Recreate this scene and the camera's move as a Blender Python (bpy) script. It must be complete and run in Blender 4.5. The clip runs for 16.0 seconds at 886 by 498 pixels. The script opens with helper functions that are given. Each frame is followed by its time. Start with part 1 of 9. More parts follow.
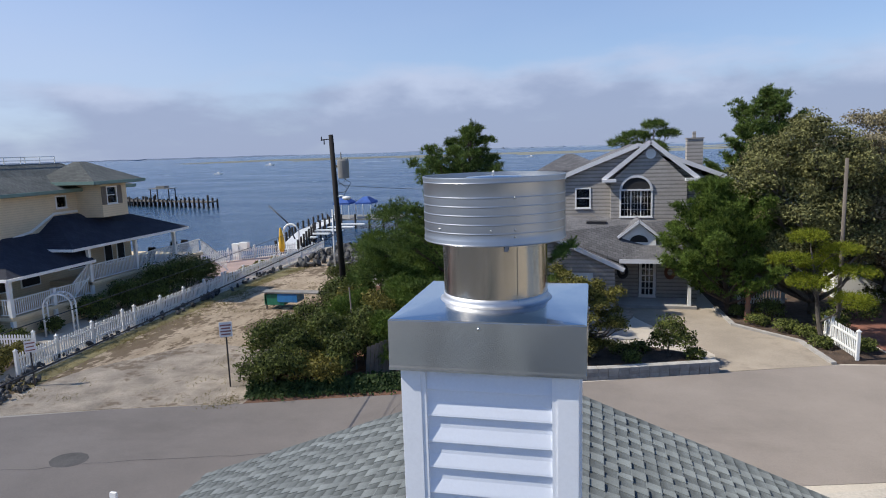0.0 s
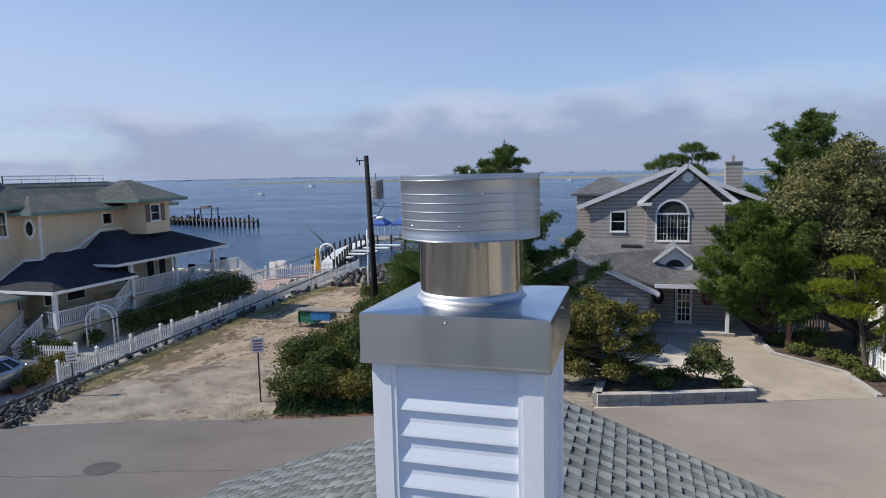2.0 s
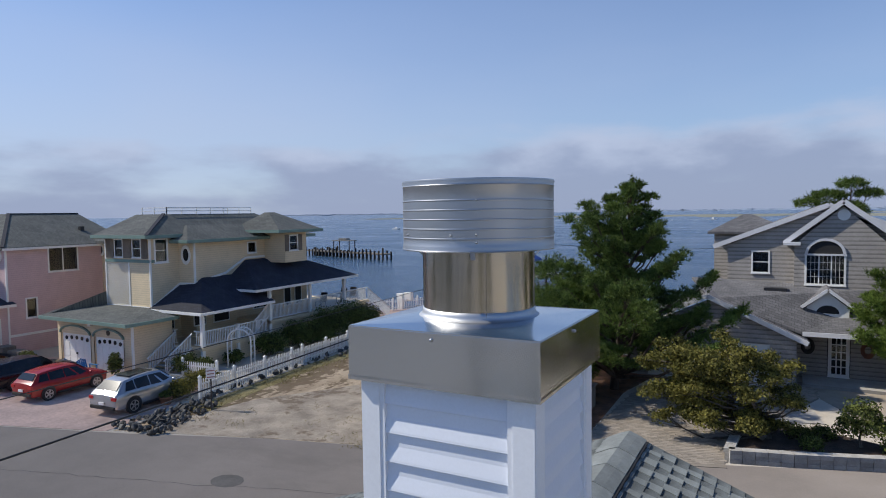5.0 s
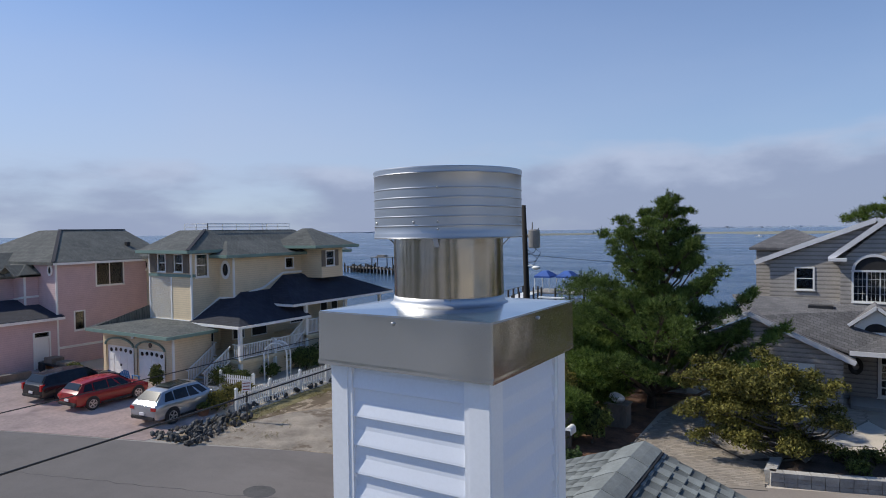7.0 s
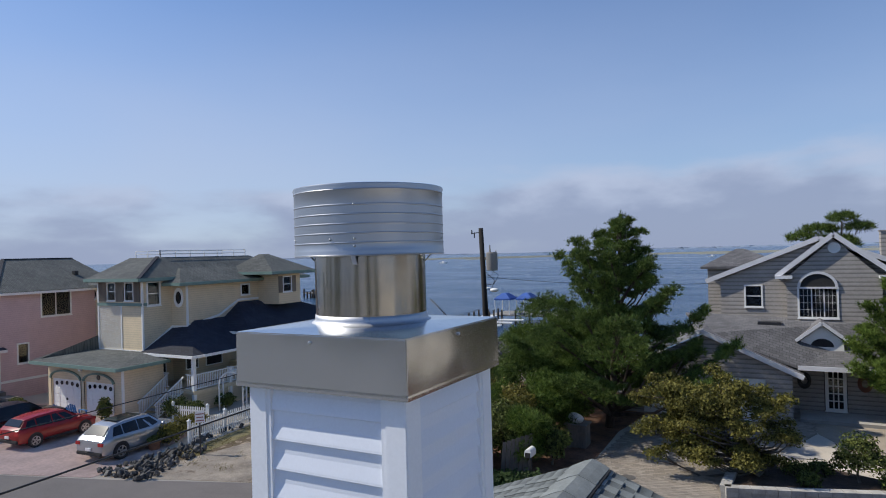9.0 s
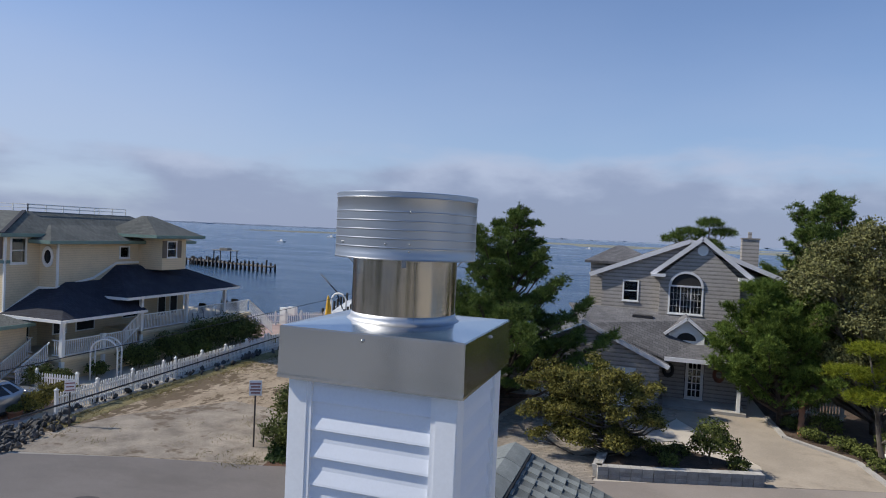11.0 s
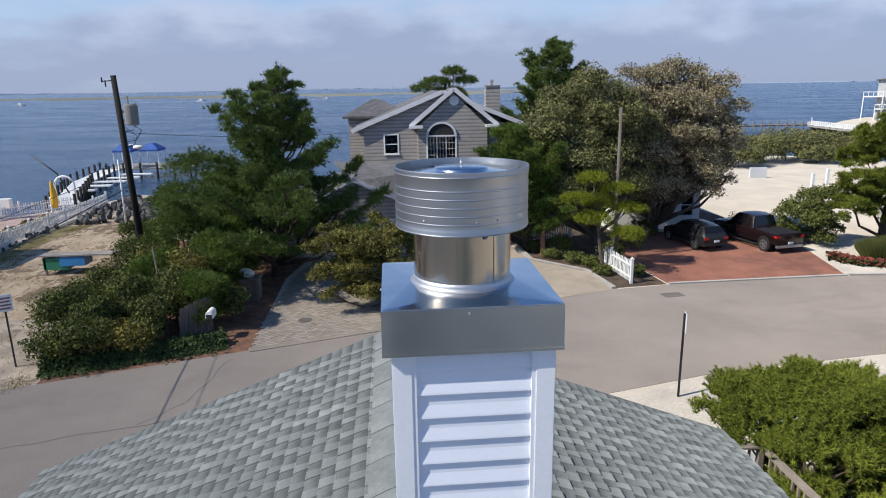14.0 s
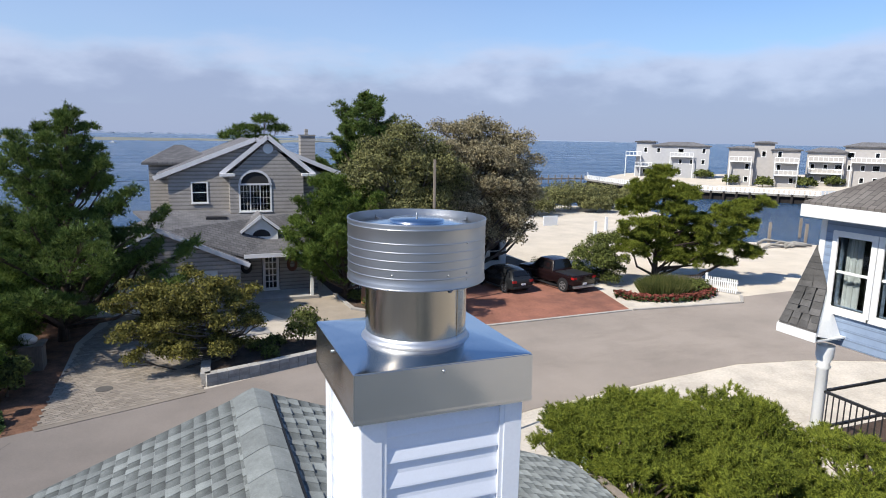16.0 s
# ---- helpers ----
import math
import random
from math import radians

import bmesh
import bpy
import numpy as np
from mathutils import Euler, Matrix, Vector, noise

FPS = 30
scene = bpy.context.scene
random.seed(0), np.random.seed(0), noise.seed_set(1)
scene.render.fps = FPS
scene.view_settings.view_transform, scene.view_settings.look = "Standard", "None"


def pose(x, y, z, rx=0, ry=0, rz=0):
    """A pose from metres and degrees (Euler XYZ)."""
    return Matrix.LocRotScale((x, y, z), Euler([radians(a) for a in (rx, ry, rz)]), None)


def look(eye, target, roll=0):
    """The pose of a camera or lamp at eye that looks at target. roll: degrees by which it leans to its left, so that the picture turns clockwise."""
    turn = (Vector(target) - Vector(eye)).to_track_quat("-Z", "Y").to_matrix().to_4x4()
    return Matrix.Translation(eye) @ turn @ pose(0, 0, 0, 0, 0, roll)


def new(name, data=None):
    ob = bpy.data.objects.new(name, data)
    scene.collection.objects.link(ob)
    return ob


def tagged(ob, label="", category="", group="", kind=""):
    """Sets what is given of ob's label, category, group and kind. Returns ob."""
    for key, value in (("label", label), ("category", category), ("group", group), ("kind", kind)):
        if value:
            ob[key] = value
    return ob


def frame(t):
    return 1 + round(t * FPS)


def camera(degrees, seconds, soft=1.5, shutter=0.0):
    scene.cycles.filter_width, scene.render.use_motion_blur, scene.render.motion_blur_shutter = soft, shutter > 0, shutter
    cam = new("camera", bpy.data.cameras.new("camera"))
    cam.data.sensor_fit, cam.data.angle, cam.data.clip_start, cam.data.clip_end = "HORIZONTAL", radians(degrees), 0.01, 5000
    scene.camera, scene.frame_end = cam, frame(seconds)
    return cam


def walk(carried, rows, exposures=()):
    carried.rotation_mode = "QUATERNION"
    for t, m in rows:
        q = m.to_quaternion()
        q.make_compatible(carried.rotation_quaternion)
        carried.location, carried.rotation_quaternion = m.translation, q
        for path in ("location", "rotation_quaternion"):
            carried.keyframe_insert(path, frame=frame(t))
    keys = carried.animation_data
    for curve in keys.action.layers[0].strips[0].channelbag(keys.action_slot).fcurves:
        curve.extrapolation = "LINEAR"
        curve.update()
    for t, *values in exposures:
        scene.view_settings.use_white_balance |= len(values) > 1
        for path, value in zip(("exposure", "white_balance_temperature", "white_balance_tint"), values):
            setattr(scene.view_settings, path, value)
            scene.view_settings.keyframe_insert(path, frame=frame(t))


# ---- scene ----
cam = camera(69.3, 16.0, soft=1.0)
PATH = [
    (0, (0.418, -2.406, 9.375), (-0.039, -0.483, 9.068), -1.8),
    (0.5, (0.473, -2.302, 9.324), (0.009, -0.373, 9.07), 1.1),
    (1, (0.555, -2.322, 9.311), (0.026, -0.408, 9.074), -0.6),
    (1.5, (0.65, -2.434, 9.283), (0.091, -0.529, 9.038), -0.6),
    (2, (0.694, -2.401, 9.265), (0.125, -0.498, 9.032), -1.3),
    (2.5, (0.74, -2.227, 9.206), (0.198, -0.309, 9.038), 1.5),
    (3, (0.822, -2.125, 9.163), (0.134, -0.254, 9.008), -0.9),
    (3.5, (0.95, -2.047, 9.17), (0.184, -0.202, 9.078), 0.2),
    (4, (1.045, -2.003, 9.16), (0.153, -0.214, 9.095), -1.2),
    (6.5, (1.262, -2.033, 9.059), (0.277, -0.301, 8.887), -0.9),
    (7, (1.395, -1.929, 9.018), (0.344, -0.229, 8.96), -0.8),
    (7.5, (1.515, -1.913, 9.005), (0.34, -0.294, 9.004), -1.9),
    (8, (1.559, -1.888, 8.991), (0.367, -0.282, 9.01), -3.0),
    (8.5, (1.568, -1.833, 8.981), (0.487, -0.15, 9.007), -2.6),
    (11, (1.039, -2.267, 9.106), (0.413, -0.368, 9.055), 2.6),
    (11.5, (0.871, -2.471, 9.175), (0.311, -0.553, 9.089), 3.2),
    (12, (0.571, -2.574, 9.29), (0.27, -0.602, 9.147), 1.1),
    (12.5, (0.36, -2.739, 9.361), (0.165, -0.764, 9.115), 0.2),
    (13, (0.059, -2.735, 9.419), (-0.075, -0.766, 9.095), 0.1),
    (13.5, (-0.197, -2.67, 9.508), (-0.206, -0.712, 9.101), 0.1),
    (14, (-0.331, -2.555, 9.611), (-0.178, -0.623, 9.119), -0.9),
    (14.5, (-0.481, -2.473, 9.626), (-0.189, -0.554, 9.147), 0.4),
    (15, (-0.757, -2.406, 9.631), (-0.269, -0.51, 9.223), -0.6),
    (15.5, (-0.884, -2.342, 9.622), (-0.243, -0.489, 9.227), 1.5),
    (16, (-0.96, -2.308, 9.611), (-0.226, -0.479, 9.268), 1.1),
]
walk(cam, [(t, look(eye, target, roll)) for t, eye, target, roll in PATH], exposures=[(0, 0.07), (1.5, 0.07), (2.5, -0.02), (4, -0.03), (6.5, -0.12), (8.5, -0.1), (11, -0.14), (12, -0.17), (12.5, -0.19), (13, -0.09), (13.5, 0.0), (14, 0.1), (14.5, 0.22), (15, 0.24), (16, 0.2)])

# ---- light ----
SUN_EL = 44.0
SUN_DIR = Vector((-0.955, -0.296, 0)).normalized() * math.cos(radians(SUN_EL)) + Vector((0, 0, math.sin(radians(SUN_EL))))
sun_data = bpy.data.lights.new("sun", "SUN")
sun_data.energy, sun_data.angle, sun_data.color = 5.0, radians(0.6), (1.0, 0.94, 0.83)
sun = new("sun", sun_data)
sun.matrix_world = look(SUN_DIR * 60, (0, 0, 0))

world = bpy.data.worlds.new("sky_world")
scene.world = world
world.use_nodes = True
wn, wl = world.node_tree.nodes, world.node_tree.links
wn.clear()


def node(tree_nodes, kind, **inputs):
    n = tree_nodes.new(kind)
    for k, v in inputs.items():
        n.inputs[k.replace("_", " ")].default_value = v
    return n


w_out = wn.new("ShaderNodeOutputWorld")
w_bg = wn.new("ShaderNodeBackground")
w_sky = wn.new("ShaderNodeTexSky")
w_sky.sky_type, w_sky.sun_disc = "NISHITA", False
w_sky.sun_elevation, w_sky.sun_rotation = radians(SUN_EL), math.atan2(SUN_DIR.x, SUN_DIR.y) % (2 * math.pi)
w_sky.altitude, w_sky.air_density, w_sky.dust_density, w_sky.ozone_density = 0, 1.1, 0.4, 4.0
w_co = wn.new("ShaderNodeTexCoord")
w_sep = wn.new("ShaderNodeSeparateXYZ")
wl.new(w_co.outputs["Generated"], w_sep.inputs["Vector"])


def w_math(op, a, b):
    n = wn.new("ShaderNodeMath")
    n.operation = op
    for i, v in enumerate((a, b)):
        if isinstance(v, (int, float)):
            n.inputs[i].default_value = v
        else:
            wl.new(v, n.inputs[i])
    return n.outputs["Value"]


def w_step(v, lo, hi, to0=0.0, to1=1.0):
    n = wn.new("ShaderNodeMapRange")
    n.interpolation_type = "SMOOTHSTEP"
    for k, q in (("From Min", lo), ("From Max", hi), ("To Min", to0), ("To Max", to1)):
        n.inputs[k].default_value = q
    wl.new(v, n.inputs["Value"])
    return n.outputs["Result"]


def w_blend(fac, c1, c2):
    n = wn.new("ShaderNodeMixRGB")
    for k, v in (("Fac", fac), ("Color1", c1), ("Color2", c2)):
        if isinstance(v, tuple):
            n.inputs[k].default_value = (*v, 1)
        elif isinstance(v, float):
            n.inputs[k].default_value = v
        else:
            wl.new(v, n.inputs[k])
    return n


def w_noise(stretch, shift, scale, detail, rough):
    mp = wn.new("ShaderNodeMapping")
    mp.inputs["Scale"].default_value, mp.inputs["Location"].default_value = stretch, shift
    n = node(wn, "ShaderNodeTexNoise", Scale=scale, Detail=detail, Roughness=rough)
    wl.new(w_co.outputs["Generated"], mp.inputs["Vector"])
    wl.new(mp.outputs["Vector"], n.inputs["Vector"])
    return n.outputs["Fac"]


w_tint = w_blend(1.0, w_sky.outputs["Color"], (0.74, 0.94, 1.2))
w_tint.blend_type = "MULTIPLY"
# thin haze low down, then a bank of soft lavender cloud near the horizon, thicker to the east
w_low = w_step(w_sep.outputs["Z"], 0.0, 0.55, 0.64, 0.0)
w_veil = w_noise((1.0, 1.0, 3.0), (0.3, 0.7, 0.1), 1.4, 4.0, 0.5)
w_haze = w_blend(w_math("MULTIPLY", w_low, w_math("SUBTRACT", w_math("ADD", w_veil, 0.34), w_math("MULTIPLY", w_sep.outputs["X"], 0.45))), w_tint.outputs["Color"], (4.7, 5.4, 7.2))
w_n1 = w_noise((1.0, 1.0, 3.6), (0.35, 0.1, 0.2), 4.2, 7.0, 0.52)
w_n2 = w_noise((1.0, 1.0, 2.2), (0.1, 0.6, 0.9), 9.0, 6.0, 0.5)
w_bank = w_step(w_sep.outputs["Z"], 0.05, 0.20, 0.80, -0.25)
w_dens = w_math("ADD", w_math("ADD", w_bank, w_math("MULTIPLY", w_math("SUBTRACT", w_n1, 0.5), 1.5)), w_math("MULTIPLY", w_sep.outputs["X"], 0.28))
w_fac = w_step(w_dens, 0.24, 0.72, 0.0, 0.86)
w_tall = w_math("ADD", w_sep.outputs["Z"], w_math("MULTIPLY", w_math("SUBTRACT", w_n2, 0.5), 0.16))
w_tone = w_blend(w_step(w_tall, 0.05, 0.12), (2.85, 3.4, 5.0), (4.6, 5.25, 6.9))
w_mix = w_blend(w_fac, w_haze.outputs["Color"], w_tone.outputs["Color"])
wl.new(w_mix.outputs["Color"], w_bg.inputs["Color"])
w_bg.inputs["Strength"].default_value = 0.11
wl.new(w_bg.outputs["Background"], w_out.inputs["Surface"])

# ---- materials ----


def mat(name, col, rough=0.7, metal=0.0, var=0.18, scale=1.5, fine=30.0, bump=0.15, col2=None, piece=0.0, stretch=(1, 1, 1), dist=0.01):
    """A surface of one colour (or two, in patches), with grain, wear at two scales and a fine relief."""
    m = bpy.data.materials.new(name)
    m.use_nodes = True
    ns, ls = m.node_tree.nodes, m.node_tree.links
    p = ns["Principled BSDF"]
    p.inputs["Roughness"].default_value, p.inputs["Metallic"].default_value = rough, metal
    co, mp = ns.new("ShaderNodeTexCoord"), ns.new("ShaderNodeMapping")
    mp.inputs["Scale"].default_value = stretch
    ls.new(co.outputs["Object"], mp.inputs["Vector"])
    big = node(ns, "ShaderNodeTexNoise", Scale=scale, Detail=5.0, Roughness=0.6)
    small = node(ns, "ShaderNodeTexNoise", Scale=fine, Detail=3.0, Roughness=0.6)
    for n in (big, small):
        ls.new(mp.outputs["Vector"], n.inputs["Vector"])
    ramp = ns.new("ShaderNodeValToRGB")
    c2 = col2 or tuple(c * (1 + var) for c in col)
    c1 = col if col2 else tuple(c * (1 - var) for c in col)
    ramp.color_ramp.elements[0].position, ramp.color_ramp.elements[0].color = 0.35, (*c1, 1)
    ramp.color_ramp.elements[1].position, ramp.color_ramp.elements[1].color = 0.65, (*c2, 1)
    ls.new(big.outputs["Fac"], ramp.inputs["Fac"])
    grain = ns.new("ShaderNodeMapRange")
    grain.inputs["From Min"].default_value, grain.inputs["From Max"].default_value = 0.25, 0.75
    grain.inputs["To Min"].default_value, grain.inputs["To Max"].default_value = 1 - var, 1 + var
    ls.new(small.outputs["Fac"], grain.inputs["Value"])
    mul = ns.new("ShaderNodeMixRGB")
    mul.blend_type, mul.inputs["Fac"].default_value = "MULTIPLY", 1.0
    ls.new(ramp.outputs["Color"], mul.inputs["Color1"])
    ls.new(grain.outputs["Result"], mul.inputs["Color2"])
    last = mul.outputs["Color"]
    if piece:
        info, geo = ns.new("ShaderNodeObjectInfo"), ns.new("ShaderNodeNewGeometry")
        add, fr = ns.new("ShaderNodeMath"), ns.new("ShaderNodeMath")
        add.operation, fr.operation = "ADD", "FRACT"
        ls.new(info.outputs["Random"], add.inputs[0])
        ls.new(geo.outputs["Random Per Island"], add.inputs[1])
        ls.new(add.outputs["Value"], fr.inputs[0])
        rng = ns.new("ShaderNodeMapRange")
        rng.inputs["To Min"].default_value, rng.inputs["To Max"].default_value = 1 - piece, 1 + piece
        ls.new(fr.outputs["Value"], rng.inputs["Value"])
        mul2 = ns.new("ShaderNodeMixRGB")
        mul2.blend_type, mul2.inputs["Fac"].default_value = "MULTIPLY", 1.0
        ls.new(last, mul2.inputs["Color1"])
        ls.new(rng.outputs["Result"], mul2.inputs["Color2"])
        last = mul2.outputs["Color"]
    ls.new(last, p.inputs["Base Color"])
    if rough > 0.85:
        p.inputs["Diffuse Roughness"].default_value = 1.0
    if bump:
        b = ns.new("ShaderNodeBump")
        b.inputs["Strength"].default_value, b.inputs["Distance"].default_value = bump, dist
        ls.new(small.outputs["Fac"], b.inputs["Height"])
        ls.new(b.outputs["Normal"], p.inputs["Normal"])
    return m


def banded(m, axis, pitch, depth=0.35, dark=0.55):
    """Adds horizontal laps (or courses) of the given pitch along an object axis: a relief, and the shadow under each
    lap painted as a dark line.
    """
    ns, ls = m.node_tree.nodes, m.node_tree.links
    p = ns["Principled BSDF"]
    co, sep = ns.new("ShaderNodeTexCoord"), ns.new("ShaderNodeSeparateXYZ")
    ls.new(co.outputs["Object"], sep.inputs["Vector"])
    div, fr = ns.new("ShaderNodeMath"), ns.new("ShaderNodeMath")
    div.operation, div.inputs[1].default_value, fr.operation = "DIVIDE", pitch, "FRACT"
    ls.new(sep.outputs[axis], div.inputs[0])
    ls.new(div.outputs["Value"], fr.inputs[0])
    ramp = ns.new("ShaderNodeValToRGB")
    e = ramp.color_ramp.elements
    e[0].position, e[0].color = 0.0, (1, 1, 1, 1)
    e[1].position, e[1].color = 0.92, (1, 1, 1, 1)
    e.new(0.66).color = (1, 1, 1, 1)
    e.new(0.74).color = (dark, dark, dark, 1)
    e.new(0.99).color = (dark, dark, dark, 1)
    ls.new(fr.outputs["Value"], ramp.inputs["Fac"])
    was = p.inputs["Base Color"].links[0].from_socket
    mul = ns.new("ShaderNodeMixRGB")
    mul.blend_type, mul.inputs["Fac"].default_value = "MULTIPLY", 1.0
    ls.new(was, mul.inputs["Color1"])
    ls.new(ramp.outputs["Color"], mul.inputs["Color2"])
    ls.new(mul.outputs["Color"], p.inputs["Base Color"])
    inv = ns.new("ShaderNodeMath")
    inv.operation, inv.inputs[0].default_value = "SUBTRACT", 1.0
    ls.new(fr.outputs["Value"], inv.inputs[1])
    b = ns.new("ShaderNodeBump")
    b.inputs["Strength"].default_value, b.inputs["Distance"].default_value = depth, 0.02
    ls.new(inv.outputs["Value"], b.inputs["Height"])
    ls.new(b.outputs["Normal"], p.inputs["Normal"])
    return m


def shingled(name, col, col2, u=0.3, v=0.14):
    """Asphalt shingles seen from far off: small tabs in courses, laid out in plan."""
    m = mat(name, col, 0.92, col2=col2, var=0.15, scale=0.7, fine=25, bump=0.3)
    ns, ls = m.node_tree.nodes, m.node_tree.links
    p = ns["Principled BSDF"]
    co = ns.new("ShaderNodeTexCoord")
    br = ns.new("ShaderNodeTexBrick")
    br.inputs["Scale"].default_value = 1.0
    br.inputs["Brick Width"].default_value, br.inputs["Row Height"].default_value = u, v
    br.inputs["Mortar Size"].default_value = 0.012
    br.inputs["Color1"].default_value, br.inputs["Color2"].default_value = (1.15, 1.15, 1.15, 1), (0.8, 0.8, 0.8, 1)
    br.inputs["Mortar"].default_value = (0.55, 0.55, 0.55, 1)
    ls.new(co.outputs["Object"], br.inputs["Vector"])
    was = p.inputs["Base Color"].links[0].from_socket
    mul = ns.new("ShaderNodeMixRGB")
    mul.blend_type, mul.inputs["Fac"].default_value = "MULTIPLY", 1.0
    ls.new(was, mul.inputs["Color1"])
    ls.new(br.outputs["Color"], mul.inputs["Color2"])
    ls.new(mul.outputs["Color"], p.inputs["Base Color"])
    return m


def leafy(name, dark, light, trans=0.2, rough=0.6):
    """Leaves or needles: every leaf its own shade, letting some light through."""
    m = bpy.data.materials.new(name)
    m.use_nodes = True
    ns, ls = m.node_tree.nodes, m.node_tree.links
    p = ns["Principled BSDF"]
    p.inputs["Roughness"].default_value = rough
    p.inputs["Specular IOR Level"].default_value = 0.14
    p.inputs["Diffuse Roughness"].default_value = 1.0
    geo, ramp = ns.new("ShaderNodeNewGeometry"), ns.new("ShaderNodeValToRGB")
    ramp.color_ramp.elements[0].color, ramp.color_ramp.elements[1].color = (*dark, 1), (*light, 1)
    ramp.color_ramp.elements[0].position, ramp.color_ramp.elements[1].position = 0.24, 0.74
    co = ns.new("ShaderNodeTexCoord")
    big = node(ns, "ShaderNodeTexNoise", Scale=0.9, Detail=3.0)
    ls.new(co.outputs["Object"], big.inputs["Vector"])
    ave = ns.new("ShaderNodeMixRGB")
    ave.inputs["Fac"].default_value = 0.5
    ls.new(geo.outputs["Random Per Island"], ave.inputs["Color1"])
    ls.new(big.outputs["Fac"], ave.inputs["Color2"])
    ls.new(ave.outputs["Color"], ramp.inputs["Fac"])
    ls.new(ramp.outputs["Color"], p.inputs["Base Color"])
    tr, mix = ns.new("ShaderNodeBsdfTranslucent"), ns.new("ShaderNodeMixShader")
    ls.new(ramp.outputs["Color"], tr.inputs["Color"])
    mix.inputs["Fac"].default_value = trans
    ls.new(p.outputs["BSDF"], mix.inputs[1])
    ls.new(tr.outputs["BSDF"], mix.inputs[2])
    ls.new(mix.outputs["Shader"], ns["Material Output"].inputs["Surface"])
    return m


def scuffed(m, col, scale, lo, hi, stretch=(1, 1, 1), fac=0.85):
    """Adds broken patches of another colour: trodden weed, old footprints, stains."""
    ns, ls = m.node_tree.nodes, m.node_tree.links
    p = ns["Principled BSDF"]
    co, mp = ns.new("ShaderNodeTexCoord"), ns.new("ShaderNodeMapping")
    mp.inputs["Scale"].default_value = stretch
    ls.new(co.outputs["Object"], mp.inputs["Vector"])
    n1 = node(ns, "ShaderNodeTexNoise", Scale=scale, Detail=5.0, Roughness=0.62)
    n2 = node(ns, "ShaderNodeTexNoise", Scale=scale * 0.17, Detail=2.0, Roughness=0.5)
    add = ns.new("ShaderNodeMath")
    add.operation = "ADD"
    for n, i in ((n1, 0), (n2, 1)):
        ls.new(mp.outputs["Vector"], n.inputs["Vector"])
        ls.new(n.outputs["Fac"], add.inputs[i])
    mr = ns.new("ShaderNodeMapRange")
    for k, q in (("From Min", lo), ("From Max", hi), ("To Min", 0.0), ("To Max", fac)):
        mr.inputs[k].default_value = q
    ls.new(add.outputs["Value"], mr.inputs["Value"])
    mix = ns.new("ShaderNodeMixRGB")
    was = p.inputs["Base Color"].links[0].from_socket
    ls.new(mr.outputs["Result"], mix.inputs["Fac"])
    ls.new(was, mix.inputs["Color1"])
    mix.inputs["Color2"].default_value = (*col, 1)
    ls.new(mix.outputs["Color"], p.inputs["Base Color"])
    return m


def glassy(name, tint=(0.75, 0.8, 0.82)):
    m = bpy.data.materials.new(name)
    m.use_nodes = True
    ns, ls = m.node_tree.nodes, m.node_tree.links
    ns.remove(ns["Principled BSDF"])
    fr = node(ns, "ShaderNodeFresnel", IOR=1.5)
    tp = node(ns, "ShaderNodeBsdfTransparent", Color=(*tint, 1))
    gl = node(ns, "ShaderNodeBsdfGlossy", Color=(1, 1, 1, 1), Roughness=0.02)
    mix = ns.new("ShaderNodeMixShader")
    ls.new(fr.outputs["Fac"], mix.inputs["Fac"])
    ls.new(tp.outputs["BSDF"], mix.inputs[1])
    ls.new(gl.outputs["BSDF"], mix.inputs[2])
    ls.new(mix.outputs["Shader"], ns["Material Output"].inputs["Surface"])
    return m


def metal(name, col, rough, dent=0.15, dent_scale=2.5, streak=(1, 1, 1), rough2=None):
    """Sheet metal: shallow dents, faint brushing and smudges in the gloss."""
    m = bpy.data.materials.new(name)
    m.use_nodes = True
    ns, ls = m.node_tree.nodes, m.node_tree.links
    p = ns["Principled BSDF"]
    p.inputs["Base Color"].default_value, p.inputs["Metallic"].default_value = (*col, 1), 1.0
    co, mp = ns.new("ShaderNodeTexCoord"), ns.new("ShaderNodeMapping")
    mp.inputs["Scale"].default_value = streak
    ls.new(co.outputs["Object"], mp.inputs["Vector"])
    n1 = node(ns, "ShaderNodeTexNoise", Scale=dent_scale, Detail=2.0, Roughness=0.4)
    ls.new(co.outputs["Object"], n1.inputs["Vector"])
    n2 = node(ns, "ShaderNodeTexNoise", Scale=60.0, Detail=3.0)
    ls.new(mp.outputs["Vector"], n2.inputs["Vector"])
    mr = ns.new("ShaderNodeMapRange")
    mr.inputs["To Min"].default_value, mr.inputs["To Max"].default_value = rough, rough2 or rough * 1.5
    ls.new(n2.outputs["Fac"], mr.inputs["Value"])
    ls.new(mr.outputs["Result"], p.inputs["Roughness"])
    b = ns.new("ShaderNodeBump")
    b.inputs["Strength"].default_value, b.inputs["Distance"].default_value = dent, 0.05
    ls.new(n1.outputs["Fac"], b.inputs["Height"])
    ls.new(b.outputs["Normal"], p.inputs["Normal"])
    return m


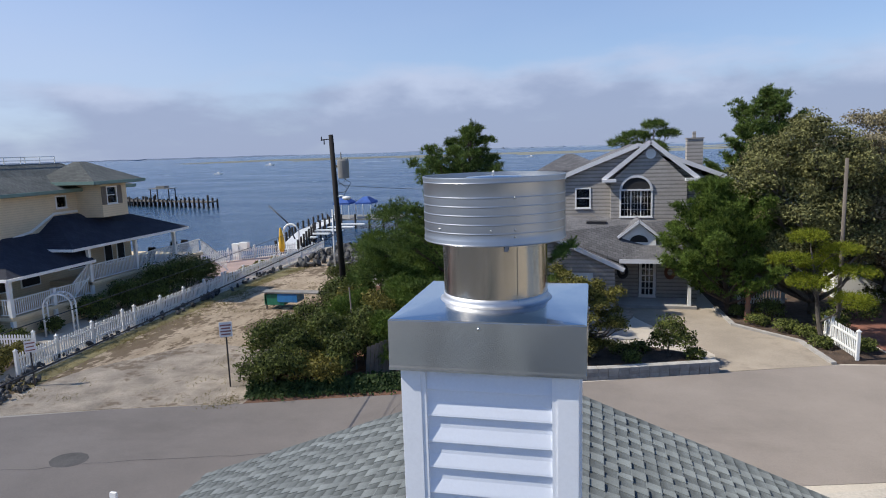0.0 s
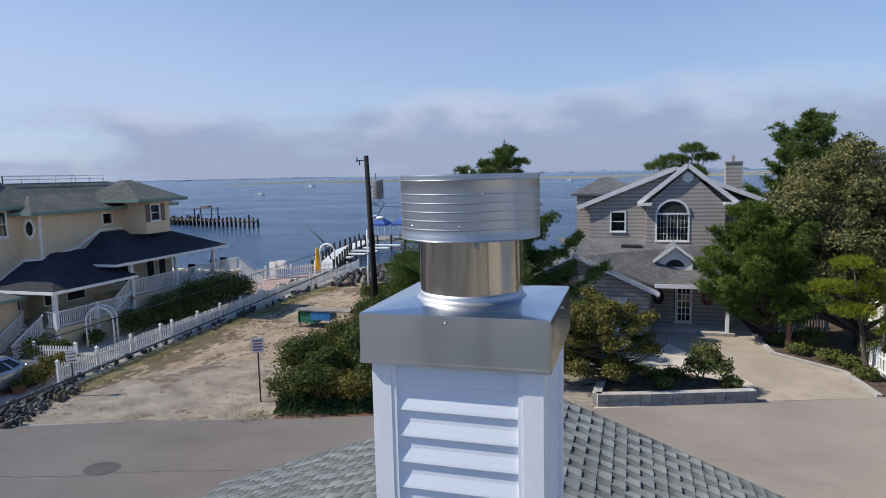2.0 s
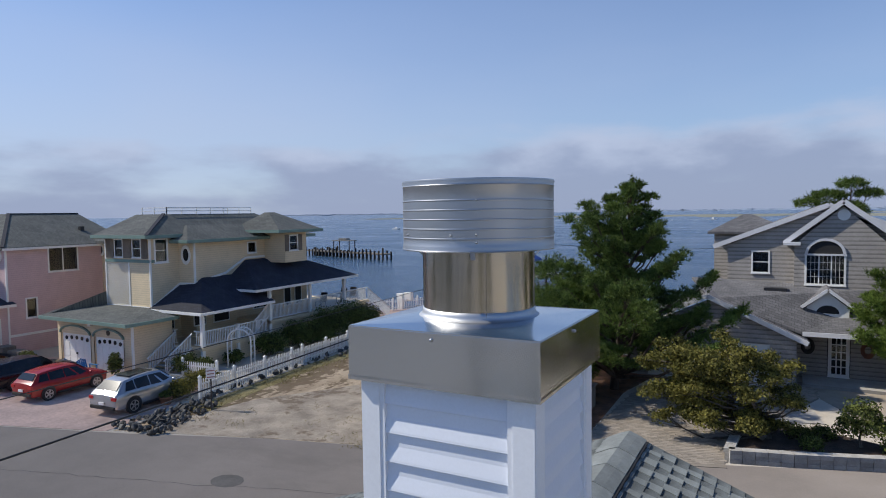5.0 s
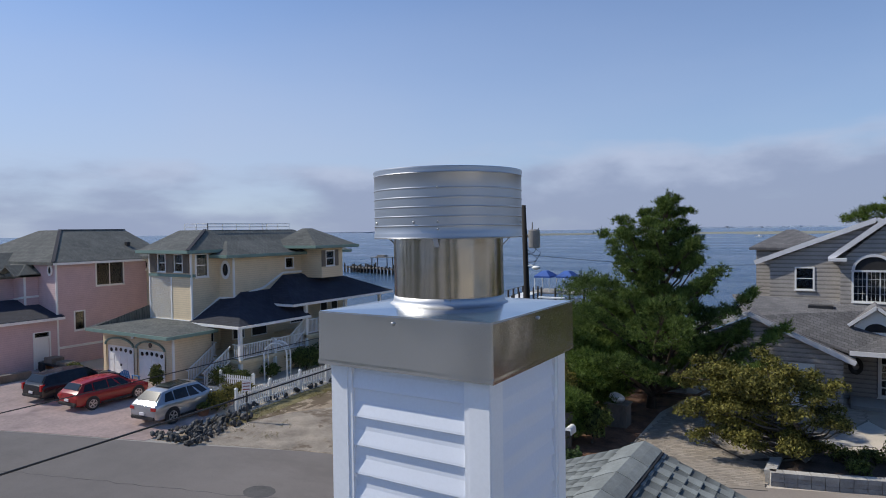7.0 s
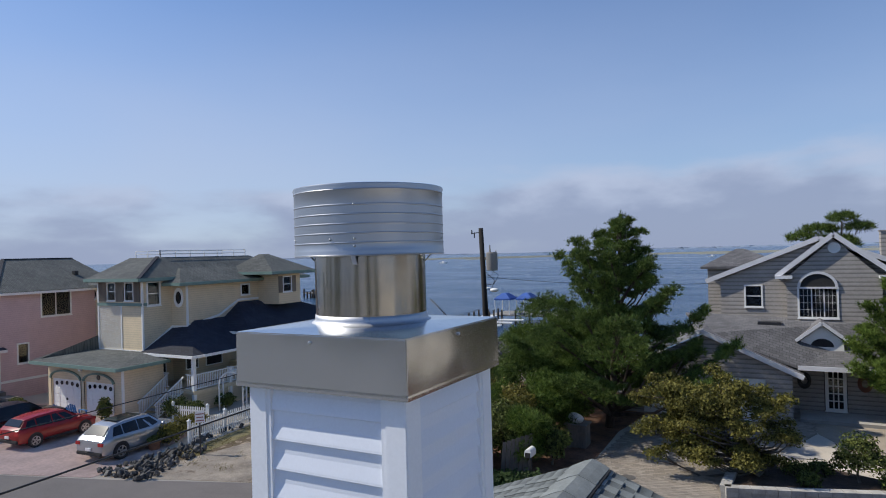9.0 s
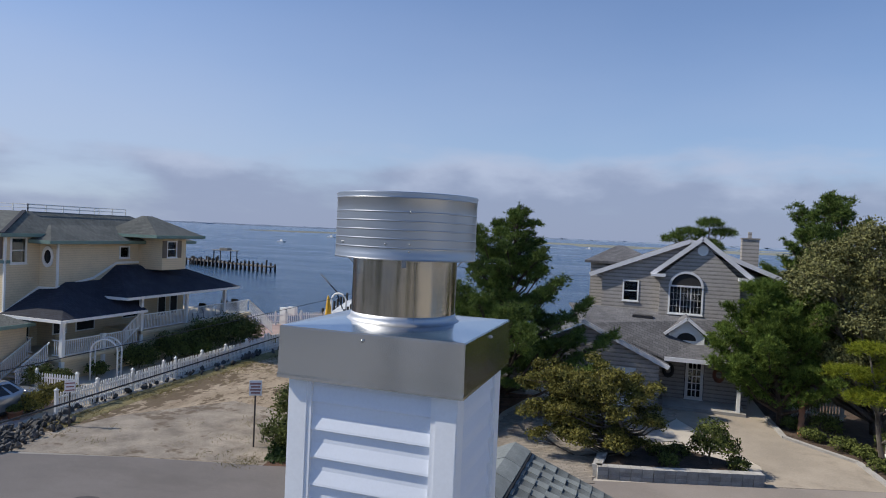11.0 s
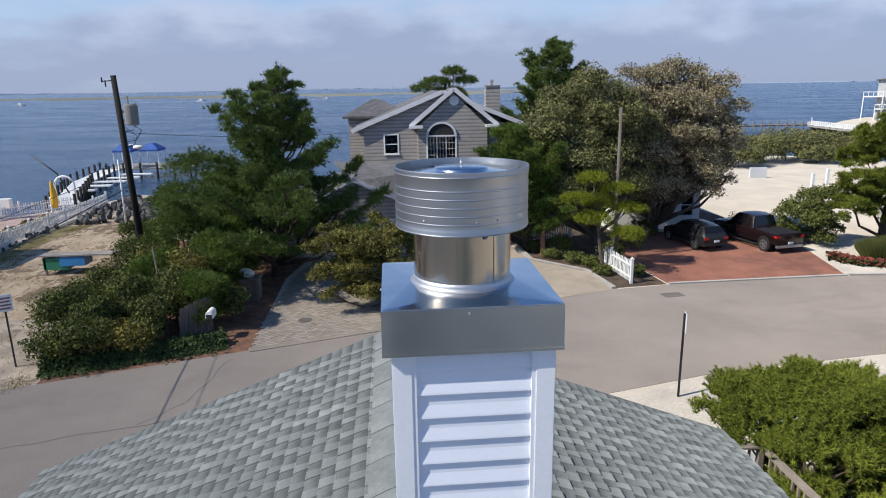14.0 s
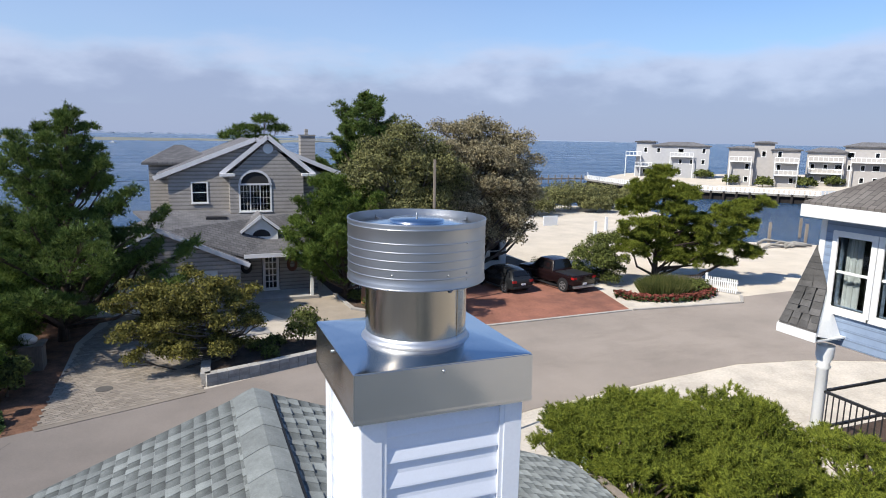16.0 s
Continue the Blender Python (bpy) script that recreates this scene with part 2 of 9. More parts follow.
M = {}
M["sand"] = mat("pale_sand", (0.46, 0.41, 0.34), 0.95, scale=0.35, fine=14, var=0.1, bump=0.5, dist=0.03)
M["lot"] = mat("trodden_sand", (0.36, 0.27, 0.175), 0.95, scale=0.5, fine=5, var=0.2, bump=0.9, col2=(0.53, 0.415, 0.285), stretch=(1.5, 0.55, 1), dist=0.08)
M["gravel"] = mat("crushed_shell", (0.41, 0.34, 0.26), 0.95, scale=0.8, fine=22, var=0.32, bump=0.9, dist=0.04)
M["white_sand"] = mat("white_pebbles", (0.43, 0.39, 0.335), 0.95, scale=0.6, fine=9, var=0.15, bump=0.7, dist=0.03)
M["asphalt"] = mat("weathered_asphalt", (0.236, 0.203, 0.176), 0.92, scale=0.25, fine=30, var=0.11, bump=0.5, dist=0.01)
M["patch"] = mat("tar_patch", (0.12, 0.11, 0.10), 0.9, fine=30, bump=0.3)
M["concrete"] = mat("worn_concrete", (0.33, 0.31, 0.285), 0.9, fine=20, var=0.1, bump=0.2)
M["drive"] = mat("pale_tan_paving", (0.31, 0.262, 0.205), 0.9, scale=0.5, fine=14, var=0.12, bump=0.3)
M["paver"] = mat("tan_paver", (0.28, 0.24, 0.195), 0.9, scale=0.4, fine=25, var=0.12, bump=0.3, piece=0.2)
M["pinkpave"] = mat("rose_paver", (0.52, 0.375, 0.32), 0.9, scale=0.5, fine=6, var=0.15, bump=0.2)
M["brick"] = mat("red_brick_paver", (0.23, 0.098, 0.066), 0.9, scale=0.6, fine=8, var=0.2, bump=0.2, piece=0.25)
M["mulch"] = mat("dark_mulch", (0.075, 0.05, 0.035), 0.98, scale=2, fine=25, var=0.4, bump=0.9, dist=0.04)
M["redmulch"] = mat("pine_straw", (0.17, 0.085, 0.05), 0.98, scale=1.5, fine=20, var=0.4, bump=0.9, dist=0.04)
M["drygrass"] = mat("dry_grass", (0.23, 0.19, 0.08), 0.95, scale=1.0, fine=12, var=0.3, bump=0.8, dist=0.04)
M["stone"] = mat("grey_block", (0.36, 0.34, 0.31), 0.9, scale=3, fine=25, var=0.15, bump=0.4, piece=0.15)
M["rock"] = mat("dark_riprap", (0.075, 0.074, 0.072), 0.85, scale=4, fine=20, var=0.3, bump=0.5, piece=0.5)
M["vinyl"] = mat("pale_blue_vinyl", (0.74, 0.78, 0.86), 0.42, scale=0.8, fine=80, var=0.025, bump=0.03, dist=0.002)
M["trimwhite"] = mat("white_vinyl_trim", (0.80, 0.82, 0.86), 0.4, scale=1.2, fine=60, var=0.03, bump=0.02, dist=0.002)
M["white"] = mat("white_paint", (0.78, 0.78, 0.76), 0.55, scale=1.0, fine=20, var=0.04, bump=0.04)
M["steel"] = metal("stainless_sheet", (0.65, 0.66, 0.67), 0.14, dent=0.2, dent_scale=2.2, streak=(0.3, 6, 6))
M["galv"] = metal("galvanised_band", (0.43, 0.44, 0.455), 0.32, dent=0.06, dent_scale=3, streak=(1, 1, 20))
# brown of the reflected ground and trees is put into the pipe's colour
M["pipe"] = metal("brown_tinted_flue", (0.42, 0.385, 0.33), 0.15, dent=0.11, dent_scale=4.0, streak=(8, 8, 0.5))
M["flange"] = metal("brushed_flange", (0.52, 0.53, 0.55), 0.4)
M["rivet"] = metal("rivet_steel", (0.5, 0.5, 0.5), 0.3)
M["shingle"] = mat("grey_green_shingle", (0.215, 0.232, 0.222), 0.93, scale=2.2, fine=70, var=0.16, bump=0.6, piece=0.12, dist=0.004)
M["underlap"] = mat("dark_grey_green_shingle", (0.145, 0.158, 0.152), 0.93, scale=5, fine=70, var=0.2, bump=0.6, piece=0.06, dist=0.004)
M["ridge"] = mat("ridge_shingle", (0.19, 0.205, 0.198), 0.93, scale=5, fine=70, var=0.17, bump=0.6, piece=0.17, dist=0.004)
M["black"] = mat("black_rubber", (0.018, 0.018, 0.02), 0.6, var=0.2, bump=0.05)
M["darkmetal"] = mat("dark_metal", (0.05, 0.05, 0.055), 0.45, metal=0.6, bump=0.05)
# the broad dark line paints the shadow below each clapboard's butt
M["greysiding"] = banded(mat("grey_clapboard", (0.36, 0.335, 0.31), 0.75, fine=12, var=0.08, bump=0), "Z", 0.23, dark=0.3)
M["greytrim"] = mat("pale_grey_trim", (0.66, 0.66, 0.68), 0.55, var=0.05, bump=0.04)
M["tansiding"] = banded(mat("cream_siding", (0.68, 0.56, 0.38), 0.7, fine=12, var=0.05, bump=0), "Z", 0.14, dark=0.8)
M["pinksiding"] = banded(mat("pink_siding", (0.57, 0.415, 0.42), 0.7, fine=12, var=0.05, bump=0), "Z", 0.14, dark=0.86)
M["bluesiding"] = banded(mat("blue_grey_siding", (0.235, 0.305, 0.42), 0.65, fine=12, var=0.05, bump=0), "Z", 0.17, dark=0.6)
M["greentrim"] = mat("sage_green_trim", (0.16, 0.25, 0.22), 0.6, var=0.08)
M["roofgrey"] = shingled("grey_roof", (0.125, 0.122, 0.126), (0.185, 0.18, 0.185), 0.3, 0.16)
M["roofgreen"] = shingled("mossy_grey_roof", (0.125, 0.132, 0.115), (0.20, 0.20, 0.17))
# dark blue paints the shade on porch and skirt roofs; also the ridge caps
M["roofdark"] = shingled("shaded_roof_and_dark_caps", (0.022, 0.026, 0.045), (0.035, 0.04, 0.06))
M["roofbrown"] = shingled("driftwood_roof", (0.12, 0.105, 0.095), (0.18, 0.165, 0.15))
M["glass"] = glassy("window_glass")
# near-black puts the dimness of rooms behind windows into the colour
M["inside"] = mat("unlit_room_dark", (0.03, 0.03, 0.032), 0.9)
M["curtain"] = mat("white_curtain", (0.6, 0.6, 0.58), 0.9, stretch=(6, 6, 0.3), fine=12)
M["bark"] = mat("pine_bark", (0.085, 0.06, 0.045), 0.95, scale=4, fine=20, var=0.35, bump=0.8, stretch=(1, 1, 0.3), dist=0.03)
M["greybark"] = mat("grey_bark", (0.13, 0.11, 0.09), 0.95, scale=4, fine=20, var=0.3, bump=0.8, stretch=(1, 1, 0.3), dist=0.03)
M["needles"] = leafy("pine_needles", (0.010, 0.028, 0.008), (0.215, 0.30, 0.07), 0.12)
M["needles2"] = leafy("bright_pine_needles", (0.012, 0.028, 0.004), (0.27, 0.31, 0.045), 0.12)
M["needles3"] = leafy("mid_pine_needles", (0.012, 0.032, 0.007), (0.225, 0.315, 0.06), 0.12)
M["turning"] = leafy("turning_leaves", (0.03, 0.034, 0.010), (0.3, 0.27, 0.066), 0.12)
M["ventblack"] = mat("vent_plastic", (0.006, 0.006, 0.007), 0.8, var=0.1, bump=0)
M["cedar"] = leafy("yellow_green_sprays", (0.07, 0.11, 0.01), (0.36, 0.38, 0.04), 0.3)
M["olive"] = leafy("olive_leaves", (0.038, 0.042, 0.016), (0.324, 0.318, 0.126), 0.12)
M["browntree"] = leafy("dry_olive_leaves", (0.075, 0.063, 0.035), (0.504, 0.438, 0.27), 0.12)
M["shrub"] = leafy("shrub_leaves", (0.012, 0.021, 0.007), (0.204, 0.234, 0.06), 0.12)
M["yellowshrub"] = leafy("yellowing_leaves", (0.03, 0.035, 0.01), (0.36, 0.306, 0.072), 0.12)
M["ivy"] = leafy("ivy_leaves", (0.03, 0.055, 0.02), (0.10, 0.15, 0.05), 0.3)
M["wood"] = mat("weathered_wood", (0.20, 0.17, 0.14), 0.9, scale=1.5, fine=18, var=0.2, bump=0.4, stretch=(1, 1, 0.25))
M["deckwood"] = mat("grey_planks", (0.30, 0.28, 0.25), 0.9, scale=1.5, fine=18, var=0.2, bump=0.4)
M["polewood"] = mat("creosoted_pole", (0.018, 0.014, 0.012), 0.9, scale=1.5, fine=14, var=0.35, bump=0.5, stretch=(3, 3, 0.3))
# pale so that the unseen ground brightens the reflection in the chase cover
M["lawn"] = mat("pale_reflected_ground", (0.34, 0.31, 0.26), 0.95, scale=0.3, fine=6, var=0.2, bump=0.6, col2=(0.44, 0.41, 0.36), dist=0.04)
M["water"] = mat("bay_water", (0.022, 0.06, 0.12), 0.12, bump=0)
M["marsh"] = mat("salt_marsh", (0.19, 0.19, 0.15), 0.95, scale=0.01, fine=0.2, var=0.2, bump=0)
# the haze of distance is put into the shore's blue-grey colour
M["farwood"] = mat("haze_tinted_shore", (0.20, 0.25, 0.33), 0.95, scale=0.01, fine=0.05, var=0.06, bump=0)


def water_relief(m):
    ns, ls = m.node_tree.nodes, m.node_tree.links
    p = ns["Principled BSDF"]
    p.inputs["IOR"].default_value = 1.33
    co, mp = ns.new("ShaderNodeTexCoord"), ns.new("ShaderNodeMapping")
    mp.inputs["Scale"].default_value = (0.5, 1.0, 1.0)
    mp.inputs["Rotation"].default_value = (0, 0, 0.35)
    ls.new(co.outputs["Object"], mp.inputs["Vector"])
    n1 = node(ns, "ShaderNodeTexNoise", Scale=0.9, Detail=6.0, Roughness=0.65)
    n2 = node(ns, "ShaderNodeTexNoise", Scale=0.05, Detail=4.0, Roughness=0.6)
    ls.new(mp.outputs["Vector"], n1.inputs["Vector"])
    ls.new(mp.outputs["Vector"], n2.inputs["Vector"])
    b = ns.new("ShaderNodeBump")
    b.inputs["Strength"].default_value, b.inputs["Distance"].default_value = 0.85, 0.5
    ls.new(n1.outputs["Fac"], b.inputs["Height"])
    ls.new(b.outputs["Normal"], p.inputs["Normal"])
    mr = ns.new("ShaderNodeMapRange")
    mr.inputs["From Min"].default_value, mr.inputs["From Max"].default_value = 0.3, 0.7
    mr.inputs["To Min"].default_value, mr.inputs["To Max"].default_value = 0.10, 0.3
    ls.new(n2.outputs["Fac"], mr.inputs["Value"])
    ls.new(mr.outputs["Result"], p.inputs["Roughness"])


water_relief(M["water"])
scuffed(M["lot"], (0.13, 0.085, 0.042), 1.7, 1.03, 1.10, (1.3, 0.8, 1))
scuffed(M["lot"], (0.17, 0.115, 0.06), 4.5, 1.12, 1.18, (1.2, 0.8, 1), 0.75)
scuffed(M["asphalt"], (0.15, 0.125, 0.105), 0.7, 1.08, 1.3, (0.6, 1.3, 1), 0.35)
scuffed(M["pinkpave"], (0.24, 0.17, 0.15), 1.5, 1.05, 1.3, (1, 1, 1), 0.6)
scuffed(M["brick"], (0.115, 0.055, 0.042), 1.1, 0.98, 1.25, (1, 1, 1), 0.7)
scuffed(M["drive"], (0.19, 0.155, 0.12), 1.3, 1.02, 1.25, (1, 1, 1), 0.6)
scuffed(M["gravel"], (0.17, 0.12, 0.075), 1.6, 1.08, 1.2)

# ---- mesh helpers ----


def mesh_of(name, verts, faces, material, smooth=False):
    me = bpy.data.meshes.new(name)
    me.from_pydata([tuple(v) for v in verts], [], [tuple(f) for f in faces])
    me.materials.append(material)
    if smooth:
        me.polygons.foreach_set("use_smooth", [True] * len(me.polygons))
    me.update()
    return me


def array_mesh(name, verts, k, material):
    """Many loose faces of k corners each, from an array of corners in order."""
    n = len(verts) // k
    me = bpy.data.meshes.new(name)
    me.vertices.add(len(verts))
    me.vertices.foreach_set("co", np.ascontiguousarray(verts, dtype=np.float32).ravel())
    me.loops.add(n * k)
    me.loops.foreach_set("vertex_index", np.arange(n * k, dtype=np.int32))
    me.polygons.add(n)
    me.polygons.foreach_set("loop_start", np.arange(0, n * k, k, dtype=np.int32))
    me.materials.append(material)
    me.update(calc_edges=True)
    return me


def thing(name, loc, label, category, group="", kind=""):
    ob = new(name)
    ob.location = loc
    ob.empty_display_size = 0.1
    return tagged(ob, label, category, group, kind)


def hang(ob, parent):
    """Makes ob, whose mesh is laid out in the world, a part of parent."""
    ob.parent = parent
    if parent.data is None:
        ob.matrix_parent_inverse = Matrix.Translation(-parent.location)
    return ob


APART = {"fascia", "flashing_board", "glazing_bar", "roof_railing", "bracket", "rake_board", "gutter", "porch_gutter", "rung", "trestle", "step", "corner_board", "railing", "text_bar", "parapet", "arm_rest"}


def islands(bm):
    """The loose pieces of a bmesh, each as a list of its faces."""
    seen, out = set(), []
    for f in bm.faces:
        if f in seen:
            continue
        seen.add(f)
        stack, piece = [f], []
        while stack:
            g = stack.pop()
            piece.append(g)
            for v in g.verts:
                for h in v.link_faces:
                    if h not in seen:
                        seen.add(h)
                        stack.append(h)
        out.append(piece)
    return out


def part(name, bm, material, parent, label="", smooth=False, kind=""):
    if name in ("wall", "roof", "porch_roof", "hull"):
        bmesh.ops.remove_doubles(bm, verts=bm.verts, dist=0.0005)
    meshes = []
    pieces = islands(bm) if name in APART else []
    if len(pieces) > 1:
        for piece in pieces:
            index = {}
            for f in piece:
                for v in f.verts:
                    index.setdefault(v, len(index))
            meshes.append(mesh_of(name, [v.co for v in index], [[index[v] for v in f.verts] for f in piece], material, smooth))
    else:
        me = bpy.data.meshes.new(name)
        bm.to_mesh(me)
        me.materials.append(material)
        if smooth:
            me.polygons.foreach_set("use_smooth", [True] * len(me.polygons))
        meshes.append(me)
    bm.free()
    made = [tagged(hang(new(name, me), parent), label, kind=kind) for me in meshes]
    return made[0]


def single(name, bm, material, label, category, group="", kind="", smooth=False):
    me = bpy.data.meshes.new(name)
    bm.to_mesh(me)
    bm.free()
    me.materials.append(material)
    if smooth:
        me.polygons.foreach_set("use_smooth", [True] * len(me.polygons))
    return tagged(new(name, me), label, category, group, kind)


def box(bm, x0, x1, y0, y1, z0, z1, m=None):
    v = [bm.verts.new(p) for p in ((x0, y0, z0), (x1, y0, z0), (x1, y1, z0), (x0, y1, z0), (x0, y0, z1), (x1, y0, z1), (x1, y1, z1), (x0, y1, z1))]
    if m is not None:
        for q in v:
            q.co = m @ q.co
    for f in ((0, 3, 2, 1), (4, 5, 6, 7), (0, 1, 5, 4), (1, 2, 6, 5), (2, 3, 7, 6), (3, 0, 4, 7)):
        bm.faces.new([v[i] for i in f])
    return bm


def boxes(*rows):
    bm = bmesh.new()
    for r in rows:
        box(bm, *r)
    return bm


def bar(bm, a, b, w, h, up=(0, 0, 1)):
    """A square bar from a to b, w wide and h high."""
    a, b = Vector(a), Vector(b)
    d = (b - a).normalized()
    side = d.cross(Vector(up))
    side = side.normalized() if side.length > 1e-4 else Vector((1, 0, 0))
    top = side.cross(d).normalized()
    v = [bm.verts.new(p + side * sx * w / 2 + top * sz * h / 2) for p in (a, b) for sx, sz in ((-1, -1), (1, -1), (1, 1), (-1, 1))]
    for f in ((0, 1, 2, 3), (7, 6, 5, 4), (0, 4, 5, 1), (1, 5, 6, 2), (2, 6, 7, 3), (3, 7, 4, 0)):
        bm.faces.new([v[i] for i in f])
    return bm


def tube(bm, pts, radii, seg=8, cap=True):
    """A round, tapering tube through the points."""
    pts = [Vector(p) for p in pts]
    rings = []
    for i, p in enumerate(pts):
        d = (pts[min(i + 1, len(pts) - 1)] - pts[max(i - 1, 0)]).normalized()
        side = d.cross(Vector((0, 0, 1))) if abs(d.z) < 0.95 else d.cross(Vector((0, 1, 0)))
        side.normalize()
        other = d.cross(side)
        r = radii[i] if isinstance(radii, (list, tuple)) else radii
        rings.append([bm.verts.new(p + (side * math.cos(a) + other * math.sin(a)) * r) for a in (2 * math.pi * k / seg for k in range(seg))])
    for r0, r1 in zip(rings, rings[1:]):
        for k in range(seg):
            bm.faces.new((r0[k], r0[(k + 1) % seg], r1[(k + 1) % seg], r1[k]))
    if cap:
        bm.faces.new(rings[0][::-1])
        bm.faces.new(rings[-1])
    return bm


def lathe(bm, cx, cy, profile, seg=96, close=False):
    """Turns a profile of (radius, height) about the upright axis through cx, cy."""
    rings = [[bm.verts.new((cx + r * math.cos(2 * math.pi * k / seg), cy + r * math.sin(2 * math.pi * k / seg), z)) for k in range(seg)] for r, z in profile]
    pairs = list(zip(rings, rings[1:])) + ([(rings[-1], rings[0])] if close else [])
    for r0, r1 in pairs:
        for k in range(seg):
            bm.faces.new((r0[k], r0[(k + 1) % seg], r1[(k + 1) % seg], r1[k]))
    return bm


def plate(bm, pts, thick):
    """A flat polygon given by its corners, thickened downwards."""
    pts = [Vector(p) for p in pts]
    top = [bm.verts.new(p) for p in pts]
    low = [bm.verts.new(p - Vector((0, 0, thick))) for p in pts]
    bm.faces.new(top)
    bm.faces.new(low[::-1])
    n = len(pts)
    for i in range(n):
        bm.faces.new((top[i], low[i], low[(i + 1) % n], top[(i + 1) % n]))
    return bm


def sheet(name, pts, z, material, label, category="ground", thick=0.0, kind="structure"):
    """A piece of ground of the given outline, slightly proud of what it lies on."""
    bm = bmesh.new()
    plate(bm, [(x, y, z) for x, y in pts], thick or 0.06)
    bmesh.ops.recalc_face_normals(bm, faces=bm.faces)
    bmesh.ops.triangulate(bm, faces=[f for f in bm.faces if len(f.verts) > 4])
    return single(name, bm, material, label, category, kind=kind)


def wall(bm, origin, way, length, z0, z1, thick, holes=(), gable=None):
    """An upright wall from origin along way (2D), its body to the left of way, with holes (u0, u1, z0, z1) through it."""
    o, w = Vector((origin[0], origin[1], 0)), Vector((way[0], way[1], 0)).normalized()
    n = Vector((-w.y, w.x, 0))
    us = sorted({0.0, length, *(u for h in holes for u in h[:2])})
    zs = sorted({z0, z1, *(z for h in holes for z in h[2:])})
    def solid(i, j):
        if not (0 <= i < len(us) - 1 and 0 <= j < len(zs) - 1):
            return False
        u, z = (us[i] + us[i + 1]) / 2, (zs[j] + zs[j + 1]) / 2
        return not any(h[0] < u < h[1] and h[2] < z < h[3] for h in holes)
    def at(u, z, d):
        return bm.verts.new(o + w * u + n * d + Vector((0, 0, z)))
    def quad(*p):
        bm.faces.new([at(*q) for q in p])
    for i in range(len(us) - 1):
        for j in range(len(zs) - 1):
            if not solid(i, j):
                continue
            a, b, c, d = us[i], us[i + 1], zs[j], zs[j + 1]
            quad((a, c, 0), (b, c, 0), (b, d, 0), (a, d, 0))
            quad((b, c, thick), (a, c, thick), (a, d, thick), (b, d, thick))
            if i > 0 and not solid(i - 1, j):
                quad((a, c, thick), (a, c, 0), (a, d, 0), (a, d, thick))
            if i < len(us) - 2 and not solid(i + 1, j):
                quad((b, c, 0), (b, c, thick), (b, d, thick), (b, d, 0))
            if not solid(i, j - 1):
                quad((a, c, thick), (b, c, thick), (b, c, 0), (a, c, 0))
            if not solid(i, j + 1):
                quad((a, d, 0), (b, d, 0), (b, d, thick), (a, d, thick))
    if gable:
        u, z = gable
        quad((0, z1, 0), (length, z1, 0), (u, z, 0))
        quad((length, z1, thick), (0, z1, thick), (u, z, thick))
    return bm


def window_in(house, origin, way, hole, bars=(1, 1), frame=0.09, trim=None, shutters=None, curtain=False):
    """A window in a hole of a wall: its frame with glazing bars, and the pane. trim: material of the casing."""
    o, w = Vector((origin[0], origin[1], 0)), Vector((way[0], way[1], 0)).normalized()
    n = Vector((-w.y, w.x, 0))
    turn = Matrix((( w.x, n.x, 0, o.x), (w.y, n.y, 0, o.y), (0, 0, 1, 0), (0, 0, 0, 1)))
    u0, u1, z0, z1 = hole
    f = frame
    bm = bmesh.new()
    rings = []
    for d, e in ((-0.035, f), (-0.035, 0.0), (0.08, 0.0), (0.08, f)):
        rings.append([bm.verts.new(turn @ Vector(q)) for q in ((u0 - e, d, z0 - e), (u1 + e, d, z0 - e), (u1 + e, d, z1 + e), (u0 - e, d, z1 + e))])
    for k in range(4):
        for i in range(4):
            r0, r1, j = rings[k], rings[(k + 1) % 4], (i + 1) % 4
            bm.faces.new((r0[i], r0[j], r1[j], r1[i]))
    bmesh.ops.recalc_face_normals(bm, faces=bm.faces)
    win = part("window", bm, trim or M["white"], house)
    part("sill", box(bmesh.new(), u0 - f - 0.03, u1 + f + 0.03, -0.075, -0.036, z0 - f - 0.03, z0 - f + 0.03, turn), trim or M["white"], win)
    nu, nz = bars
    for i in range(1, nu):
        u = u0 + (u1 - u0) * i / nu
        part("glazing_bar", box(bmesh.new(), u - 0.03, u + 0.03, 0.02, 0.07, z0, z1, turn), trim or M["white"], win)
    for j in range(1, nz):
        z = z0 + (z1 - z0) * j / nz
        part("glazing_bar", box(bmesh.new(), u0, u1, 0.018, 0.072, z - 0.025, z + 0.025, turn), trim or M["white"], win)
    bm = bmesh.new()
    box(bm, u0, u1, 0.045, 0.055, z0, z1, turn)
    part("pane", bm, M["glass"], win).visible_shadow = False
    part("room", box(bmesh.new(), u0 - 0.3, u1 + 0.3, 0.6, 0.64, z0 - 0.3, z1 + 0.3, turn), M["inside"], win, "dark board behind the glass standing in for the unlit room")
    if curtain:
        part("curtain", box(bmesh.new(), u0, u1, 0.14, 0.16, z0, z1, turn), M["curtain"], win, "drawn white curtain")
    if shutters:
        for a, b in ((u0 - f - 0.42, u0 - f), (u1 + f, u1 + f + 0.42)):
            bm = bmesh.new()
            box(bm, a + 0.01, b - 0.01, -0.05, 0, z0 - f, z1 + f, turn)
            part("shutter", bm, shutters, win, "closed louvred shutter")
    return win


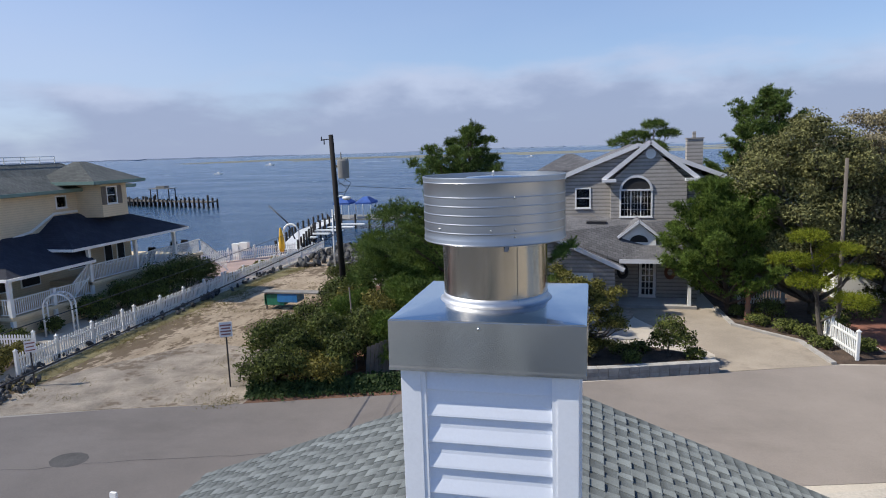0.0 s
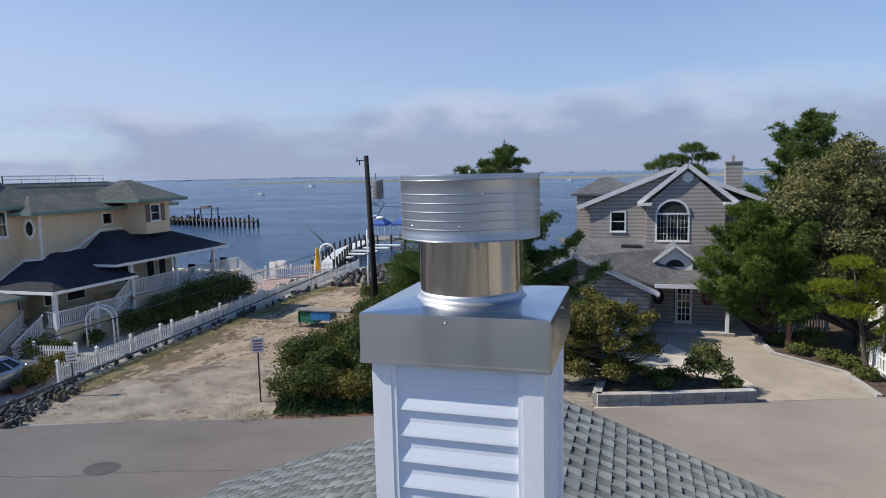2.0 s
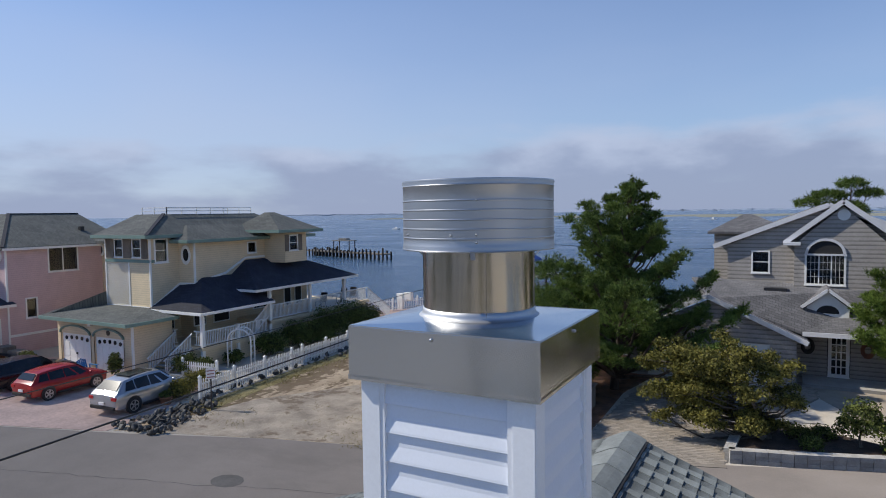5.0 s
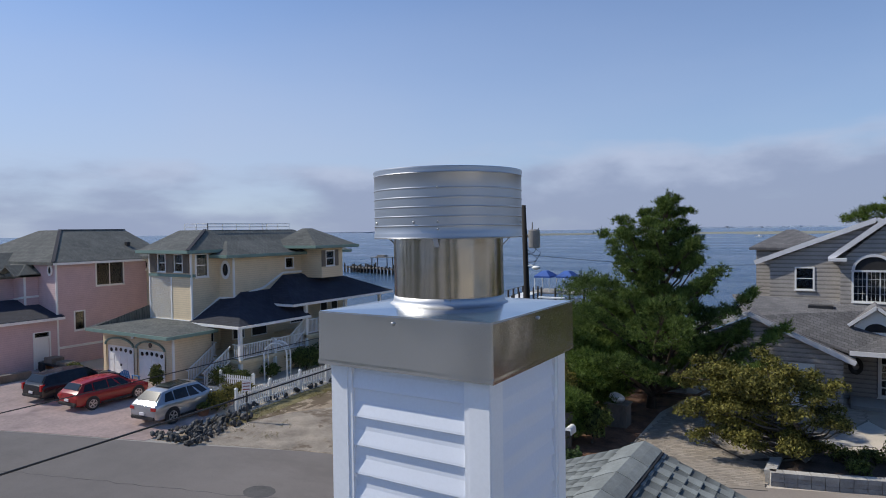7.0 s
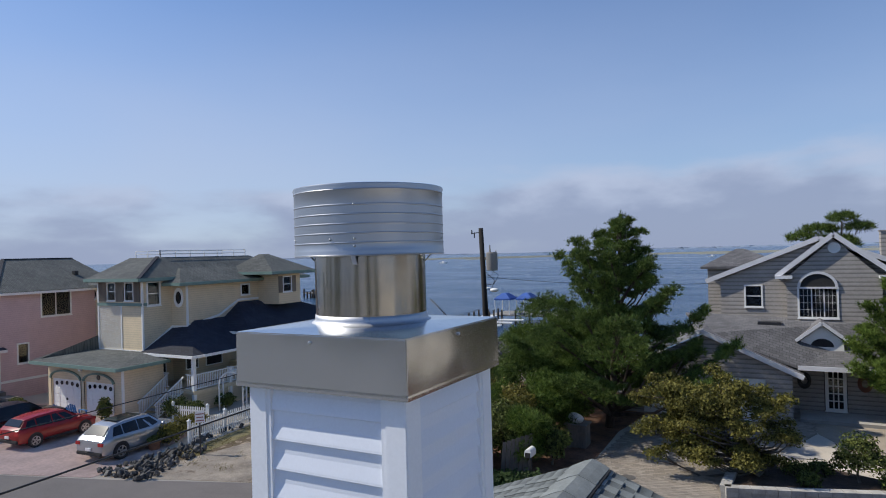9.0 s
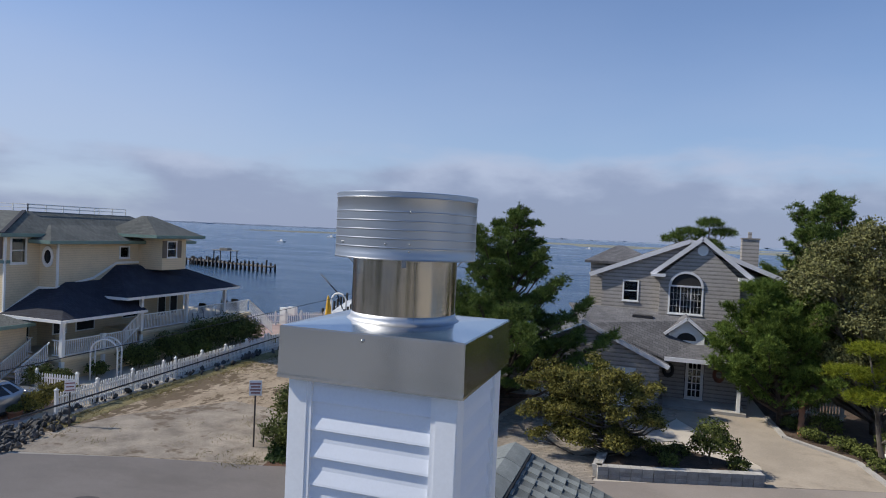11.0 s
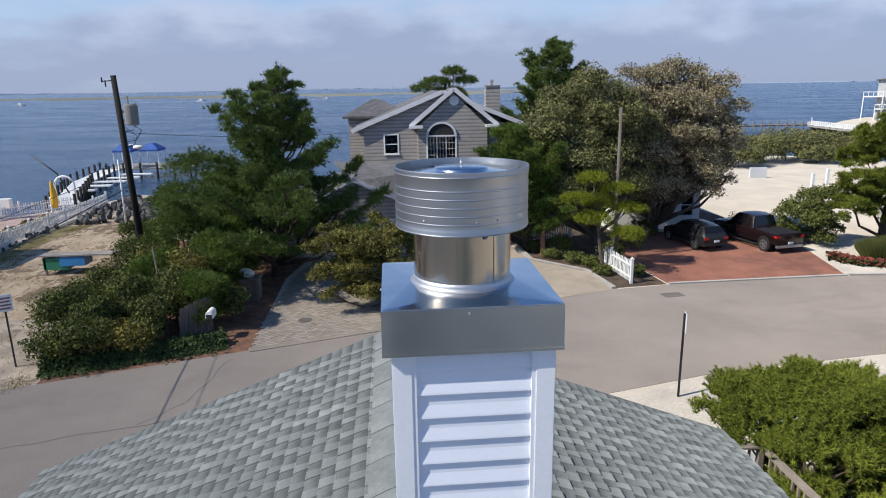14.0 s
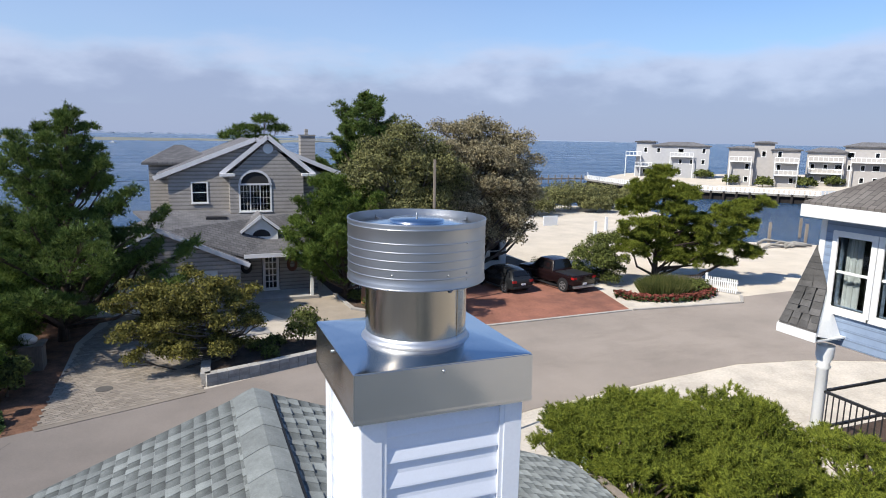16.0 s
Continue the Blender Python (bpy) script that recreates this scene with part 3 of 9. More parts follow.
def hip_roof(bm, x0, x1, y0, y1, z, tx0, tx1, ty0, ty1, tz, thick=0.16):
    """A hipped roof: the eaves' rectangle at z, and the ridge or flat top at tz."""
    e = [bm.verts.new(p) for p in ((x0, y0, z), (x1, y0, z), (x1, y1, z), (x0, y1, z))]
    t = [bm.verts.new(p) for p in ((tx0, ty0, tz), (tx1, ty0, tz), (tx1, ty1, tz), (tx0, ty1, tz))]
    d = [bm.verts.new(p) for p in ((x0, y0, z - thick), (x1, y0, z - thick), (x1, y1, z - thick), (x0, y1, z - thick))]
    for i in range(4):
        j = (i + 1) % 4
        bm.faces.new((e[i], e[j], t[j], t[i]))
        bm.faces.new((d[i], d[j], e[j], e[i]))
    bm.faces.new(t)
    bm.faces.new(d[::-1])
    bmesh.ops.remove_doubles(bm, verts=bm.verts, dist=0.001)
    return bm


# ---- planting helpers ----


def unit(rng, n):
    v = rng.normal(size=(n, 3))
    return v / np.linalg.norm(v, axis=1)[:, None]


def blob_points(rng, lobes, n, inner=0.55, flat=0.0):
    """Points in the outer shell of several ellipsoids (x, y, z, rx, ry, rz), with ragged gaps."""
    lobes = np.array(lobes, float)
    size = (lobes[:, 3] * lobes[:, 4] + lobes[:, 4] * lobes[:, 5] + lobes[:, 3] * lobes[:, 5])
    pick = rng.choice(len(lobes), n, p=size / size.sum())
    d = unit(rng, n)
    d[:, 2] = np.where(d[:, 2] < -0.55, -d[:, 2] * 0.5, d[:, 2])
    rad = inner + (1 - inner) * rng.random(n) ** 0.6
    ragged = 1 + 0.16 * np.sin(d[:, 0] * 7 + pick * 2.1) * np.sin(d[:, 1] * 6 + pick) + 0.12 * np.sin(d[:, 2] * 11 + pick * 1.3)
    p = lobes[pick, :3] + d * (rad * ragged)[:, None] * lobes[pick, 3:]
    return p, d


def leaf_faces(rng, p, d, size, wide=0.5, turn=0.8):
    """A pointed four-cornered leaf at every point, facing roughly outwards."""
    n = len(p)
    nor = d + turn * rng.normal(size=(n, 3))
    nor /= np.linalg.norm(nor, axis=1)[:, None]
    a = np.cross(nor, unit(rng, n))
    a /= np.linalg.norm(a, axis=1)[:, None] + 1e-9
    b = np.cross(nor, a)
    s = size * (0.6 + 0.8 * rng.random(n))[:, None]
    return np.stack([p - a * s, p + b * s * wide, p + a * s, p - b * s * wide], 1).reshape(-1, 3)


def needle_faces(rng, p, d, length, wide, count, up=0.35):
    """Tufts of thin three-cornered needles, fanned about the outward way."""
    n = len(p)
    base = np.repeat(p, count, 0)
    way = np.repeat(d, count, 0) * 0.55 + unit(rng, n * count) * 0.8
    way[:, 2] += up
    way /= np.linalg.norm(way, axis=1)[:, None]
    side = np.cross(way, unit(rng, n * count))
    side /= np.linalg.norm(side, axis=1)[:, None] + 1e-9
    ln = (length * (0.7 + 0.6 * rng.random(n * count)))[:, None]
    return np.stack([base - side * wide / 2, base + side * wide / 2, base + way * ln], 1).reshape(-1, 3)


def woody(bm, rng, base, lobes, r0, lean=0.15, top=None, limbs=None):
    """A trunk from the ground up into the crown, and a limb into every lobe."""
    base = Vector(base)
    hi = max(lobes, key=lambda q: q[2])
    top = Vector(top) if top else Vector((hi[0], hi[1], hi[2]))
    trunk = [base + (top - base) * f + Vector((math.sin(f * 5 + base.x) * lean, math.cos(f * 4 + base.y) * lean, 0)) * f * (1 - f) * 2 for f in (0, 0.08, 0.25, 0.45, 0.65, 0.85, 1)]
    tube(bm, trunk, [r0 * 1.25, r0, r0 * 0.85, r0 * 0.68, r0 * 0.5, r0 * 0.3, r0 * 0.12], 8)
    for q in lobes:
        c = Vector(q[:3])
        f = min(max((c.z - base.z) / max(top.z - base.z, 0.1) - 0.18, 0.12), 0.9)
        k = min(int(f * 6), 5)
        s = trunk[k].lerp(trunk[k + 1], f * 6 - k)
        if (c - s).length < 0.25:
            continue
        mid = s.lerp(c, 0.5) + Vector((0, 0, -0.08 * (c - s).length)) + Vector(rng.normal(size=3) * 0.06 * (c - s).length)
        rr = r0 * (1 - f) * 0.55 + 0.012
        tube(bm, [s, mid, c], [rr, rr * 0.7, rr * 0.25], 6)
        for _ in range(3):
            e = c + Vector(unit(rng, 1)[0]) * 0.75 * min(q[3:6])
            tube(bm, [mid.lerp(c, 0.5), e], [rr * 0.4, rr * 0.12], 5)
    return bm


def plant(name, base, lobes, label, category, leaf, bark, style, n, size, seed, r0=0.1, wide=0.5, count=9, group="", top=None, inner=0.5, up=0.35, lean=0.15, boughs=None):
    """A tree or shrub: trunk and limbs, and a crown of separate leaves (style 'leaf') or tufts of needles ('needle')."""
    rng = np.random.default_rng(seed)
    ob = thing(name, base, label, category, group)
    part("trunk", woody(bmesh.new(), rng, base, boughs or lobes, r0, lean, top), bark, ob, smooth=True)
    p, d = blob_points(rng, lobes, n, inner)
    keep = p[:, 2] > base[2] + 0.03
    p, d = p[keep], d[keep]
    if style == "leaf":
        me = array_mesh("crown", leaf_faces(rng, p, d, size, wide), 4, leaf)
    else:
        me = array_mesh("crown", needle_faces(rng, p, d, size, size * 0.11 * wide * 2, count, up), 3, leaf)
    hang(new("crown", me), ob)
    return ob

# ---- ground, water and roads ----
LAND = [(-24, 60), (-28, 53.2), (-34, 47.2), (-48, 42), (-75, 40), (-105, 34), (-170, -20), (-170, -150), (200, -150), (200, 8), (75, 30), (56, 41), (49, 45.5),
        (51, 54), (59, 68), (59, 77), (46, 80), (30, 70), (20, 62), (-6, 57)]
sheet("ground", LAND, 0.0, M["sand"], "pale sandy ground of a bayside neighbourhood", thick=4.0)
SPIT = [(92, 130), (88, 112), (91, 97), (100, 87), (106, 80), (122, 75), (150, 62), (320, 10), (330, 130), (160, 150), (125, 160), (110, 148)]
sheet("ground", SPIT, 0.0, M["sand"], "sandy spit across the lagoon carrying beach houses", thick=4.0)
bm = bmesh.new()
plate(bm, [(-4900, -600, -4.05), (4900, -600, -4.05), (4900, 4900, -4.05), (-4900, 4900, -4.05)], 0.2)
single("seabed", bm, M["lot"], "sandy bed under the bay water", "ground", kind="structure")
bm = bmesh.new()
for poly in ([(-4900, -600, -0.9), (4900, -600, -0.9), (4900, 4900, -0.9), (-4900, 4900, -0.9)],):
    bm.faces.new([bm.verts.new(p) for p in poly])
single("water", bm, M["water"], "rippled blue bay water reaching the horizon", "water", kind="structure")

rng = np.random.default_rng(5)


def island(name, x0, x1, y, depth, h, material, label, wob=0.25, n=60):
    """A low far shore, its top edge uneven."""
    bm = bmesh.new()
    xs = np.linspace(x0, x1, n)
    f = [bm.verts.new((x, y + depth * 0.15 * math.sin(i * 0.7) + depth * 0.1 * math.sin(i * 1.9), -0.9)) for i, x in enumerate(xs)]
    t = [bm.verts.new((x, y + depth * (0.3 + 0.1 * math.sin(i * 1.3)), -0.9 + h * (1 + wob * (rng.random() - 0.5)) * min(1, 4 * min(i, n - 1 - i) / n + 0.1))) for i, x in enumerate(xs)]
    b = [bm.verts.new((x, y + depth, -0.9)) for x in xs]
    for i in range(n - 1):
        bm.faces.new((f[i], f[i + 1], t[i + 1], t[i]))
        bm.faces.new((t[i], t[i + 1], b[i + 1], b[i]))
    return single(name, bm, material, label, "shore", kind="structure")


island("backdrop_marsh", -700, 420, 900, 400, 1.0, M["marsh"], "low yellow-green salt marsh island far out in the bay")
island("backdrop_marsh", 150, 900, 1500, 300, 2.0, M["marsh"], "low yellow-green salt marsh island far out in the bay")
island("backdrop_shore", -4500, -1200, 3300, 500, 7, M["farwood"], "wooded far shore tinted blue-grey for haze", 0.8, 160)
island("backdrop_shore", -1400, 1500, 3900, 500, 8, M["farwood"], "wooded far shore tinted blue-grey for haze", 0.8, 160)
island("backdrop_shore", 1900, 2900, 3600, 300, 5, M["farwood"], "wooded far shore tinted blue-grey for haze", 0.8, 60)

ROAD_FAR = [(-80, -4.5), (-36.3, 10.6), (-29.6, 13), (-23.3, 15.0), (-17.4, 17.2), (-12.6, 18.5), (-8.2, 19.9), (-5, 20.9), (-1, 22.3), (5.3, 24.5), (10, 26.1), (13, 26.5), (22.6, 26.75), (30.3, 26.1),
            (31.6, 27.4), (36, 27.6), (41.6, 25.1), (60, 17), (120, -10)]
ROAD_NEAR = [(118, -20), (60, 2), (40, 10.5), (31, 14.8), (27.2, 16.3), (24.6, 17.3), (21.2, 17.9), (16.5, 17.5), (10.3, 16.7), (6, 15.6), (0, 13.4), (-8, 10.6), (-17, 7.6), (-30, 3.2), (-76, -14)]
sheet("road", ROAD_FAR + ROAD_NEAR, 0.012, M["asphalt"], "sun-bleached grey asphalt road with cracks and patches", "road")
sheet("pavement", [(5.4, 24.6), (10.1, 26.1), (9.7, 29.3), (7.3, 31.8), (7.0, 35.3), (2.4, 35.3), (2.6, 33), (4.0, 30.2), (5.7, 27)], 0.016, M["concrete"], "tan paved driveway leading to the porch", "driveway").data.materials[0] = M["drive"]
sheet("pavement", [(-5.9, 20.4), (-0.75, 22.1), (-0.5, 26.1), (1.2, 29.5), (2.55, 33), (2.4, 35.8), (-4.2, 36), (-5.6, 30), (-5.9, 25)], 0.0105, M["mulch"], "sand bed under the herringbone driveway", "driveway").data.materials[0] = mat("joint_sand", (0.20, 0.172, 0.14), 0.95, fine=20, var=0.2, bump=0.4)
sheet("pavement", [(13.1, 26.7), (22.5, 26.9), (24.2, 33.6), (22.5, 38), (14.0, 37.5), (12.6, 31.5)], 0.02, M["brick"], "red brick driveway with dappled tree shade", "driveway")
sheet("pavement", [(-46, 7.4), (-36.3, 10.7), (-29.6, 13.1), (-24.4, 14.8), (-24.4, 17.4), (-26.5, 22.4), (-41, 22.5), (-47, 18)], 0.016, M["pinkpave"], "rose-coloured paver driveway with parked cars", "driveway")
sheet("pavement", [(-75, 0), (-46.2, 7.4), (-47.4, 18), (-70, 17)], 0.014, M["pinkpave"], "rose-coloured paver driveway", "driveway")
# unseen ground, added pale for what the chimney metal reflects
sheet("ground_lawn", [(-150, -140), (190, -140), (190, -30), (60, -8), (26, -8), (5, -4.2), (-5, -4.2), (-12, -2), (-40, -12), (-75, -24), (-150, -50)], 0.005, M["lawn"], "unseen ground behind the house, made pale for the cover's reflection", "lawn")
sheet("ground_patch", [(-23.5, 15.2), (-17.4, 17.3), (-12.6, 18.6), (-12.4, 22), (-15, 25), (-19, 25.5), (-22, 21)], 0.008, M["gravel"], "crushed shell gravel at the mouth of the beach lot", "gravel")
sheet("ground_lot", [(-24.2, 15.0), (-17.4, 17.25), (-11.8, 18.8), (-12.5, 26), (-15, 36), (-18, 46), (-24.6, 52), (-24.9, 40), (-24.3, 28), (-23.6, 20)], 0.004, M["lot"], "trodden beach sand with footprints and tyre ruts", "sand")
sheet("ground_yard", [(5.6, 15.0), (10.3, 16.6), (16.5, 17.4), (21.2, 17.8), (24.6, 17.2), (27.2, 16.2), (33, 12), (30, -4), (5, -4)], 0.006, M["white_sand"], "white pebble yard beside the road", "gravel")
sheet("ground_bed", [(-12.6, 18.4), (-8.2, 19.8), (-5.4, 20.7), (-5.9, 21.2), (-6, 30), (-4.5, 38), (-16, 40), (-15, 30), (-12.8, 24)], 0.01, M["redmulch"], "rust-brown pine straw under the shrubs", "mulch")
sheet("ground_bed", [(10.2, 26.3), (13, 26.6), (12.5, 31.5), (14, 38), (24, 40), (22, 60), (6.5, 52), (7.2, 35.5), (7.4, 32), (9.8, 29.4)], 0.01, M["mulch"], "dark mulch bed under the trees", "mulch")
sheet("ground_bed", [(22.6, 26.85), (30.2, 26.25), (31.4, 27.6), (31.2, 29.4), (28, 32), (24.4, 33.6)], 0.008, M["white_sand"], "white pebble bed by the road corner", "gravel")
sheet("ground_strip", [(-23.7, 18.2), (-22.6, 18.6), (-23.3, 26), (-23.6, 34), (-22.8, 46), (-24.6, 46), (-24.8, 34), (-24.3, 24)], 0.011, M["drygrass"], "strip of dry yellow beach grass along the fence", "grass")
sheet("pavement", [(-34, 46.3), (-28.4, 52.3), (-25.4, 54.8), (-25.6, 39.6), (-33, 39.6)], 0.012, M["pinkpave"], "rose-coloured patio by the bulkhead", "patio")
sheet("patch", [(-15.75 + 0.62 * math.cos(k * 0.5236), 13.42 + 0.5 * math.sin(k * 0.5236)) for k in range(12)], 0.016, M["patch"], "dark round tar patch in the road", "road patch")


def crack(pts, w, label, seed):
    """A wandering tar line or crack in the road."""
    rr = np.random.default_rng(seed)
    line = []
    for (x0, y0), (x1, y1) in zip(pts, pts[1:]):
        n = max(int(math.hypot(x1 - x0, y1 - y0) / 0.5), 1)
        line += [(x0 + (x1 - x0) * k / n + 0.05 * rr.normal(), y0 + (y1 - y0) * k / n + 0.05 * rr.normal()) for k in range(n)]
    bm = bmesh.new()
    rows = []
    for (x0, y0), (x1, y1) in zip(line, line[1:]):
        d = math.hypot(x1 - x0, y1 - y0) or 1
        ww = w * (0.5 + rr.random())
        rows.append([bm.verts.new((x0 - (y1 - y0) / d * ww / 2, y0 + (x1 - x0) / d * ww / 2, 0.017)), bm.verts.new((x0 + (y1 - y0) / d * ww / 2, y0 - (x1 - x0) / d * ww / 2, 0.017))])
    for a, b in zip(rows, rows[1:]):
        bm.faces.new((a[0], a[1], b[1], b[0]))
    return single("road_crack", bm, M["patch"], label, "crack", kind="structure")


crack([(-30, 8.6), (-16.9, 12.6), (-12.2, 14.2), (-7.9, 15.3), (0, 17.6), (3.1, 18.9)], 0.028, "long crack running along the middle of the road", 3)
crack([(-8.1, 15.3), (-7.0, 16.6), (-6.5, 19.4), (-6.2, 20.9)], 0.02, "thin crack crossing the road", 4)
sheet("patch", [(12.1, 24.6), (13.1, 24.7), (13.0, 25.3), (12.0, 25.2)], 0.016, M["patch"], "dark rectangular tar patch in the road", "road patch")
cover_bm = bmesh.new()
lathe(cover_bm, -4.2, 23.6, [(0.3, 0.04), (0.3, 0.05), (0.24, 0.055), (0.0005, 0.055)], 20)
single("manhole_cover", cover_bm, M["patch"], "small round dark iron cover set in the paver driveway", "manhole cover")


def kerb(name, pts, w, h, material, label):
    bm = bmesh.new()
    for a, b in zip(pts, pts[1:]):
        bar(bm, (*a, h / 2), (*b, h / 2), w, h)
    return single(name, bm, material, label, "kerb", kind="structure")


kerb("kerb_pavers", [(-5.95, 20.62), (-0.7, 22.3)], 0.42, 0.034, M["paver"], "flush edging course of the paver driveway")
kerb("kerb_brick", [(13.1, 26.62), (22.5, 26.85)], 0.2, 0.07, M["concrete"], "low concrete kerb along the brick driveway")
kerb("kerb_bed", [(22.6, 26.8), (30.2, 26.15), (31.5, 27.5)], 0.16, 0.1, M["concrete"], "low concrete kerb round the flower bed corner")
kerb("kerb_drive", [(10.2, 26.2), (9.8, 29.3), (7.4, 31.9), (7.15, 35.4)], 0.22, 0.12, M["concrete"], "stone edging of the paved driveway")

# ---- the house under the camera: walls, roof ----
RX, RZ, EZ, EL, ER, GY, BY = -0.36, 6.70, 5.02, -4.75, 4.0, 4.92, -13.0
own = thing("house", (RX, -4, 0), "blue-grey sided house with a grey-green shingled gable roof", "house")
bm = bmesh.new()
wall(bm, (EL + 0.35, GY - 0.35), (1, 0), ER - EL - 0.7, 0, 4.95, 0.2)
wall(bm, (ER - 0.35, GY - 0.35), (0, -1), GY - BY - 0.7, 0, 4.95, 0.2)
wall(bm, (EL + 0.35, BY + 0.35), (0, 1), GY - BY - 0.7, 0, 4.95, 0.2)
bmesh.ops.recalc_face_normals(bm, faces=bm.faces)
part("wall", bm, M["bluesiding"], own, "blue-grey lapped siding")
bm = bmesh.new()
for sx, ex in ((-1, EL), (1, ER)):
    v = [(RX, BY, RZ - 0.03), (ex, BY, EZ - 0.03), (ex, GY, EZ - 0.03), (RX, GY, RZ - 0.03)]
    plate(bm, v if sx < 0 else v[::-1], 0.14)
bmesh.ops.recalc_face_normals(bm, faces=bm.faces)
roof = part("roof", bm, M["shingle"], own, "grey-green architectural shingles")
bm = bmesh.new()
bar(bm, (ER + 0.0, BY, EZ - 0.16), (ER + 0.0, GY, EZ - 0.16), 0.1, 0.1)
bar(bm, (EL - 0.0, BY, EZ - 0.16), (EL - 0.0, GY, EZ - 0.16), 0.1, 0.1)
part("gutter", bm, M["white"], own, "white aluminium gutter")
bm = bmesh.new()
for ex in (EL, ER):
    bar(bm, (RX, GY - 0.02, RZ - 0.24), (ex, GY - 0.02, EZ - 0.24), 0.04, 0.16)
part("rake_board", bm, M["white"], own)

# ---- chimney chase and its metal cap ----
chimney = thing("chimney", (0, 0.385, 6.5), "white vinyl-sided chimney with a shiny metal cover and round flue", "chimney")
CX0, CX1, CY0, CY1, CZ0, CZ1 = -0.352, 0.362, 0.034, 0.736, 6.2, 8.52
part("chase", boxes((CX0 + 0.02, CX1 - 0.02, CY0 + 0.02, CY1 - 0.02, CZ0, CZ1)), M["vinyl"], chimney)


def lap(along, face, sign, a, b, z, h=0.115, proud=0.016):
    """One course of lapped siding: flush at its top, standing off at its butt."""
    bm = bmesh.new()
    prof = [(0.0, z + h + 0.004), (0.004, z + h), (0.006, z + h * 0.55), (proud, z + 0.012), (proud + 0.001, z + 0.003), (proud - 0.003, z), (0.0, z)]
    ends = []
    for s in (a, b):
        ring = []
        for d, zz in prof:
            q = face + sign * d
            ring.append(bm.verts.new((s, q, zz) if along == "x" else (q, s, zz)))
        ends.append(ring)
    n = len(prof)
    for i in range(n):
        bm.faces.new((ends[0][i], ends[0][(i + 1) % n], ends[1][(i + 1) % n], ends[1][i]))
    bm.faces.new(ends[0][::-1])
    bm.faces.new(ends[1])
    bmesh.ops.recalc_face_normals(bm, faces=bm.faces)
    return bm


z = 8.395
while z > 6.25:
    part("siding_board", lap("x", CY0 + 0.02, -1, CX0 + 0.1, CX1 - 0.1, z), M["vinyl"], chimney)
    part("siding_board", lap("x", CY1 - 0.02, 1, CX0 + 0.1, CX1 - 0.1, z), M["vinyl"], chimney)
    part("siding_board", lap("y", CX0 + 0.02, -1, CY0 + 0.1, CY1 - 0.1, z), M["vinyl"], chimney)
    part("siding_board", lap("y", CX1 - 0.02, 1, CY0 + 0.1, CY1 - 0.1, z), M["vinyl"], chimney)
    z -= 0.1145
for sx, cx in ((1, CX0), (-1, CX1)):
    for sy, cy in ((1, CY0), (-1, CY1)):
        bm = bmesh.new()
        ox, oy = cx - sx * 0.006, cy - sy * 0.006
        w = 0.088
        pts = [(ox, oy), (ox + sx * w, oy), (ox + sx * w, oy + sy * 0.03), (ox + sx * 0.03, oy + sy * 0.03), (ox + sx * 0.03, oy + sy * w), (ox, oy + sy * w)]
        low = [bm.verts.new((x, y, CZ0)) for x, y in pts]
        top = [bm.verts.new((x, y, CZ1 - 0.012)) for x, y in pts]
        for i in range(6):
            bm.faces.new((low[i], low[(i + 1) % 6], top[(i + 1) % 6], top[i]))
        bm.faces.new(top)
        bmesh.ops.recalc_face_normals(bm, faces=bm.faces)
        bmesh.ops.bevel(bm, geom=[e for e in bm.edges if abs(e.verts[0].co.z - e.verts[1].co.z) > 1], offset=0.003, segments=2, affect="EDGES")
        trim = part("corner_post", bm, M["trimwhite"], chimney)
        bm = bmesh.new()
        xa, xb = sorted((ox + sx * w, ox + sx * (w + 0.018)))
        ya, yb = sorted((oy + sy * 0.004, oy + sy * 0.03))
        box(bm, xa, xb, ya, yb, CZ0, CZ1 - 0.014)
        xa, xb = sorted((ox + sx * 0.004, ox + sx * 0.03))
        ya, yb = sorted((oy + sy * w, oy + sy * (w + 0.018)))
        box(bm, xa, xb, ya, yb, CZ0, CZ1 - 0.014)
        part("channel", bm, M["trimwhite"], trim)

# sheet-metal chase cover: shallow cross-broken top, skirt and flared hem
FX, FY, PR = -0.008, 0.385, 0.23
bm = bmesh.new()
seg = 48
K = [(-0.395, 0.0), (0.395, 0.0), (0.395, 0.771), (-0.395, 0.771)]
corner = [bm.verts.new((x, y, 8.7)) for x, y in K]
ring = [bm.verts.new((FX + (PR + 0.012) * math.cos(2 * math.pi * (k + 0.5) / seg - 3 * math.pi / 4), FY + (PR + 0.012) * math.sin(2 * math.pi * (k + 0.5) / seg - 3 * math.pi / 4), 8.717)) for k in range(seg)]
for s in range(4):
    part_ring = ring[s * 12: s * 12 + 12]
    a, b = corner[s], corner[(s + 1) % 4]
    for k in range(11):
        bm.faces.new((a if k < 6 else b, part_ring[k + 1], part_ring[k])[::-1])
    bm.faces.new((a, b, part_ring[6]))
    bm.faces.new((b, ring[(s * 12 + 12) % seg], part_ring[11])[::-1])
low = [bm.verts.new((x * 1.004, FY + (y - FY) * 1.004, 8.508)) for x, y in K]
hem = [bm.verts.new((x * 1.0055, FY + (y - FY) * 1.0055, 8.499)) for x, y in K]
lip = [bm.verts.new((x * 1.0055, FY + (y - FY) * 1.0055, 8.488)) for x, y in K]
back = [bm.verts.new((x * 0.985, FY + (y - FY) * 0.985, 8.492)) for x, y in K]
for s in range(4):
    j = (s + 1) % 4
    bm.faces.new((low[s], low[j], corner[j], corner[s]))
    bm.faces.new((hem[s], hem[j], low[j], low[s]))
    bm.faces.new((lip[s], lip[j], hem[j], hem[s]))
    bm.faces.new((back[s], back[j], lip[j], lip[s]))
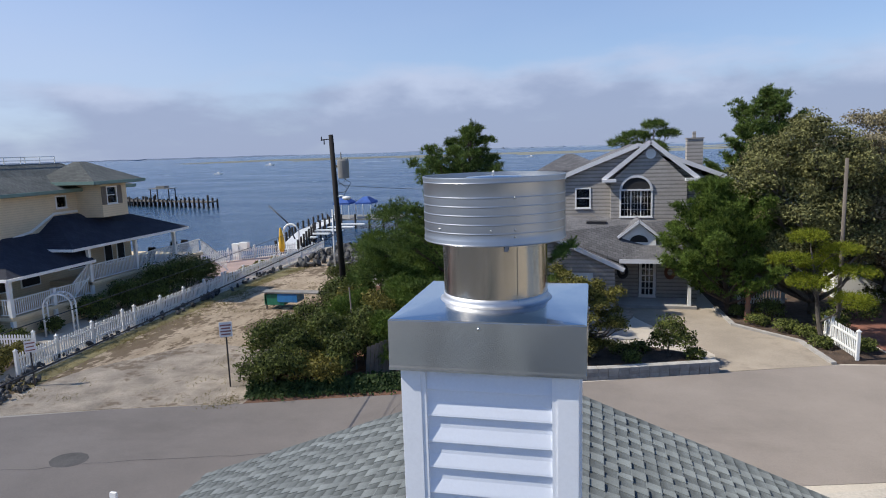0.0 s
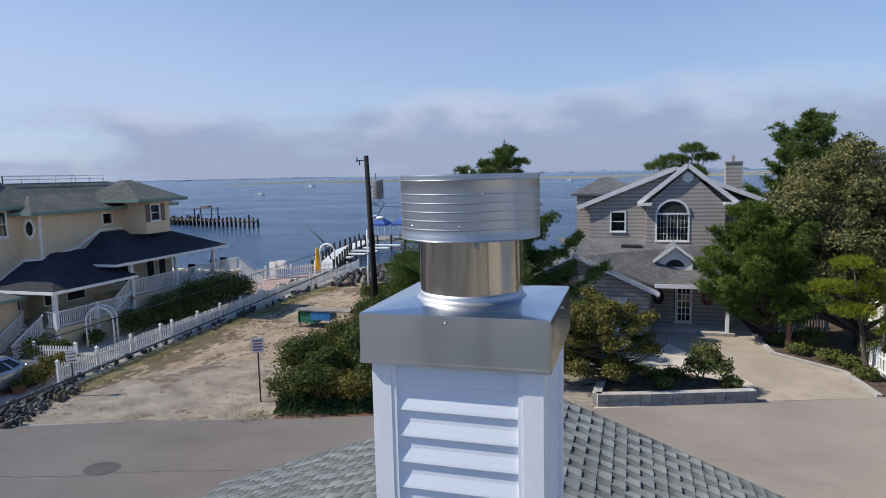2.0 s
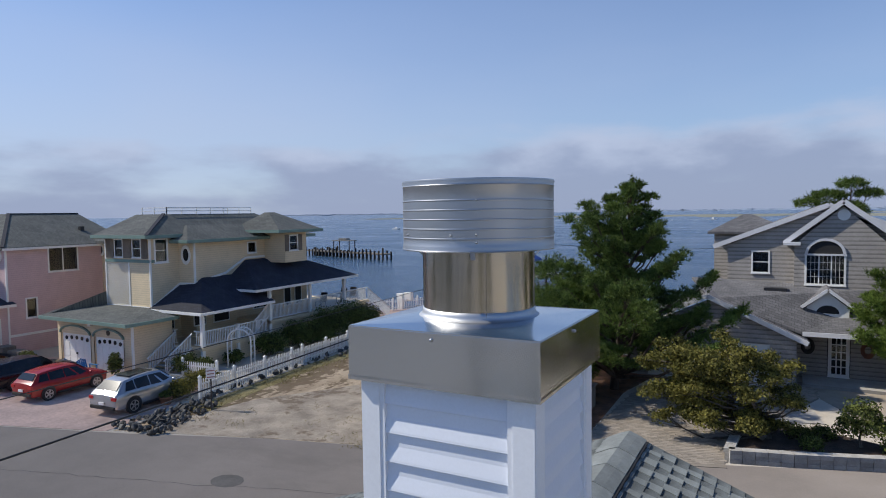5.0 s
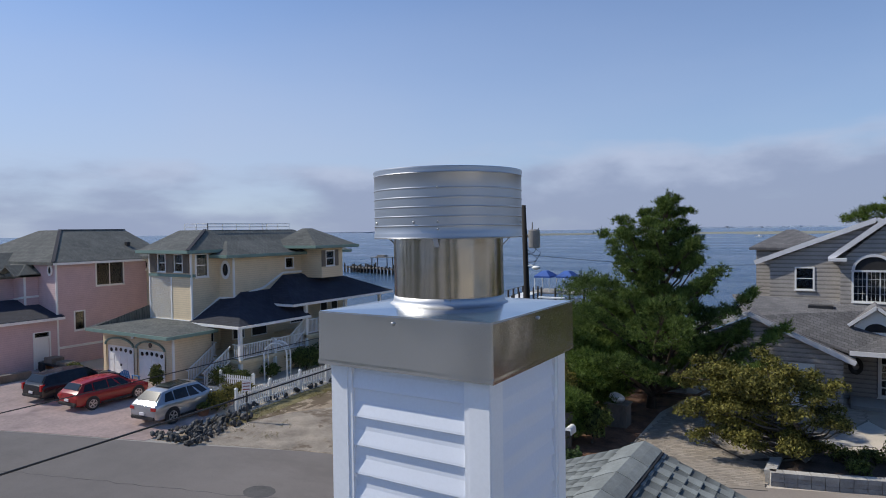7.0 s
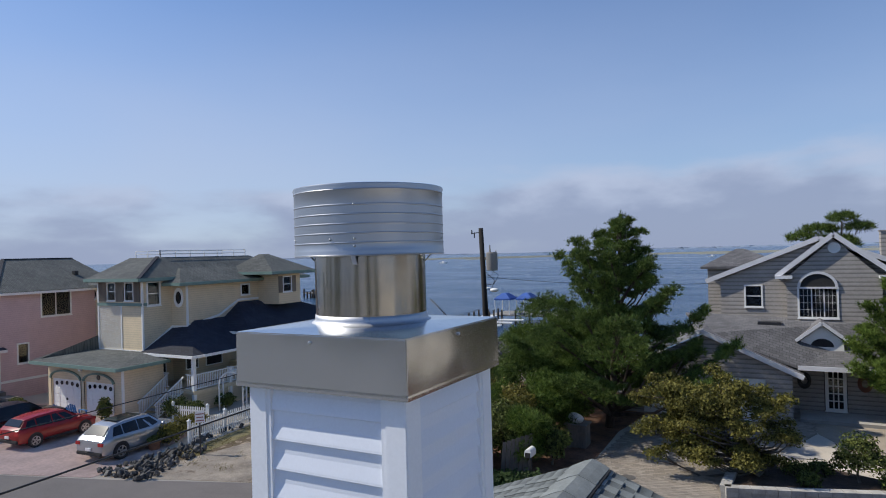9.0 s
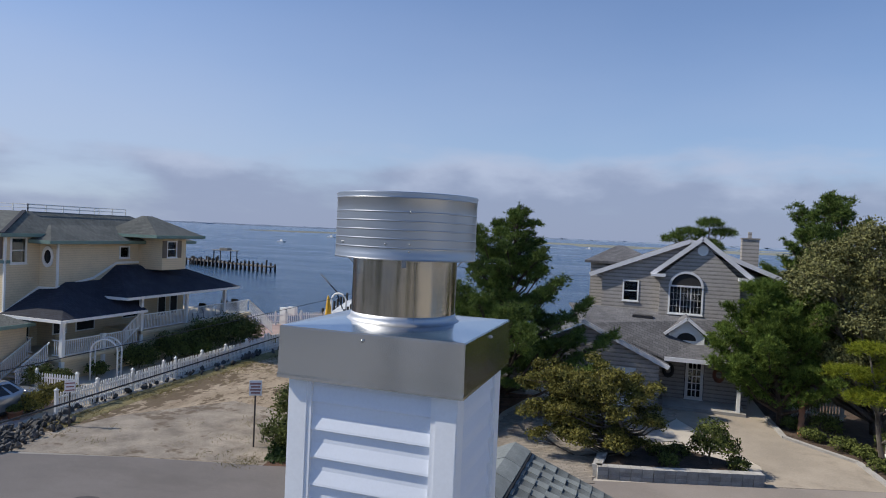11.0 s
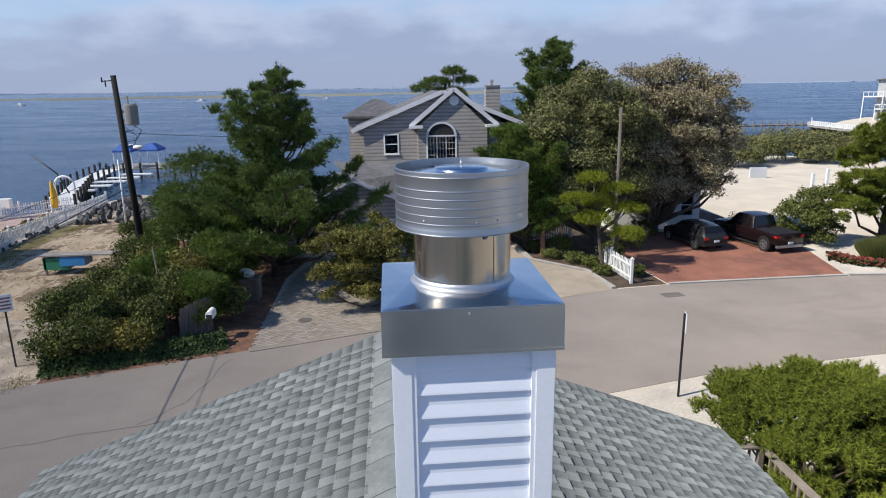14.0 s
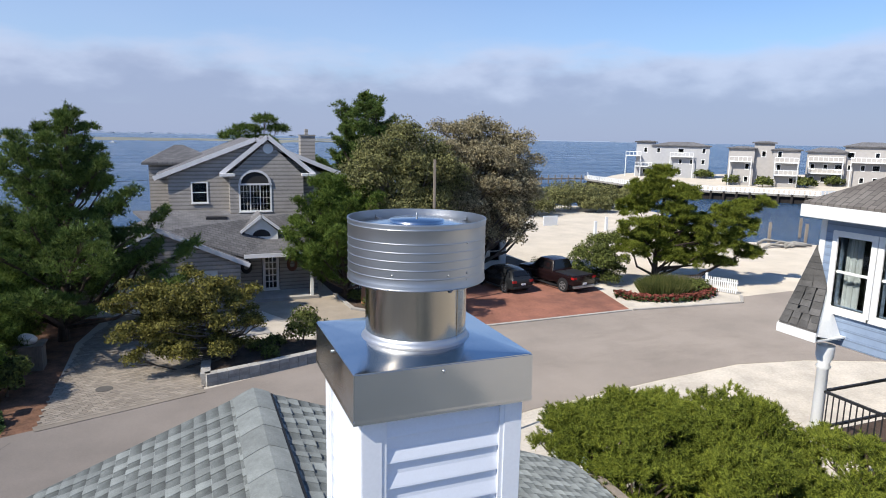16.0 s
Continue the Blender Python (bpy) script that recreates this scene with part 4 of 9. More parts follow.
bmesh.ops.recalc_face_normals(bm, faces=bm.faces)
bmesh.ops.bevel(bm, geom=[e for e in bm.edges if all(v in corner for v in e.verts) or (e.verts[0] in corner and e.verts[1] in low) or (e.verts[1] in corner and e.verts[0] in low)], offset=0.004, segments=2, affect="EDGES")
cover = part("chase_cover", bm, M["steel"], chimney, "bright stainless sheet-metal chase cover with a hemmed skirt")
for x, y, zz in ((-0.02, -0.003, 8.672), (0.398, 0.385, 8.672), (-0.398, 0.385, 8.672)):
    bm = bmesh.new()
    bmesh.ops.create_uvsphere(bm, u_segments=10, v_segments=6, radius=0.007, matrix=Matrix.Translation((x, y, zz)))
    part("screw", bm, M["rivet"], cover, smooth=True)
bm = bmesh.new()
lathe(bm, FX, FY, [(PR, 8.722), (PR, 8.9), (PR, 9.07), (PR - 0.004, 9.07), (PR - 0.004, 8.75)])
flue = part("flue_pipe", bm, M["pipe"], chimney, "polished round stainless flue collar", smooth=True)
flue.data.set_sharp_from_angle(angle=0.9)
bm = bmesh.new()
lathe(bm, FX, FY, [(PR + 0.026, 8.712), (PR + 0.018, 8.717), (PR + 0.011, 8.7205), (PR + 0.006, 8.726), (PR + 0.003, 8.735), (PR + 0.002, 8.750), (PR - 0.002, 8.751)])
part("flange", bm, M["flange"], flue, "bright soldered flange at the foot of the flue", smooth=True)
bm = bmesh.new()
a = math.radians(-58)
bar(bm, (FX + (PR + 0.001) * math.cos(a), FY + (PR + 0.001) * math.sin(a), 8.725), (FX + (PR + 0.001) * math.cos(a), FY + (PR + 0.001) * math.sin(a), 9.0), 0.003, 0.003)
part("seam", bm, M["pipe"], flue)
DR = 0.308
prof = [(DR - 0.004, 8.990), (DR + 0.001, 8.986), (DR + 0.0035, 8.990), (DR + 0.001, 8.995), (DR + 0.0025, 9.004), (DR, 9.009)]
for zz in (9.036, 9.072, 9.108, 9.144, 9.180):
    prof += [(DR, zz - 0.0042), (DR, zz - 0.0032), (DR + 0.0016, zz - 0.001), (DR + 0.0016, zz + 0.001), (DR, zz + 0.0032), (DR, zz + 0.0042)]
prof += [(DR, 9.234), (DR + 0.002, 9.238), (DR, 9.242), (DR + 0.004, 9.254), (DR + 0.002, 9.261), (DR - 0.004, 9.261), (DR - 0.005, 9.2), (DR - 0.005, 9.0)]
bm = bmesh.new()
lathe(bm, FX, FY, prof, 128, close=True)
drum = part("shroud", bm, M["galv"], chimney, "ribbed round metal wind band", smooth=True)
drum.data.set_sharp_from_angle(angle=0.9)
bm = bmesh.new()
lathe(bm, FX, FY, [(0.0005, 9.256), (0.118, 9.252), (0.124, 9.248), (0.128, 9.240), (0.15, 9.238), (0.245, 9.226), (0.262, 9.221), (0.264, 9.212), (0.26, 9.208), (0.0005, 9.208)], 96)
part("rain_lid", bm, M["steel"], drum, "round domed metal lid inside the shroud", smooth=True).data.set_sharp_from_angle(angle=0.9)
part("bolt", tube(bmesh.new(), [(FX, FY, 9.25), (FX, FY, 9.278)], 0.004, 8), M["rivet"], drum, smooth=True)
for deg in (20, 110, 200, 290):
    bm = bmesh.new()
    c, s = math.cos(math.radians(deg)), math.sin(math.radians(deg))
    bar(bm, (FX + 0.2 * c, FY + 0.2 * s, 9.214), (FX + 0.303 * c, FY + 0.303 * s, 9.226), 0.02, 0.003)
    bar(bm, (FX + 0.3 * c, FY + 0.3 * s, 9.19), (FX + 0.3 * c, FY + 0.3 * s, 9.24), 0.02, 0.003, up=(c, s, 0))
    bar(bm, (FX + 0.215 * c, FY + 0.215 * s, 8.94), (FX + 0.3 * c, FY + 0.3 * s, 9.03), 0.018, 0.003)
    part("bracket", bm, M["galv"], drum)
for deg, zz in ((-66, 9.052), (-66, 9.024), (-66, 9.18), (-128, 9.05), (-84, 9.05), (15, 9.05), (100, 9.05)):
    bm = bmesh.new()
    c, s = math.cos(math.radians(deg)), math.sin(math.radians(deg))
    bmesh.ops.create_uvsphere(bm, u_segments=8, v_segments=6, radius=0.005, matrix=Matrix.Translation((FX + (DR + 0.001) * c, FY + (DR + 0.001) * s, zz)))
    part("rivet", bm, M["rivet"], drum, smooth=True)

# ---- grey gabled house ----
grey = thing("house", (1.5, 42, 0), "grey clapboard gabled house with white trim, porch and arched window", "house")
G0, G1, GYF = -3.0, 8.6, 39.4   # upper front wall
W0 = (G0 + 1.0, GYF)
ax, ay = (1, 0), (0, 1)
# upper storey front: window wall
H = [(1.35, 2.15, 5.45, 6.6)]
bm = bmesh.new()
wall(bm, W0, ax, 9.6, 2.6, 7.0, 0.2, H, gable=(5.0, 9.1))
wall(bm, (G1, GYF), ay, 12, 0, 7.0, 0.2)
wall(bm, (G0 + 1.0, GYF + 12), (0, -1), 12, 0, 7.0, 0.2)
wall(bm, (G1, GYF + 12), (-1, 0), 10.6, 0, 7.0, 0.2, gable=(5.3, 9.1))
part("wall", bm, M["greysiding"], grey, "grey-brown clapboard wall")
window_in(grey, W0, ax, H[0], (1, 2))
# projecting bay with the arched window
bm = bmesh.new()
BX0, BX1, BYF = 1.45, 5.9, 38.7
bw = (BX0, BYF)
wall(bm, bw, ax, BX1 - BX0, 2.6, 7.1, 0.2, [(0.62, 2.38, 4.95, 7.0)], gable=(2.3, 9.2))
wall(bm, (BX1, BYF), ay, 0.8, 2.6, 7.1, 0.2)
wall(bm, (BX0, BYF + 0.8), (0, -1), 0.8, 2.6, 7.1, 0.2)
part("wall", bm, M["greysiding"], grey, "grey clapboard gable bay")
aw = window_in(grey, bw, ax, (0.62, 2.38, 4.95, 6.5), (3, 1), 0.1)
bm = bmesh.new()
for i in range(1, 9):
    if i % 3:
        u = BX0 + 0.62 + 1.76 * i / 9
        box(bm, u - 0.008, u + 0.008, BYF + 0.03, BYF + 0.06, 4.95, 6.5)
for j in range(1, 4):
    zz = 4.95 + 1.55 * j / 4
    box(bm, BX0 + 0.62, BX0 + 2.38, BYF + 0.031, BYF + 0.061, zz - 0.008, zz + 0.008)
part("glazing_bar", bm, M["white"], aw)
bm = bmesh.new()
cx, cz, r0 = BX0 + 1.5, 6.58, 0.9
arc = [(cx + r0 * math.cos(math.pi * k / 16), cz + 0.8 * math.sin(math.pi * k / 16)) for k in range(17)]
for k in range(16):
    bar(bm, (arc[k][0], BYF - 0.02, arc[k][1]), (arc[k + 1][0], BYF - 0.02, arc[k + 1][1]), 0.14, 0.12, up=(0, 1, 0))
bar(bm, (cx - 1.0, BYF - 0.02, 6.55), (cx + 1.0, BYF - 0.02, 6.55), 0.12, 0.1)
part("arch_trim", bm, M["greytrim"], aw, "white arched casing")
bm = bmesh.new()
bm.faces.new([bm.verts.new((x * 1.0, BYF - 0.006, zz)) for x, zz in [(cx + 0.86 * (x - cx) / 0.9, zz) for x, zz in arc]])
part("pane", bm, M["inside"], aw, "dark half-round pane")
bm = bmesh.new()
lathe(bm, 0, 0, [(0.30, -0.02), (0.30, 0.05), (0.23, 0.05), (0.22, 0.02), (0.0005, 0.02)], 32)
for v in bm.verts:
    v.co = Vector((3.78 + v.co.x, BYF - v.co.z, 8.72 + v.co.y))
part("round_vent", bm, M["white"], grey, "white round gable vent", smooth=True).data.set_sharp_from_angle(angle=0.6)


def gable_roof(bm, x0, x1, xr, y0, y1, ez, rz, thick=0.18):
    for a, b in ((x0, xr), (xr, x1)):
        za, zb = (ez, rz) if a == x0 else (rz, ez)
        plate(bm, [(a, y0, za), (b, y0, zb), (b, y1, zb), (a, y1, za)], thick)
    return bm


part("roof", gable_roof(bmesh.new(), -2.75, 9.0, 3.1, GYF - 0.22, GYF + 12.4, 6.95, 9.32), M["roofgrey"], grey, "grey asphalt shingle roof")
part("roof", gable_roof(bmesh.new(), 1.0, 6.5, 3.75, BYF - 0.2, GYF + 3, 7.25, 9.5), M["roofgrey"], grey, "grey asphalt shingle roof")
bm = bmesh.new()
for x0, z0, x1, z1, y in ((-2.78, 6.9, 3.1, 9.27, GYF - 0.24), (3.1, 9.27, 9.03, 6.9, GYF - 0.24), (0.95, 7.18, 3.75, 9.45, BYF - 0.22), (3.75, 9.45, 6.55, 7.18, BYF - 0.22)):
    bar(bm, (x0, y, z0), (x1, y, z1), 0.05, 0.26)
for x0, x1 in ((0.9, 1.75), (5.75, 6.6)):
    bar(bm, (x0, BYF - 0.3, 7.15), (x1, BYF - 0.3, 7.15), 0.5, 0.16)
part("fascia", bm, M["greytrim"], grey, "white rake boards and returns")
# lower storey: entry porch and garage wing
PYF = 35.1
bm = bmesh.new()
door_hole = (1.55, 2.6, 0.2, 2.4)
wall(bm, (1.5, 37.1), ax, 4.9, 0, 2.75, 0.2, [door_hole])
wall(bm, (6.4, 37.1), ay, 2.3, 0, 2.75, 0.2)
part("wall", bm, M["greysiding"], grey, "dark grey entry wall")
ent = window_in(grey, (1.5, 37.1), ax, (1.75, 2.4, 0.35, 2.3), (3, 5), 0.16)
part("porch_floor", boxes((1.9, 6.1, PYF - 0.1, 37.1, 0, 0.18)), M["concrete"], grey)
bm = bmesh.new()
box(bm, 5.62, 5.80, PYF + 0.05, PYF + 0.23, 0.18, 2.7)
part("porch_post", bm, M["white"], grey)
bm = bmesh.new()
plate(bm, [(-4.0, 39.5, 5.0), (6.35, 39.5, 4.75), (6.1, PYF - 0.35, 2.86), (1.9, PYF - 0.35, 2.86), (-2.5, PYF - 0.2, 4.35)], 0.14)
part("roof", bm, M["roofgrey"], grey, "grey shingled lower roof")
bm = bmesh.new()
bar(bm, (1.85, PYF - 0.36, 2.78), (6.12, PYF - 0.36, 2.78), 0.06, 0.22)
bar(bm, (6.12, PYF - 0.36, 2.78), (6.37, 39.4, 4.68), 0.06, 0.2)
part("fascia", bm, M["greytrim"], grey)
GA = (-6.6, 34.2)
bm = bmesh.new()
wall(bm, GA, ax, 8.2, 0, 2.45, 0.2, [(1.0, 3.4, 0.05, 2.2), (4.6, 7.0, 0.05, 2.2)], gable=(4.1, 4.35))
wall(bm, (1.6, 34.2), ay, 4.5, 0, 2.45, 0.2)
wall(bm, (-6.6, 42), (0, -1), 7.8, 0, 2.45, 0.2)
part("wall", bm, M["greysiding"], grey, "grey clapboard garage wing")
for u0, u1 in ((1.0, 3.4), (4.6, 7.0)):
    gd = part("garage_door", boxes((-6.6 + u0, -6.6 + u1, 34.26, 34.32, 0.05, 2.2)), M["white"], grey, "white panelled garage door")
    for i in range(4):
        for j in range(4):
            x = -6.6 + u0 + (u1 - u0) * (i + 0.5) / 4
            part("panel", boxes((x - 0.24, x + 0.24, 34.24, 34.26, 0.16 + j * 0.53, 0.55 + j * 0.53)), M["white"], gd)
part("roof", gable_roof(bmesh.new(), -7.2, 2.1, -2.55, 33.98, 42, 2.5, 4.6, 0.16), M["roofgrey"], grey, "grey shingled garage roof")
bm = bmesh.new()
bar(bm, (-7.2, 33.96, 2.42), (-2.55, 33.96, 4.55), 0.05, 0.24)
bar(bm, (-2.55, 33.96, 4.55), (2.1, 33.96, 2.42), 0.05, 0.24)
part("fascia", bm, M["greytrim"], grey)
# eyebrow dormer
bm = bmesh.new()
wall(bm, (2.05, 36.3), ax, 1.9, 3.3, 3.95, 0.15, gable=(0.95, 4.75))
dorm = part("dormer", bm, M["white"], grey, "small white dormer with a half-round window")
part("dormer_roof", gable_roof(bmesh.new(), 1.8, 4.2, 3.0, 36.05, 38.4, 4.0, 4.95, 0.1), M["roofgrey"], dorm)
bm = bmesh.new()
for sx in (-1, 1):
    bar(bm, (3.0 + sx * 1.2, 36.03, 3.96), (3.0, 36.03, 4.91), 0.05, 0.16)
part("fascia", bm, M["greytrim"], dorm)
bm = bmesh.new()
bm.faces.new([bm.verts.new((3.0 + 0.52 * math.cos(math.pi * k / 12), 36.29, 3.66 + 0.42 * math.sin(math.pi * k / 12))) for k in range(13)])
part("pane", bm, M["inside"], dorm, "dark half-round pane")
part("skylight", boxes((0.0, 1.15, 37.3, 37.9, 4.55, 4.75)), M["darkmetal"], grey, "dark flat skylight")
chim = part("house_chimney", boxes((6.15, 7.1, 41, 41.8, 6, 9.55), (6.1, 7.15, 40.95, 41.85, 9.55, 9.62), (6.5, 6.7, 41.3, 41.5, 9.62, 10.0)), M["greysiding"], grey, "clapboard-clad chimney with a metal flue")
# rear turret roof
bm = bmesh.new()
hip_roof(bm, -3.7, 1.4, 45, 50, 7.6, -1.6, -1.1, 47.4, 47.6, 8.75)
part("roof", bm, M["roofgrey"], grey, "hipped rear turret roof")
part("wall", boxes((-3.3, 1.0, 45.4, 49.6, 0, 7.45)), M["greysiding"], grey)
for x in (2.15, 4.85):
    bm = bmesh.new()
    lathe(bm, 0, 0, [(0.15, 0), (0.31, 0.0), (0.33, 0.05), (0.24, 0.09), (0.15, 0.06)], 24, close=True)
    for v in bm.verts:
        v.co = Vector((x + v.co.x, 37.08 - v.co.z, 1.75 + v.co.y * 1.35))
    single("wreath", bm, M["brick"] if x > 4 else M["black"], "oval autumn wreath on the entry wall" if x > 4 else "dark oval mirror frame on the entry wall", "wreath" if x > 4 else "frame")

# ---- cream house with porch roofs coloured dark for shade ----
tan = thing("house", (-36, 30, 0), "cream two-storey house with porch roofs coloured dark for shade and white railings", "house")
TX0, TX1, TY0, TY1 = -38.0, -33.7, 24.3, 37.5
bm = bmesh.new()
fh = [(0.95, 1.68, 6.6, 7.66), (2.69, 3.43, 6.6, 7.66)]
wall(bm, (TX0, TY0), ax, TX1 - TX0, 2.6, 7.85, 0.2, fh)
sh = [(0.4, 1.2, 6.3, 7.66)]
wall(bm, (TX1, TY0), ay, 2.15, 0, 7.85, 0.2, sh)
wall(bm, (TX1, TY0 + 2.15), (1.2, 0.2), 1.22, 0, 7.6, 0.2)
rh = [(4.68, 5.37, 6.52, 7.16)]
wall(bm, (-32.5, 26.65), ay, 10.85, 0, 7.55, 0.2, rh)
wall(bm, (-32.5, TY1), (-1, 0), 13.0, 0, 7.5, 0.2)
wall(bm, (-46, 28.4), ax, 8.0, 0, 7.3, 0.2)
wall(bm, (TX0, 28.4), (0, -1), 4.1, 0, 7.5, 0.2)
wall(bm, (-46, TY1), (0, -1), 9.1, 0, 7.3, 0.2)
bmesh.ops.recalc_face_normals(bm, faces=bm.faces)
part("wall", bm, M["tansiding"], tan, "cream lapped siding")
for h in fh:
    window_in(tan, (TX0, TY0), ax, h, (1, 2), 0.07)
for a_, b_ in ((-37.96, -37.14), (-36.24, -35.4), (-34.48, -33.84)):
    sh_ob = part("shutter", boxes((a_ + 0.04, b_ - 0.04, TY0 - 0.06, TY0 - 0.01, 6.5, 7.74)), M["wood"], tan, "grey-brown louvred shutter")
    for k in range(11):
        part("slat", boxes((a_ + 0.1, b_ - 0.1, TY0 - 0.075, TY0 - 0.06, 6.56 + k * 0.105, 6.62 + k * 0.105)), M["wood"], sh_ob)
window_in(tan, (TX1, TY0), ay, sh[0], (1, 2), 0.12)
window_in(tan, (-32.5, 26.65), ay, rh[0], (1, 1), 0.1)
for x0, x1, y0, y1, z0, z1 in ((TX0 - 0.03, TX1 + 0.03, TY0 - 0.07, TY0 - 0.005, 6.24, 6.42), (TX1 + 0.005, TX1 + 0.05, TY0, TY0 + 0.3, 6.24, 6.42)):
    part("sill_band", boxes((x0, x1, y0, y1, z0, z1)), M["greentrim"], tan, "sage-green band under the windows")
dv = Vector((1.2, 0.2, 0)).normalized()
nv = Vector((dv.y, -dv.x, 0))


def oval(house, centre, dv, nv, w, tall):
    """An oval window lying on a wall that runs along dv and faces nv."""
    def at(v):
        return Vector(centre) + dv * v.x + Vector((0, 0, v.y * tall)) + nv * (v.z + 0.02)
    bm = bmesh.new()
    lathe(bm, 0, 0, [(w * 0.66, -0.03), (w, -0.03), (w, 0.05), (w * 0.66, 0.05)], 28, close=True)
    for v in bm.verts:
        v.co = at(v.co.copy())
    ob = part("oval_window", bm, M["white"], house, "white-framed oval window")
    bm = bmesh.new()
    bm.faces.new([bm.verts.new(at(Vector((w * 0.67 * math.cos(k * math.pi / 12), w * 0.67 * math.sin(k * math.pi / 12), 0)))) for k in range(24)])
    part("pane", bm, M["carpane"], ob)
    return ob


M["carpane"] = mat("dark_pane", (0.015, 0.016, 0.018), 0.08, var=0.02, bump=0)
oval(tan, (-33.12, 26.53, 6.62), dv, nv, 0.36, 1.75)
oval(tan, (-44.6, 28.38, 6.66), Vector((1, 0, 0)), Vector((0, -1, 0)), 0.34, 1.4)
for x, y, z0, z1 in ((TX1, TY0, 3.3, 7.85), (TX0, TY0, 3.4, 7.85), (-32.5, 26.65, 4.4, 7.55), (-32.5, 35.2, 6.0, 7.5), (TX1 - 2.02, TY0 + 0.02, 3.45, 6.24)):
    part("corner_board", boxes((x - 0.06, x + 0.05, y - 0.05, y + 0.06, z0, z1)), M["white"], tan)
part("skirt_board", boxes((TX0 - 0.05, TX1 + 0.05, TY0 - 0.06, TY0, 3.32, 3.48)), M["white"], tan)
bm = bmesh.new()
for a_, b_ in (((TX1 + 0.03, 24.4, 3.5), (TX1 + 0.03, 26.45, 4.75)), ((TX1 + 0.03, 26.42, 4.75), (-32.45, 26.62, 4.75)), ((-32.47, 26.65, 4.8), (-32.47, 29.2, 5.25)), ((-32.47, 29.2, 5.25), (-32.47, 31.0, 6.15)), ((-32.47, 31.0, 6.15), (-32.47, 35.2, 6.15))):
    bar(bm, a_, b_, 0.06, 0.14)
part("flashing_board", bm, M["white"], tan, "white board along the porch roofs")
# turret bay
bm = bmesh.new()
th = [(0.5, 1.3, 6.6, 7.6)]
wall(bm, (-30.5, 32.9), ay, 2.3, 5.7, 7.9, 0.2, th)
wall(bm, (-32.5, 32.9), ax, 2.0, 5.7, 7.9, 0.2)
wall(bm, (-30.5, 35.2), (-1, 0), 2.0, 5.7, 7.9, 0.2)
part("wall", bm, M["tansiding"], tan, "cream turret bay")
window_in(tan, (-30.5, 32.9), ay, th[0], (1, 2), shutters=M["wood"])
part("roof", hip_roof(bmesh.new(), -34.5, -29.8, 31.6, 36.2, 8.05, -33.0, -32.6, 33.6, 34.2, 9.32, 0.2), M["roofgreen"], tan, "hipped turret roof")
part("roof", hip_roof(bmesh.new(), TX0 - 0.5, TX1 + 0.5, TY0 - 0.6, TY1 + 0.5, 7.95, -38.4, -35.6, 26.9, 35.2, 9.27, 0.2), M["roofgreen"], tan, "weathered grey-green hipped roof")
part("roof", hip_roof(bmesh.new(), -46.5, TX0 - 0.4, 27.8, TY1 + 0.5, 7.35, -43, -38.4, 31.5, 35, 9.2, 0.2), M["roofgreen"], tan, "grey-green hipped roof of the rear wing")
part("ridge_cap", bar(bmesh.new(), (TX1 + 0.5, TY0 - 0.6, 7.99), (-35.6, 26.9, 9.31), 0.22, 0.05), M["roofdark"], tan)
part("roof", hip_roof(bmesh.new(), -35.2, -31.95, 25.7, TY1 + 0.4, 7.6, -35.0, -34.0, 27.4, TY1 - 2, 8.5, 0.2), M["roofgreen"], tan, "lower eave of the hipped roof")
bm = bmesh.new()
for x0, x1, y0, y1, zz in ((TX0 - 0.55, TX1 + 0.55, TY0 - 0.65, 27.0, 7.88), (-34.55, -29.75, 31.55, 36.25, 7.98), (-33.6, -31.9, 25.65, TY1 + 0.45, 7.52)):
    for a, b in (((x0, y0), (x1, y0)), ((x1, y0), (x1, y1)), ((x1, y1), (x0, y1))):
        bar(bm, (*a, zz), (*b, zz), 0.06, 0.2)
part("fascia", bm, M["greentrim"], tan, "sage-green eaves board")
# roof walk railing
bm = bmesh.new()
for zz in (9.5, 9.72):
    for a, b in (((-38.3, 27.3), (-35.8, 27.3)), ((-35.8, 27.3), (-35.8, 35.0)), ((-35.8, 35.0), (-38.3, 35.0)), ((-38.3, 35.0), (-38.3, 27.3))):
        bar(bm, (*a, zz), (*b, zz), 0.04, 0.04)
for x, y in [(-38.3 + 1.25 * i, yy) for i in range(3) for yy in (27.3, 35.0)] + [(-35.8, 27.3 + 1.24 * i) for i in range(5)]:
    bar(bm, (x, y, 9.2), (x, y, 9.74), 0.05, 0.05, up=(0, 1, 0))
part("roof_railing", bm, M["white"], tan, "thin white roof-walk railing")
# porch roofs, the shade of the house on them put into a dark blue
bm = bmesh.new()
plate(bm, [(-29.1, 24.1, 3.42), (-29.1, 30.2, 3.42), (-32.5, 30.2, 5.1), (-32.5, 27.2, 5.1)], 0.16)
plate(bm, [(-33.75, 24.1, 3.42), (-29.1, 24.1, 3.42), (-32.5, 27.2, 5.1), (-33.7, 27.2, 5.1)], 0.16)
part("porch_roof", bm, M["roofdark"], tan, "lower porch roof, its shade put into a dark blue colour")
bm = bmesh.new()
plate(bm, [(-29.1, 28.6, 4.3), (-29.1, 39.6, 4.3), (-31.6, 36.0, 5.75), (-32.5, 36.0, 6.0), (-32.5, 31.0, 6.0)], 0.16)
plate(bm, [(-32.5, 28.6, 4.3), (-29.1, 28.6, 4.3), (-32.5, 31.0, 6.0)], 0.16)
plate(bm, [(-29.1, 39.6, 4.3), (-36.0, 39.6, 4.3), (-36, 37.4, 5.3), (-32.5, 36.0, 6.0), (-31.6, 36.0, 5.75)], 0.16)
bmesh.ops.recalc_face_normals(bm, faces=bm.faces)
